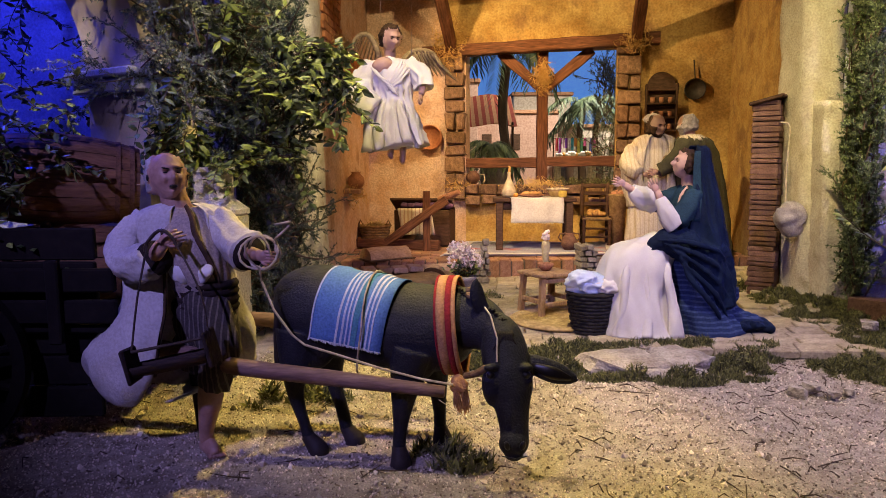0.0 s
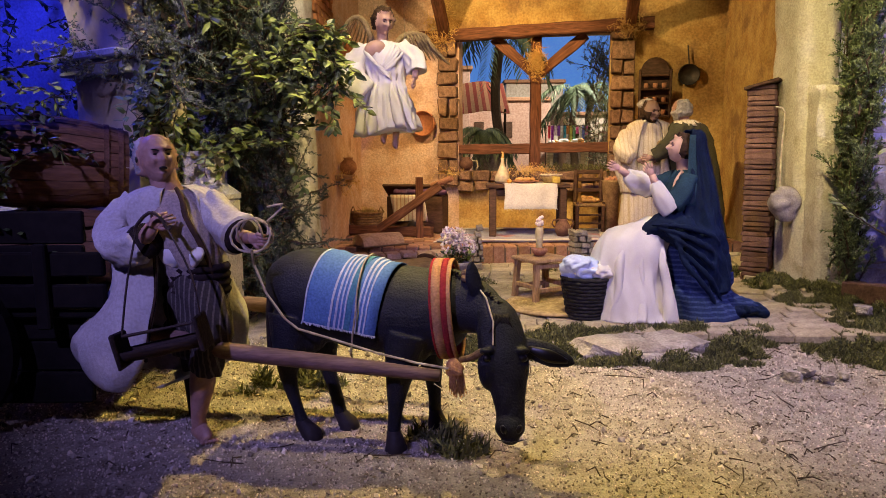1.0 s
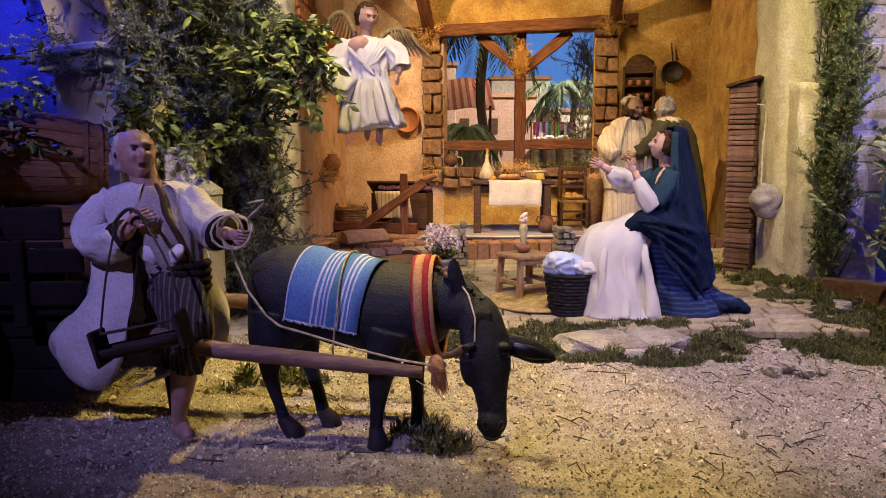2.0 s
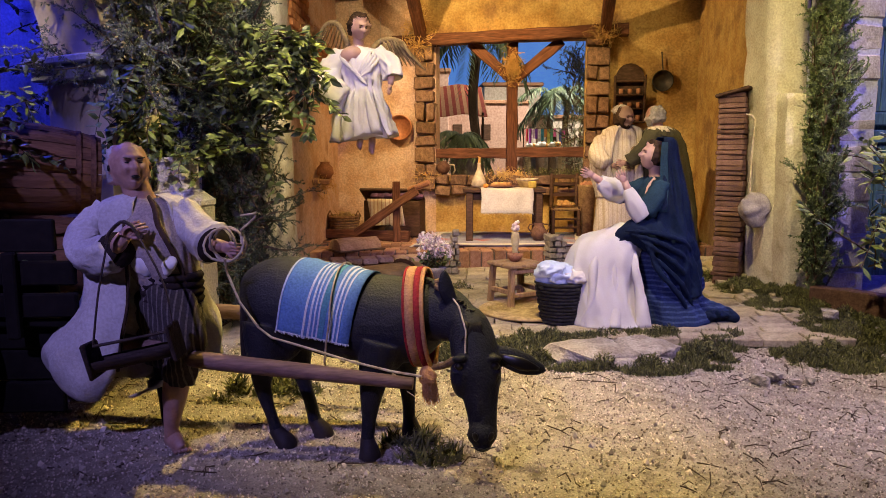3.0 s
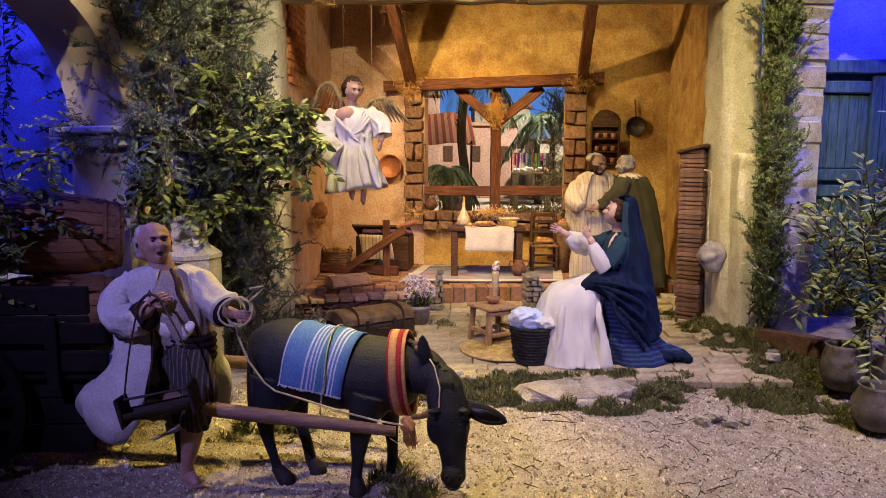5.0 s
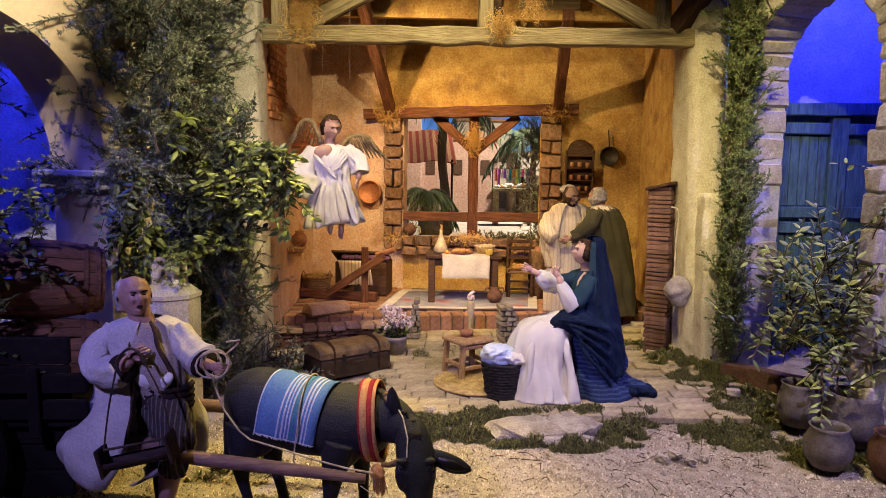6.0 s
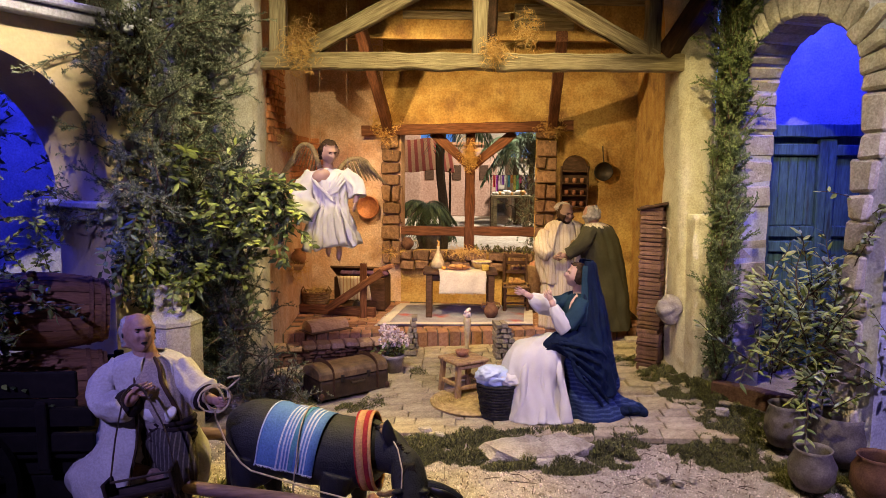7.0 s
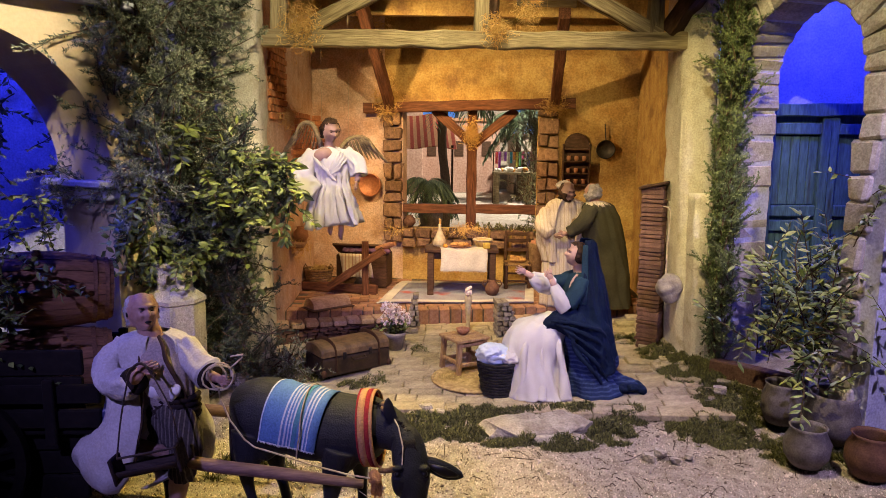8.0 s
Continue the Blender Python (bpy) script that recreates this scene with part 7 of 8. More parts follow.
def stool(at, yaw):
    ob = thing("stool", "small pale wooden stool with square legs", "stool", at=at)
    ob.rotation_euler = (0, 0, radians(yaw))
    for k in range(3):
        bm = bmesh.new()
        box(bm, (0, -0.046 + 0.046 * k, 0.128), (0.145, 0.044, 0.012), None, 0.003)
        part("seat_board", bm, M_WOOD, ob)
    for x in (-0.055, 0.055):
        for y in (-0.052, 0.052):
            bm = bmesh.new()
            stick(bm, (x * 1.12, y * 1.12, 0), (x, y, 0.122), 0.018, 0.018, 0.002, 0, (1, 0, 0))
            part("leg", bm, M_WOOD, ob)
    for a, b2, z in (((-0.06, -0.056), (0.06, -0.056), 0.035), ((-0.06, 0.056), (0.06, 0.056), 0.035), ((-0.06, -0.056), (-0.06, 0.056), 0.045), ((0.06, -0.056), (0.06, 0.056), 0.045), ((-0.055, -0.052), (0.055, -0.052), 0.110)):
        bm = bmesh.new()
        stick(bm, (*a, z), (*b2, z), 0.012, 0.014, 0.002)
        part("stretcher", bm, M_WOOD, ob)


SZ = 0.063
stool((0.322, 2.318, SZ), 28)
ob = thing("straw_mat", "round coiled straw mat under the stool", "mat", at=(0.345, 2.215, 0.057))
bm = bmesh.new()
tube(bm, [((0.006 + 0.0098 * a / 6.2832) * math.cos(a), (0.006 + 0.0098 * a / 6.2832) * math.sin(a), 0.0045) for a in [6.2832 * j / 36 for j in range(36 * 15)]], 0.0053, 6)
part("coil", bm, M_STRAW, ob, smooth=True)
vessel("bowl", (0.318, 2.325, SZ + 0.134), [(0.012, 0.0), (0.022, 0.010), (0.027, 0.024)], M_CLAY, "small reddish clay bowl on the stool", "bowl")
ob = thing("candle_jar", "small glass of dried buds behind the bowl", "vase", at=(0.385, 2.80, 0.076))
bm = bmesh.new()
turned(bm, (0, 0, 0), [(0.001, 0), (0.015, 0.0), (0.009, 0.03), (0.011, 0.08), (0.017, 0.145), (0.014, 0.165), (0.001, 0.165)], 16)
part("glass", finish(bm), M_GLASS, ob, smooth=True)
bm = bmesh.new()
for k in range(16):
    blob(bm, (rnd.uniform(-0.012, 0.012), rnd.uniform(-0.012, 0.012), 0.172 + rnd.uniform(0, 0.032)), (0.007, 0.007, 0.007), None, 0, 8, 6)
part("buds", bm, M_FLOWER, ob, "pale dried buds")

w = wicker("laundry_basket", (0.418, 2.075, 0.056), 0.052, 0.070, 0.120, M_DWICKER, "black wicker basket full of linen", 12)
def crumple(c, r, seed, amp=0.35):
    """A crumpled lump of cloth."""
    bm = bmesh.new()
    bmesh.ops.create_icosphere(bm, subdivisions=4, radius=1.0)
    for v in bm.verts:
        n = v.co.normalized()
        k = 1 + amp * crease(n * 1.5 + Vector((seed, seed * 2, 0))) + amp * 0.5 * crease(n * 3.2 + Vector((0, seed, 5)))
        v.co = Vector(c) + Vector((n.x * r[0], n.y * r[1], n.z * r[2])) * k
    return bm


ob = thing("linen_pile", "crumpled blue and white linen in the basket", "cloth")
part("blue_cloth", crumple((0.400, 2.065, 0.198), (0.058, 0.050, 0.036), 1.3), M_LINENB, ob, smooth=True)
part("blue_cloth", crumple((0.385, 2.045, 0.215), (0.040, 0.034, 0.026), 4.1), M_LINENB, ob, smooth=True)
part("white_cloth", crumple((0.455, 2.050, 0.192), (0.038, 0.042, 0.024), 7.7), M_LINEN, ob, smooth=True)


def suitcase():
    ob = thing("suitcase", "worn dark leather suitcase with straps", "suitcase", at=(-0.120, 2.36, 0.062))
    ob.rotation_euler = (0, 0, radians(33))
    ob.scale = (0.92, 1.0, 1.22)
    bm = bmesh.new()
    box(bm, (0, 0, 0.030), (0.315, 0.145, 0.060), None, 0.010, seg=2)
    part("base", bm, M_LEATHER, ob, smooth=False)
    # lid in the lighter leather that carries the top light
    bm = bmesh.new()
    rings = []
    for x in (-0.158, -0.15, 0.15, 0.158):
        k = 0.9 if abs(x) > 0.155 else 1.0
        rings.append([bm.verts.new((x, math.cos(a) * 0.0735 * k, 0.062 + math.sin(a) ** 0.6 * 0.036 * k if math.sin(a) > 0 else 0.062)) for a in [math.pi * j / 12 for j in range(13)]])
    skin(bm, rings)
    part("lid", finish(bm), M_LID, ob, "leather lid, colour lightened as if lit from above", smooth=False)
    for x in (-0.10, 0.10):
        bm = bmesh.new()
        pts = [(x, -0.0765, 0.01), (x, -0.0765, 0.062)] + [(x, -math.cos(a) * 0.0755, 0.064 + math.sin(a) ** 0.6 * 0.037) for a in [math.pi * j / 10 for j in range(1, 10)]] + [(x, 0.0765, 0.062), (x, 0.0765, 0.01)]
        for p0, p1 in zip(pts, pts[1:]):
            stick(bm, p0, p1, 0.016, 0.004, 0.001, 0, (1, 0, 0))
        part("strap", bm, M_DWOOD, ob)
    bm = bmesh.new()
    tube(bm, [(-0.03, -0.078, 0.050), (-0.03, -0.094, 0.046), (0.03, -0.094, 0.046), (0.03, -0.078, 0.050)], 0.004, 8)
    part("handle", bm, M_LEATHER, ob)
    for x in (-0.06, 0.06):
        bm = bmesh.new()
        box(bm, (x, -0.0755, 0.060), (0.016, 0.006, 0.022), None, 0.002)
        part("latch", bm, M_IRON, ob)
    for x in (-0.15, 0.15):
        for y in (-0.068, 0.068):
            bm = bmesh.new()
            blob(bm, (x, y, 0.012), (0.012, 0.012, 0.012), None, 0, 10, 8)
            part("corner", bm, M_DWOOD, ob)


suitcase()
vessel("flower_pot", (0.058, 2.565, 0.066), [(0.030, 0.0), (0.042, 0.062), (0.046, 0.066), (0.046, 0.078)], M_CLAYG, "grey clay flower pot with pale hydrangea", "pot")

# rocks
def rock(c, s, yaw, label, cat="rock"):
    """A broken stone: the hull of scattered points, cut flat on top and roughened."""
    bm = bmesh.new()
    for _ in range(34):
        n = Vector((rnd.gauss(0, 1), rnd.gauss(0, 1), rnd.gauss(0, 1))).normalized()
        bm.verts.new((n.x * s[0] * rnd.uniform(0.85, 1.12), n.y * s[1] * rnd.uniform(0.85, 1.12), max(-0.5, min(0.42, n.z)) * s[2] * 1.5))
    res = bmesh.ops.convex_hull(bm, input=bm.verts)
    loose = [v for v in bm.verts if not v.link_faces]
    bmesh.ops.delete(bm, geom=loose, context="VERTS")
    bmesh.ops.subdivide_edges(bm, edges=bm.edges[:], cuts=5, use_grid_fill=True)
    for v in bm.verts:
        v.co += v.co.normalized() * (0.34 * s[2] * noise.noise(v.co * 0.8 / s[2] + Vector(c) * 7) + 0.16 * s[2] * abs(noise.noise(v.co * 2.2 / s[2])) - 0.05 * s[2])
    ob = part("rock", finish(bm), M_ROCK, smooth=False)
    ob.matrix_world = Matrix.Translation(c) @ rz(yaw).to_4x4()
    tagged(ob, label, cat)


M_ROCK = mat("pale_limestone", (0.52, 0.46, 0.36), (0.35, 0.30, 0.23), 26, 0.95, 1.0, 150, relief=0.009, stain=(0.22, 0.19, 0.12), stain_at=0.60)
rock((0.46, 1.825, 0.032), (0.135, 0.085, 0.034), -6, "flat pale limestone slab set in the gravel")
rock((0.60, 1.845, 0.036), (0.095, 0.070, 0.036), 16, "flat limestone lying against the slab")
rock((0.55, 1.765, 0.022), (0.090, 0.045, 0.024), 8, "smaller flat limestone lying against the slab")
for c, s in (((0.16, 1.96, 0.05), 0.03), ((0.21, 1.93, 0.045), 0.022), ((0.12, 1.93, 0.04), 0.018), ((1.17, 1.98, 0.09), 0.026), ((0.80, 1.62, 0.022), 0.024), ((0.87, 1.60, 0.022), 0.016), ((0.84, 1.64, 0.026), 0.02), ((-0.50, 2.2, 0.06), 0.06), ((-0.95, 1.80, 0.03), 0.03), ((-0.70, 1.85, 0.02), 0.02), ((0.92, 1.625, 0.02), 0.014)):
    rock(c, (s, s * 0.8, s * 0.7), rnd.uniform(0, 180), "small rough stone lying on the ground")

# pots on the right
for at, prof, m_, lab in (((1.235, 1.56, 0.02), [(0.040, 0.0), (0.060, 0.03), (0.064, 0.07), (0.046, 0.105), (0.052, 0.115)], M_POT, "grey rounded clay pot on the moss"),
                         ((1.40, 1.70, 0.03), [(0.055, 0.0), (0.080, 0.04), (0.086, 0.09), (0.070, 0.135), (0.074, 0.15)], M_POT, "large grey clay pot under the laurel"),
                         ((1.29, 1.80, 0.05), [(0.045, 0.0), (0.062, 0.04), (0.060, 0.09), (0.05, 0.12), (0.055, 0.13)], M_POT, "grey clay pot in the greenery"),
                         ((1.385, 1.50, 0.015), [(0.048, 0.0), (0.068, 0.04), (0.066, 0.08), (0.050, 0.11), (0.056, 0.12)], M_CLAYD, "reddish clay pot at the end of the row")):
    vessel("clay_pot", at, prof, m_, lab, "pot", 26, "pots by the alcove")
timber("planter_box", (1.24, 2.20, 0.10), (1.48, 1.98, 0.09), 0.05, 0.07, M_DBRICK, "dark terracotta trough among the plants", 0.1, 6)

# ---- greenery ----
grow = random.Random(11)


def leaf_verts(V, F, p, d, n, L, W, fold=0.15):
    """One pointed leaf: midrib along d, four edge points."""
    s = d.cross(n)
    if s.length < 1e-5:
        return
    s.normalize()
    n = s.cross(d)
    b = len(V)
    V += [p, p + d * L * 0.35 + s * W - n * fold * W, p + d * L * 0.72 + s * W * 0.7 - n * fold * W, p + d * L - n * L * 0.12, p + d * L * 0.72 - s * W * 0.7 - n * fold * W, p + d * L * 0.35 - s * W - n * fold * W, p + d * L * 0.35 + n * fold * W, p + d * L * 0.72 + n * fold * W * 0.6]
    F += [(b, b + 1, b + 6), (b + 1, b + 2, b + 7, b + 6), (b + 2, b + 3, b + 7), (b + 3, b + 4, b + 7), (b + 4, b + 5, b + 6, b + 7), (b + 5, b, b + 6)]


def rvec(k=1.0):
    return Vector((grow.gauss(0, k), grow.gauss(0, k), grow.gauss(0, k)))


def shoot(start, way, length, droop, n=8):
    pts = [Vector(start)]
    d = Vector(way).normalized()
    for _ in range(n):
        d = (d + rvec(0.10) + Vector((0, 0, -droop))).normalized()
        pts.append(pts[-1] + d * length / n)
    return pts


def leafy(name, starts, leaf, twig, label, category, per=16, L=(0.018, 0.032), ratio=0.24, r=0.0016):
    """A plant of leafy shoots; starts: (place, way, length, droop)."""
    ob = thing(name, label, category)
    V, F = [], []
    bm = bmesh.new()
    for s, way, length, droop in starts:
        pts = shoot(s, way, length, droop)
        tube(bm, pts, [r * (1.3 - k / len(pts)) for k in range(len(pts))], 5)
        for k in range(per):
            t = (k + 0.6) / per * (len(pts) - 1)
            i = min(int(t), len(pts) - 2)
            p = pts[i].lerp(pts[i + 1], t - i)
            d = (pts[i + 1] - pts[i]).normalized()
            side = d.cross(Vector((0, 0, 1)) + rvec(0.3)).normalized() * (1 if k % 2 else -1)
            w = (d * 0.55 + side * 0.8 + rvec(0.28)).normalized()
            leaf_verts(V, F, p, w, (Vector((0, -0.35, 0.8)) + rvec(0.45)).normalized(), grow.uniform(*L), grow.uniform(*L) * ratio)
    part("stem_growth", bm, twig, ob)["kind"] = "stuff"
    c = cloud("leaves", V, F, leaf, ob)
    c["kind"] = "stuff"
    return ob


def sprays(name, starts, leaf, twig, label, category, sub=7, per=26, L=0.011, spread=0.6):
    """Cypress or juniper: shoots with side sprigs set with tiny scales."""
    ob = thing(name, label, category)
    V, F = [], []
    bm = bmesh.new()
    for s, way, length, droop in starts:
        pts = shoot(s, way, length, droop)
        tube(bm, pts, [0.0024 * (1.3 - k / len(pts)) for k in range(len(pts))], 5)
        for j in range(sub):
            t = (j + 0.5) / sub * (len(pts) - 1)
            i = min(int(t), len(pts) - 2)
            p0 = pts[i].lerp(pts[i + 1], t - i)
            d0 = (pts[i + 1] - pts[i]).normalized()
            sd = (d0 * 0.8 + rvec(spread)).normalized()
            sl = length * grow.uniform(0.22, 0.40)
            sp = shoot(p0, sd, sl, droop * 0.6, 4)
            for k in range(per):
                u = (k + 0.5) / per * 4
                i2 = min(int(u), 3)
                p = sp[i2].lerp(sp[i2 + 1], u - i2)
                d = (sp[i2 + 1] - sp[i2]).normalized()
                w = (d * 0.8 + rvec(0.5)).normalized()
                q = w.cross(rvec(1.0))
                if q.length < 1e-4:
                    continue
                q.normalize()
                ll = L * grow.uniform(0.6, 1.3)
                b = len(V)
                V += [p, p + w * ll * 0.5 + q * ll * 0.16, p + w * ll, p + w * ll * 0.5 - q * ll * 0.16]
                F.append((b, b + 1, b + 2, b + 3))
    part("branch_growth", bm, twig, ob)["kind"] = "stuff"
    c = cloud("foliage", V, F, leaf, ob)
    c["kind"] = "stuff"
    return ob


def region(n, x, y, z, way, spread, length, droop):
    out = []
    for _ in range(n):
        p = Vector((grow.uniform(*x), grow.uniform(*y), grow.uniform(*z)))
        out.append((p, Vector(way) + rvec(spread), grow.uniform(*length), droop))
    return out


# tall cypress by the stable's left front
bm = bmesh.new()
tube(bm, [(-0.66, 2.32, 0.02), (-0.65, 2.30, 0.6), (-0.67, 2.28, 1.2), (-0.66, 2.30, 1.9)], [0.022, 0.018, 0.014, 0.008], 10, 0, 1.0, 0.15, 3)
cy = sprays("cypress", region(230, (-0.90, -0.60), (2.08, 2.36), (0.70, 1.85), (0, -0.3, 0.5), 0.75, (0.15, 0.28), 0.02) + region(100, (-0.80, -0.62), (1.88, 2.06), (0.70, 1.35), (-0.1, -0.15, 0.6), 0.6, (0.12, 0.22), 0.02) + region(34, (-0.66, -0.56), (2.2, 2.3), (0.9, 1.8), (0.45, -0.2, 0.5), 0.35, (0.14, 0.22), 0.02), M_CYP, M_BARK, "tall grey-green cypress climbing the stable front", "tree", 13, 50, 0.0105)
part("trunk", bm, M_BARK, cy)
sprays("juniper", region(300, (-0.70, -0.44), (2.06, 2.28), (0.06, 0.95), (0.15, -0.3, 0.5), 0.6, (0.10, 0.19), 0.0), M_JUN, M_BARK, "dense dark juniper at the foot of the pillar", "bush", 10, 44, 0.008)
sprays("juniper", region(40, (-0.50, -0.24), (2.22, 2.48), (0.05, 0.10), (0.1, -0.2, 0.8), 0.6, (0.05, 0.11), 0.0), M_CYP, M_BARK, "low juniper sprigs beside the suitcase", "bush", 6, 22, 0.011)
leafy("ruscus", region(52, (-0.72, -0.40), (2.0, 2.14), (0.55, 0.92), (0.1, -0.5, 0.15), 0.6, (0.12, 0.24), 0.10) + region(16, (-0.46, -0.36), (1.98, 2.1), (0.78, 0.88), (0.9, -0.1, 0.25), 0.22, (0.10, 0.16), 0.10) + region(16, (-0.40, -0.28), (2.0, 2.1), (0.66, 0.86), (0.5, -0.1, -0.4), 0.35, (0.08, 0.14), 0.14) + region(14, (-0.76, -0.66), (1.9, 2.0), (0.62, 0.8), (-0.1, -0.5, -0.2), 0.4, (0.12, 0.2), 0.16), M_LEAF, M_TWIG, "glossy dark green ruscus hanging before the stable", "plant", 18, (0.026, 0.044))
leafy("plinth_plant", region(22, (-0.70, -0.60), (1.95, 2.02), (0.535, 0.55), (0, -0.3, 0.6), 0.6, (0.07, 0.13), 0.14), M_LEAF, M_TWIG, "leafy plant standing on the plaster plinth", "plant", 16, (0.020, 0.032))
leafy("ruscus", region(46, (-1.15, -0.86), (1.42, 1.58), (0.36, 0.70), (0.2, -0.3, 0.25), 0.6, (0.12, 0.22), 0.10), M_LEAF, M_TWIG, "dark ruscus hanging over the casks", "plant", 18, (0.022, 0.036))
leafy("alley_vine", region(60, (-1.40, -1.02), (2.10, 2.45), (0.35, 1.30), (0.1, -0.2, 0.3), 0.7, (0.14, 0.24), 0.08), M_LEAF, M_TWIG, "dark leafy vine growing behind the arch", "plant", 18, (0.022, 0.036))
sprays("pillar_cypress", region(390, (1.225, 1.285), (2.16, 2.30), (0.10, 1.75), (0.05, -0.2, 0.9), 0.30, (0.07, 0.13), -0.02), M_CYPG, M_BARK, "green cypress vine climbing the stable pillar", "plant", 11, 42, 0.0095, 0.4)
leafy("laurel_bush", region(150, (1.24, 1.66), (1.66, 2.00), (0.18, 0.52), (0.0, -0.15, 0.7), 0.65, (0.14, 0.28), 0.03), M_LAUREL, M_TWIG, "olive-green laurel bush with long narrow leaves", "bush", 15, (0.028, 0.046), 0.17, 0.0022)
leafy("wall_vine", region(16, (1.40, 1.50), (1.55, 1.70), (0.35, 0.80), (0.0, -0.3, 0.4), 0.6, (0.10, 0.2), 0.08), M_LAUREL, M_TWIG, "sparse vine with small leaves on the stone jamb", "plant", 9, (0.02, 0.032))
fl = leafy("hydrangea", region(16, (0.03, 0.09), (2.54, 2.59), (0.145, 0.155), (0, -0.2, 0.6), 0.6, (0.04, 0.07), 0.05), M_LEAF, M_TWIG, "pale pink hydrangea in the flower pot", "flower", 8, (0.016, 0.026), 0.3)
V, F = [], []
for cx, cy_, cz, r in ((0.035, 2.55, 0.205, 0.030), (0.075, 2.555, 0.212, 0.032), (0.055, 2.535, 0.235, 0.030), (0.095, 2.58, 0.195, 0.024), (0.03, 2.58, 0.235, 0.026)):
    for _ in range(110):
        d = rvec().normalized()
        p = Vector((cx, cy_, cz)) + d * r * grow.uniform(0.8, 1.05)
        leaf_verts(V, F, p, (d + rvec(0.6)).normalized(), d, 0.011, 0.0045)
c = cloud("blossoms", V, F, M_FLOWER, fl, "pale pink flower heads")
c["kind"] = "stuff"


def moss(name, patches, label, h=(0.005, 0.013), dens=14000, cut=0.0):
    V, F = [], []
    for cx, cy_, ax, ay in patches:
        for _ in range(int(dens * ax * ay * 40)):
            a, q = grow.uniform(0, 6.283), math.sqrt(grow.random())
            x, y = cx + ax * q * math.cos(a), cy_ + ay * q * math.sin(a)
            if noise.noise(Vector((x * 22, y * 22, 4))) + 0.35 * (1 - q) < cut:
                continue
            hump = 0.046 * (1 - q * q) * (0.6 + noise.noise(Vector((x * 18, y * 18, 0))))
            p = Vector((x, y, max(ground_z(x, y), 0) + max(0.0, hump) * grow.random()))
            w = (Vector((0, 0, 0.7)) + rvec(0.6)).normalized()
            s = w.cross(rvec())
            if s.length < 1e-4:
                continue
            s.normalize()
            L = grow.uniform(*h)
            b = len(V)
            V += [p - s * L * 0.13, p + s * L * 0.13, p + w * L]
            F.append((b, b + 1, b + 2))
    ob = cloud(name, V, F, M_MOSS)
    tagged(ob, label, "moss", kind="stuff")


moss("moss_rim", [(0.18, 1.87, 0.16, 0.07), (0.40, 1.92, 0.14, 0.04), (0.66, 1.93, 0.16, 0.05), (0.74, 1.80, 0.08, 0.09), (0.58, 1.72, 0.10, 0.035), (0.28, 1.80, 0.07, 0.04), (0.30, 1.905, 0.11, 0.05), (0.52, 1.92, 0.15, 0.03), (0.82, 1.90, 0.12, 0.06), (0.42, 1.745, 0.10, 0.03), (0.10, 1.81, 0.09, 0.05)], "dark green moss round the limestone slab", (0.007, 0.018), 24000, -0.12)
moss("moss_bank", [(1.08, 1.80, 0.16, 0.12), (1.22, 1.95, 0.15, 0.16), (1.20, 2.25, 0.14, 0.14), (1.12, 2.45, 0.12, 0.07), (1.30, 1.65, 0.16, 0.10), (1.04, 2.62, 0.10, 0.06)], "thick green moss bank by the alcove", (0.006, 0.016), 24000, -0.02)
moss("moss_terrace", [(0.16, 2.55, 0.06, 0.05), (0.42, 2.75, 0.05, 0.05), (-0.30, 2.32, 0.14, 0.10), (-0.05, 2.20, 0.10, 0.05), (0.95, 2.82, 0.12, 0.05), (0.02, 2.28, 0.05, 0.03)], "moss tufts on the terrace")
moss("dry_grass", [(-0.02, 1.33, 0.05, 0.045), (0.02, 1.27, 0.06, 0.04), (-0.30, 1.62, 0.08, 0.05), (-0.40, 1.60, 0.06, 0.05)], "dry grass tufts under the donkey", (0.012, 0.030), 5200)

sill = sprays("sill_moss", [(bw(0.50 + 0.30 * grow.random(), grow.uniform(-0.05, 0.02), 0.435), Vector((0, -0.4, 0.7)) + rvec(0.5), 0.035, 0.0) for _ in range(60)], M_MOSS, M_BARK, "strip of green moss on the window sill", "moss", 5, 16, 0.008)

# hay tufts at the timber joints


def hay(c, r, n, label="tuft of dry hay on the timber", down=0.4):
    bm = bmesh.new()
    for _ in range(n * 2):
        p = Vector(c) + Vector((grow.gauss(0, r[0]), grow.gauss(0, r[1]), grow.gauss(0, r[2])))
        d = (rvec(0.7) + Vector((0, -0.2, -down))).normalized()
        L = grow.uniform(0.02, 0.05)
        tube(bm, [p, p + d * L * 0.35 + rvec(0.008), p + d * L * 0.6 + rvec(0.010), p + d * L * 0.8 + rvec(0.012)], [0.0010, 0.0010, 0.0009, 0.0005], 3)
    tagged(part("hay_tuft", bm, M_HAY), label, "hay", "hay tufts", kind="stuff")


hay(bw(0.03, 0.06, 1.13), (0.035, 0.02, 0.045), 260)
hay(bw(0.90, 0.06, 1.12), (0.03, 0.02, 0.025), 160)
hay(bw(0.48, 0.03, 0.97), (0.018, 0.012, 0.035), 160)
hay(bw(0.47, 0.05, 0.44), (0.05, 0.02, 0.010), 120)
hay(FB(-0.29, 1.345, 0.03), (0.030, 0.02, 0.040), 240)
hay(FB(0.44, 1.335, 0.03), (0.022, 0.02, 0.022), 150)
hay(FB(0.56, 1.42, 0.0), (0.025, 0.02, 0.035), 90)
hay((-0.06, 3.3, 1.48), (0.05, 0.05, 0.05), 90)
hay((-0.43, 3.02, 1.02), (0.01, 0.07, 0.02), 160)
hay((-0.40, 3.13, 0.42), (0.02, 0.05, 0.02), 60)
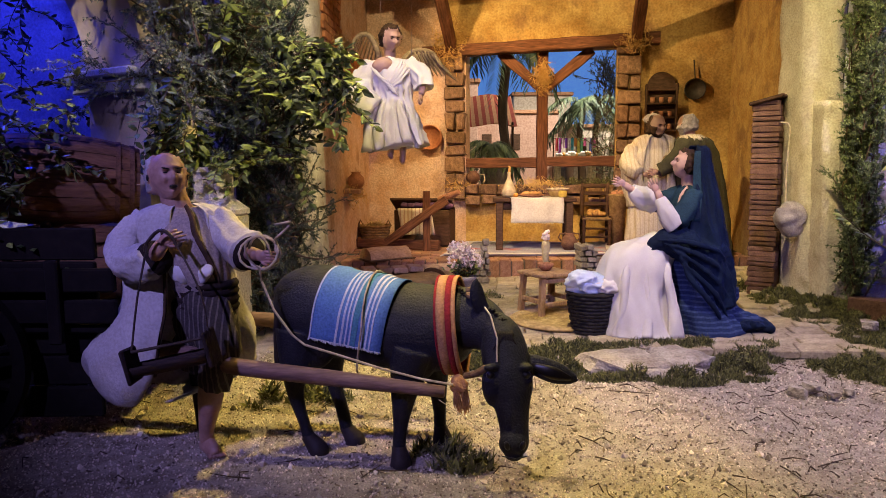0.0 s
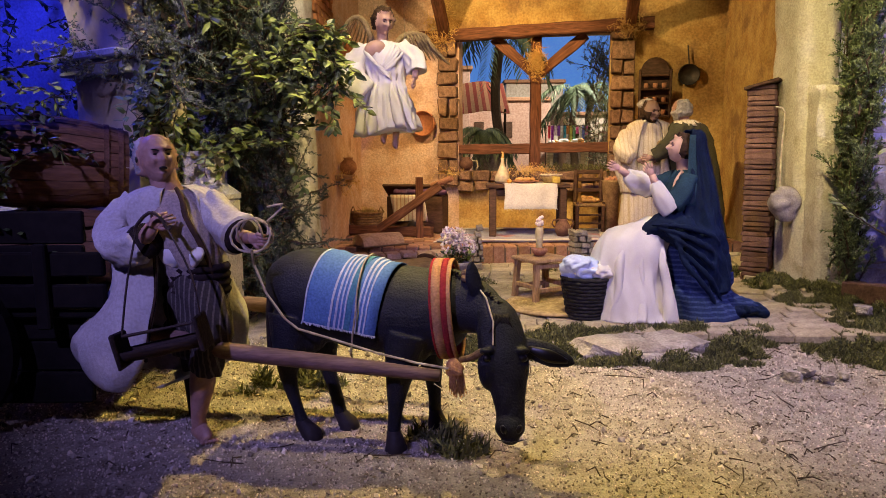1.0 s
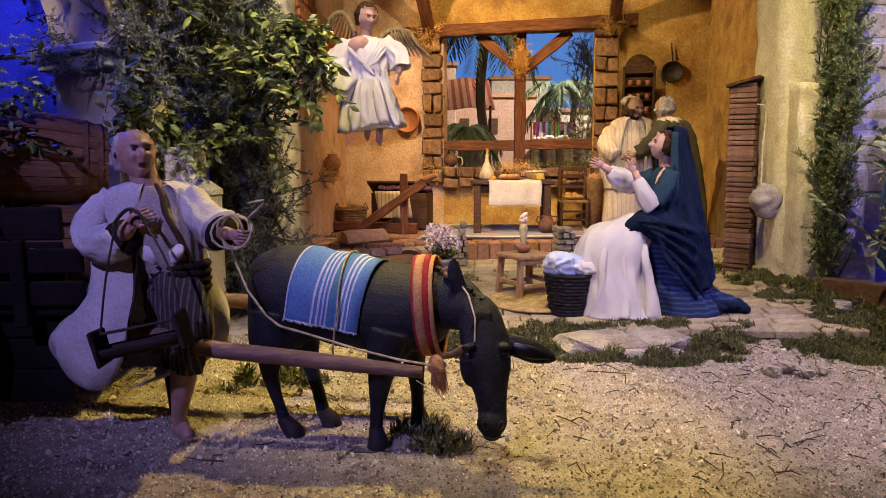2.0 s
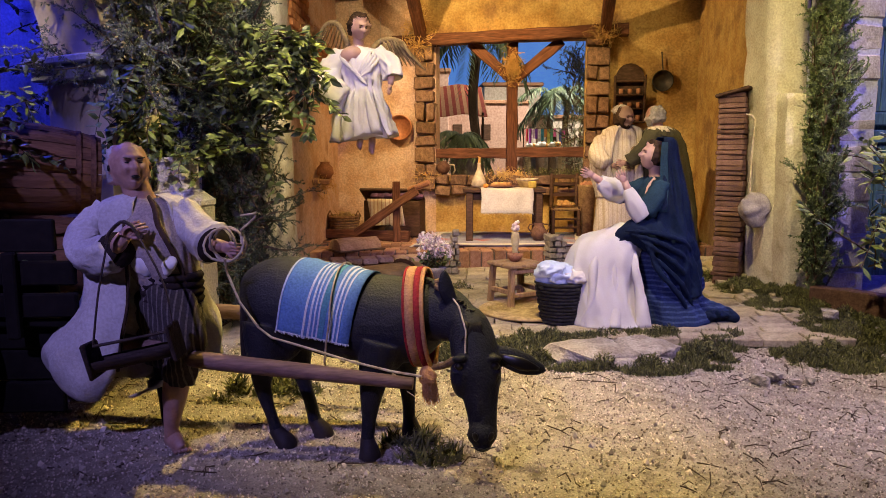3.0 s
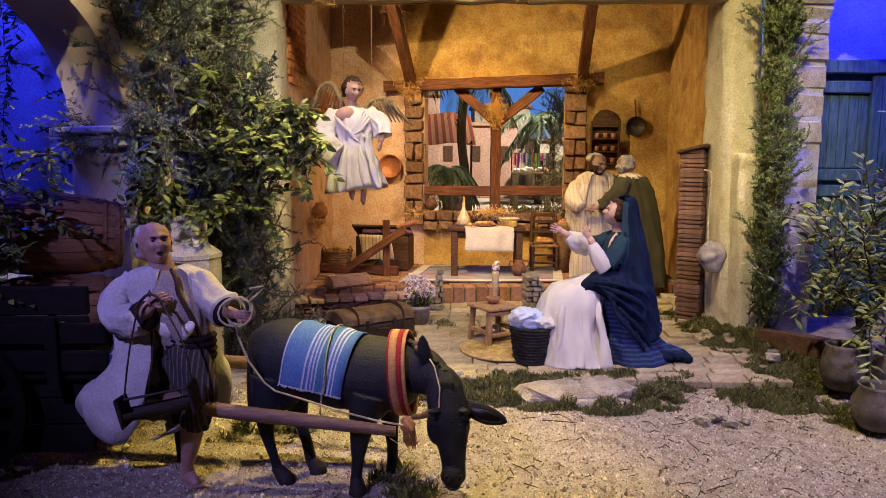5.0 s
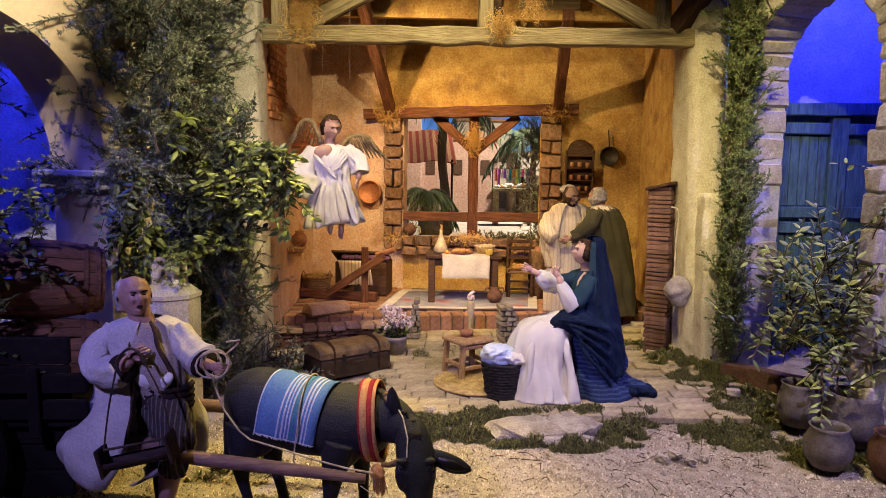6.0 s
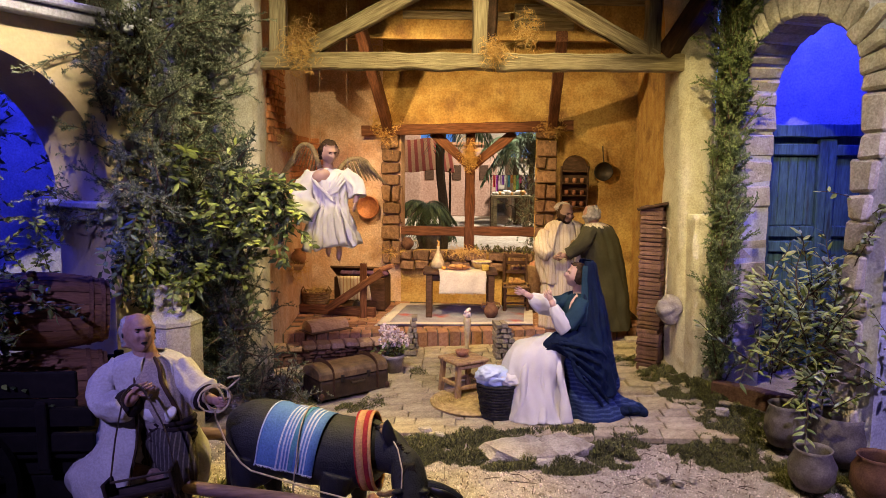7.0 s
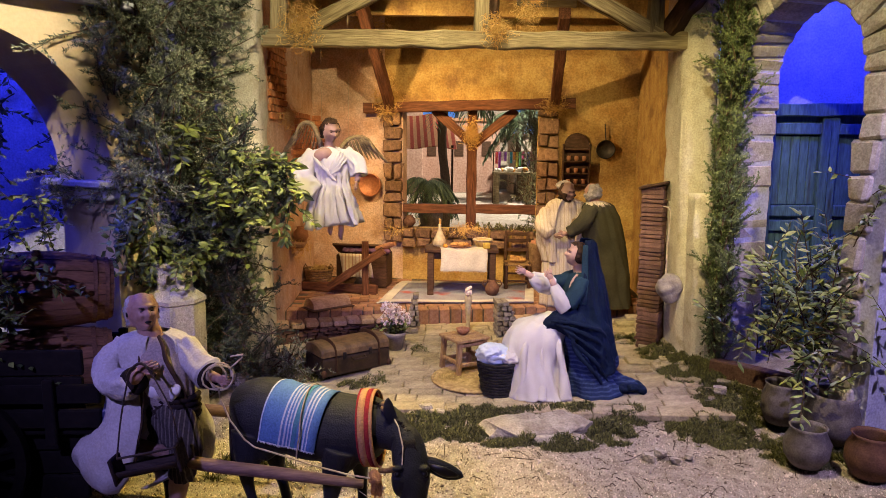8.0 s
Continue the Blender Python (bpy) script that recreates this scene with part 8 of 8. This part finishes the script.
hay(bw(0.06, 0.03, 0.42), (0.03, 0.015, 0.02), 80)

# twigs and grit on the gravel
bm = bmesh.new()
for _ in range(230):
    x, y = grow.uniform(0.15, 1.25), grow.uniform(1.05, 1.85)
    if _ > 180:
        x, y = grow.uniform(-0.9, 0.1), grow.uniform(1.2, 1.75)
    p = Vector((x, y, ground_z(x, y) + 0.003))
    d = Vector((grow.uniform(-1, 1), grow.uniform(-1, 1), 0)).normalized()
    L = grow.uniform(0.008, 0.05) if _ % 7 else grow.uniform(0.05, 0.10)
    tube(bm, [p, p + d * L * 0.5 + Vector((0, 0, grow.uniform(0, 0.008))) + rvec(0.003), p + d * L + rvec(0.003)], [0.0013, 0.0011, 0.0006], 4)
tagged(part("twigs", bm, M_TWIG), "dark dry twigs scattered on the gravel", "twigs", kind="stuff")
V, F = [], []
for _ in range(2600):
    x, y = grow.uniform(-1.0, 1.3), 0.95 + 0.95 * grow.random()
    if noise.noise(Vector((x * 5, y * 5, 8))) < -0.05:
        continue
    p = Vector((x, y, ground_z(x, y) + 0.004))
    leaf_verts(V, F, p, (rvec() * Vector((1, 1, 0.2))).normalized(), Vector((0, 0, 1)), grow.uniform(0.005, 0.014), grow.uniform(0.0012, 0.003))
tagged(cloud("leaf_litter", V, F, leaf_mat("dead_leaf", (0.03, 0.022, 0.012), (0.22, 0.16, 0.08), 0.9)), "dark dead leaves and chips on the gravel", "litter", kind="stuff")
V, F = [], []
OCT = [Vector(v) for v in ((1, 0, 0), (-1, 0, 0), (0, 1, 0), (0, -1, 0), (0, 0, 1), (0, 0, -1))]
OF = [(0, 2, 4), (2, 1, 4), (1, 3, 4), (3, 0, 4), (2, 0, 5), (1, 2, 5), (3, 1, 5), (0, 3, 5)]
for k in range(60000):
    x, y = grow.uniform(-1.2, 1.4), 0.85 + 1.08 * grow.random()
    s = 0.0013 + 0.0028 * grow.random() ** 2 + (0.006 if grow.random() < 0.008 else 0)
    p = Vector((x, y, ground_z(x, y) + s * 0.4))
    q = Euler((grow.random() * 6, grow.random() * 6, grow.random() * 6)).to_matrix()
    b = len(V)
    V += [p + q @ Vector((o.x * s, o.y * s * 0.8, o.z * s * 0.65)) for o in OCT]
    F += [tuple(b + i for i in f) for f in OF]
tagged(cloud("grit", V, F, M_PEBBLE), "loose pale grit on the gravel ground", "gravel", kind="stuff")

# ---- market beyond the window ----
M_SKY = mat("glowing_painted_sky", (0.16, 0.34, 0.78), (0.30, 0.46, 0.82), 1.2, 1.0, 0.0)
M_PINKH = mat("pink_house_plaster", (0.50, 0.32, 0.24), (0.42, 0.25, 0.18), 5, 0.95, 0.3, 40)
M_PALEH = mat("pale_house_plaster", (0.56, 0.48, 0.38), (0.46, 0.38, 0.30), 5, 0.95, 0.3, 40)
bm = bmesh.new()
# Emission stands in for light on the backdrop, which the lamps barely reach.
M_SKY.node_tree.nodes["Principled BSDF"].inputs["Emission Color"].default_value = (0.10, 0.28, 0.80, 1)
M_SKY.node_tree.nodes["Principled BSDF"].inputs["Emission Strength"].default_value = 0.8
box(bm, (1.5, 11.6, 2.0), (11, 0.05, 5.0))
tagged(part("backdrop", bm, M_SKY), "blue painted sky behind the market, given its own glow", "backdrop", kind="structure")
bm = bmesh.new()
box(bm, (1.5, 7.6, 0.16), (7.0, 7.0, 0.12))
tagged(part("market_ground", bm, M_PALEH), "pale sandy market ground", "ground", kind="structure")


def house(c, s, material, label):
    ob = thing("house", label, "house", "market houses", at=c)
    bm = bmesh.new()
    box(bm, (0, 0, s[2] / 2), s, None, 0.01)
    part("wall", bm, material, ob)
    bm = bmesh.new()
    box(bm, (0, 0, s[2] + 0.02), (s[0] + 0.06, s[1] + 0.06, 0.05), None, 0.01)
    part("roof", bm, M_BRICK, ob)
    for k in range(3):
        bm = bmesh.new()
        box(bm, (-s[0] / 3 + k * s[0] / 3, -s[1] / 2 - 0.004, s[2] * 0.62), (0.12, 0.02, 0.2), None, 0.004)
        part("window", bm, M_DWOOD, ob)


house((0.9, 9.6, 0.22), (1.1, 0.6, 0.95), M_PINKH, "small pink plaster market house")
house((2.1, 9.3, 0.22), (1.0, 0.6, 0.75), M_PALEH, "small pale plaster market house")
house((-0.45, 9.2, 0.22), (1.7, 0.6, 1.3), M_PINKH, "tall pink plaster market house")
house((1.35, 10.4, 0.22), (0.8, 0.6, 1.25), M_PALEH, "pale plaster house with flat roof")


def palm(at, h, n, L, label):
    ob = thing("palm_tree", label, "palm", "market palms")
    bm = bmesh.new()
    a = Vector(at)
    tube(bm, [a + Vector((0.02 * math.sin(k), 0, h * k / 8)) for k in range(9)], [0.045 - 0.002 * k for k in range(9)], 10, 0, 1.0, 0.12, 4)
    part("trunk", bm, M_BARK, ob)
    V, F = [], []
    for j in range(n):
        an = 2 * math.pi * j / n + grow.uniform(-0.2, 0.2)
        rise = grow.uniform(-0.1, 0.9)
        pts = [a + Vector((0, 0, h)) + Vector((math.cos(an) * L * t, math.sin(an) * L * t, L * (rise * t - 1.1 * t * t))) for t in [k / 14 for k in range(15)]]
        for p0, p1 in zip(pts, pts[1:]):
            d = (p1 - p0).normalized()
            s = d.cross(Vector((0, 0, 1))).normalized()
            for sg in (-1, 1):
                for q in (0.0, 0.5):
                    leaf_verts(V, F, p0.lerp(p1, q), (d * 0.6 + s * sg * 0.7 + Vector((0, 0, -0.35)) + rvec(0.08)).normalized(), Vector((0, 0, 1)), L * 0.34, L * 0.018)
    c = cloud("fronds", V, F, M_PALM, ob)
    c["kind"] = "stuff"


palm((0.45, 5.5, 0.2), 1.28, 16, 0.40, "dark palm with drooping fronds near the window")
palm((1.50, 8.0, 0.2), 0.98, 16, 0.42, "pale palm with drooping fronds in the market")
palm((1.78, 8.5, 0.2), 1.05, 16, 0.42, "pale palm with drooping fronds in the market")
palm((0.27, 4.4, 0.25), 0.40, 34, 0.20, "low dark cycad in a pot by the window")
vessel("planter", (0.29, 4.4, 0.2), [(0.06, 0.0), (0.08, 0.20), (0.085, 0.32)], M_POT, "dark round planter under the cycad", "pot")
sprays("market_cypress", region(70, (0.86, 0.98), (3.95, 4.1), (0.30, 1.05), (0, -0.1, 0.8), 0.5, (0.10, 0.2), 0.0), M_CYP, M_BARK, "slim green conifer beyond the window", "tree", 7, 24, 0.013)
aw = thing("awning", "red and ochre striped market awning on poles", "awning")
bm = bmesh.new()
sheet(bm, [[(-0.25 + 0.85 * i / 16, 6.7 - 0.65 * k / 6, 1.16 - 0.30 * k / 6 - 0.012 * math.sin(i * 0.9)) for k in range(7)] for i in range(17)], 0.006)
part("canopy", finish(bm), M_AWN, aw)
for x in (-0.18, 0.56):
    bm = bmesh.new()
    tube(bm, [(x, 6.07, 0.2), (x, 6.07, 0.88)], 0.010, 8)
    part("pole", bm, M_DWOOD, aw)
ob = thing("market_stall", "pale wooden stall table with goods", "table", at=(1.28, 7.15, 0.22))
bm = bmesh.new()
box(bm, (0, 0, 0.37), (0.40, 0.24, 0.025), None, 0.004)
part("tabletop", bm, M_BEAM, ob)
for x in (-0.17, 0.17):
    for y in (-0.09, 0.09):
        bm = bmesh.new()
        box(bm, (x, y, 0.18), (0.035, 0.035, 0.36), None, 0.004)
        part("leg", bm, M_BEAM, ob)
for k in range(12):
    bm = bmesh.new()
    q = grow.uniform(0.018, 0.036)
    blob(bm, (0, 0, 0), (q, q * 0.9, q * 0.8), None, 0, 12, 8, 0.006, 50)
    o = tagged(part("loaf", bm, (M_LINEN, M_LINEN, M_ORANGE, M_LINEN)[k % 4], smooth=True), "pale heap of goods on the stall", "goods", "goods on the stall")
    o.location = (1.10 + 0.031 * k + grow.uniform(-0.01, 0.01), 7.12 + grow.uniform(-0.05, 0.06), 0.22 + 0.382 + q * 0.8)
rack = thing("scarf_rack", "rack of bright coloured hanging scarves", "rack")
bm = bmesh.new()
tube(bm, [(1.15, 7.7, 0.22), (1.15, 7.7, 0.80), (1.62, 7.7, 0.80), (1.62, 7.7, 0.22)], 0.008, 8)
part("frame", bm, M_DWOOD, rack)
for k, c in enumerate(((0.75, 0.10, 0.12), (0.45, 0.08, 0.45), (0.80, 0.60, 0.70), (0.30, 0.10, 0.50), (0.85, 0.85, 0.80), (0.10, 0.45, 0.60), (0.80, 0.35, 0.10), (0.80, 0.75, 0.20), (0.20, 0.50, 0.25), (0.75, 0.15, 0.35), (0.85, 0.80, 0.75), (0.20, 0.25, 0.60), (0.8, 0.2, 0.5))):
    bm = bmesh.new()
    sheet(bm, [[(1.17 + 0.033 * k + 0.028 * i / 4, 7.69 - 0.006 * math.sin(i * 2.2), 0.80 - (0.13 + 0.05 * math.sin(k * 1.9)) * j / 4) for j in range(5)] for i in range(5)], 0.004)
    part("scarf", finish(bm), mat("scarf_cloth", c, None, 20, 0.9, 0.2), rack)
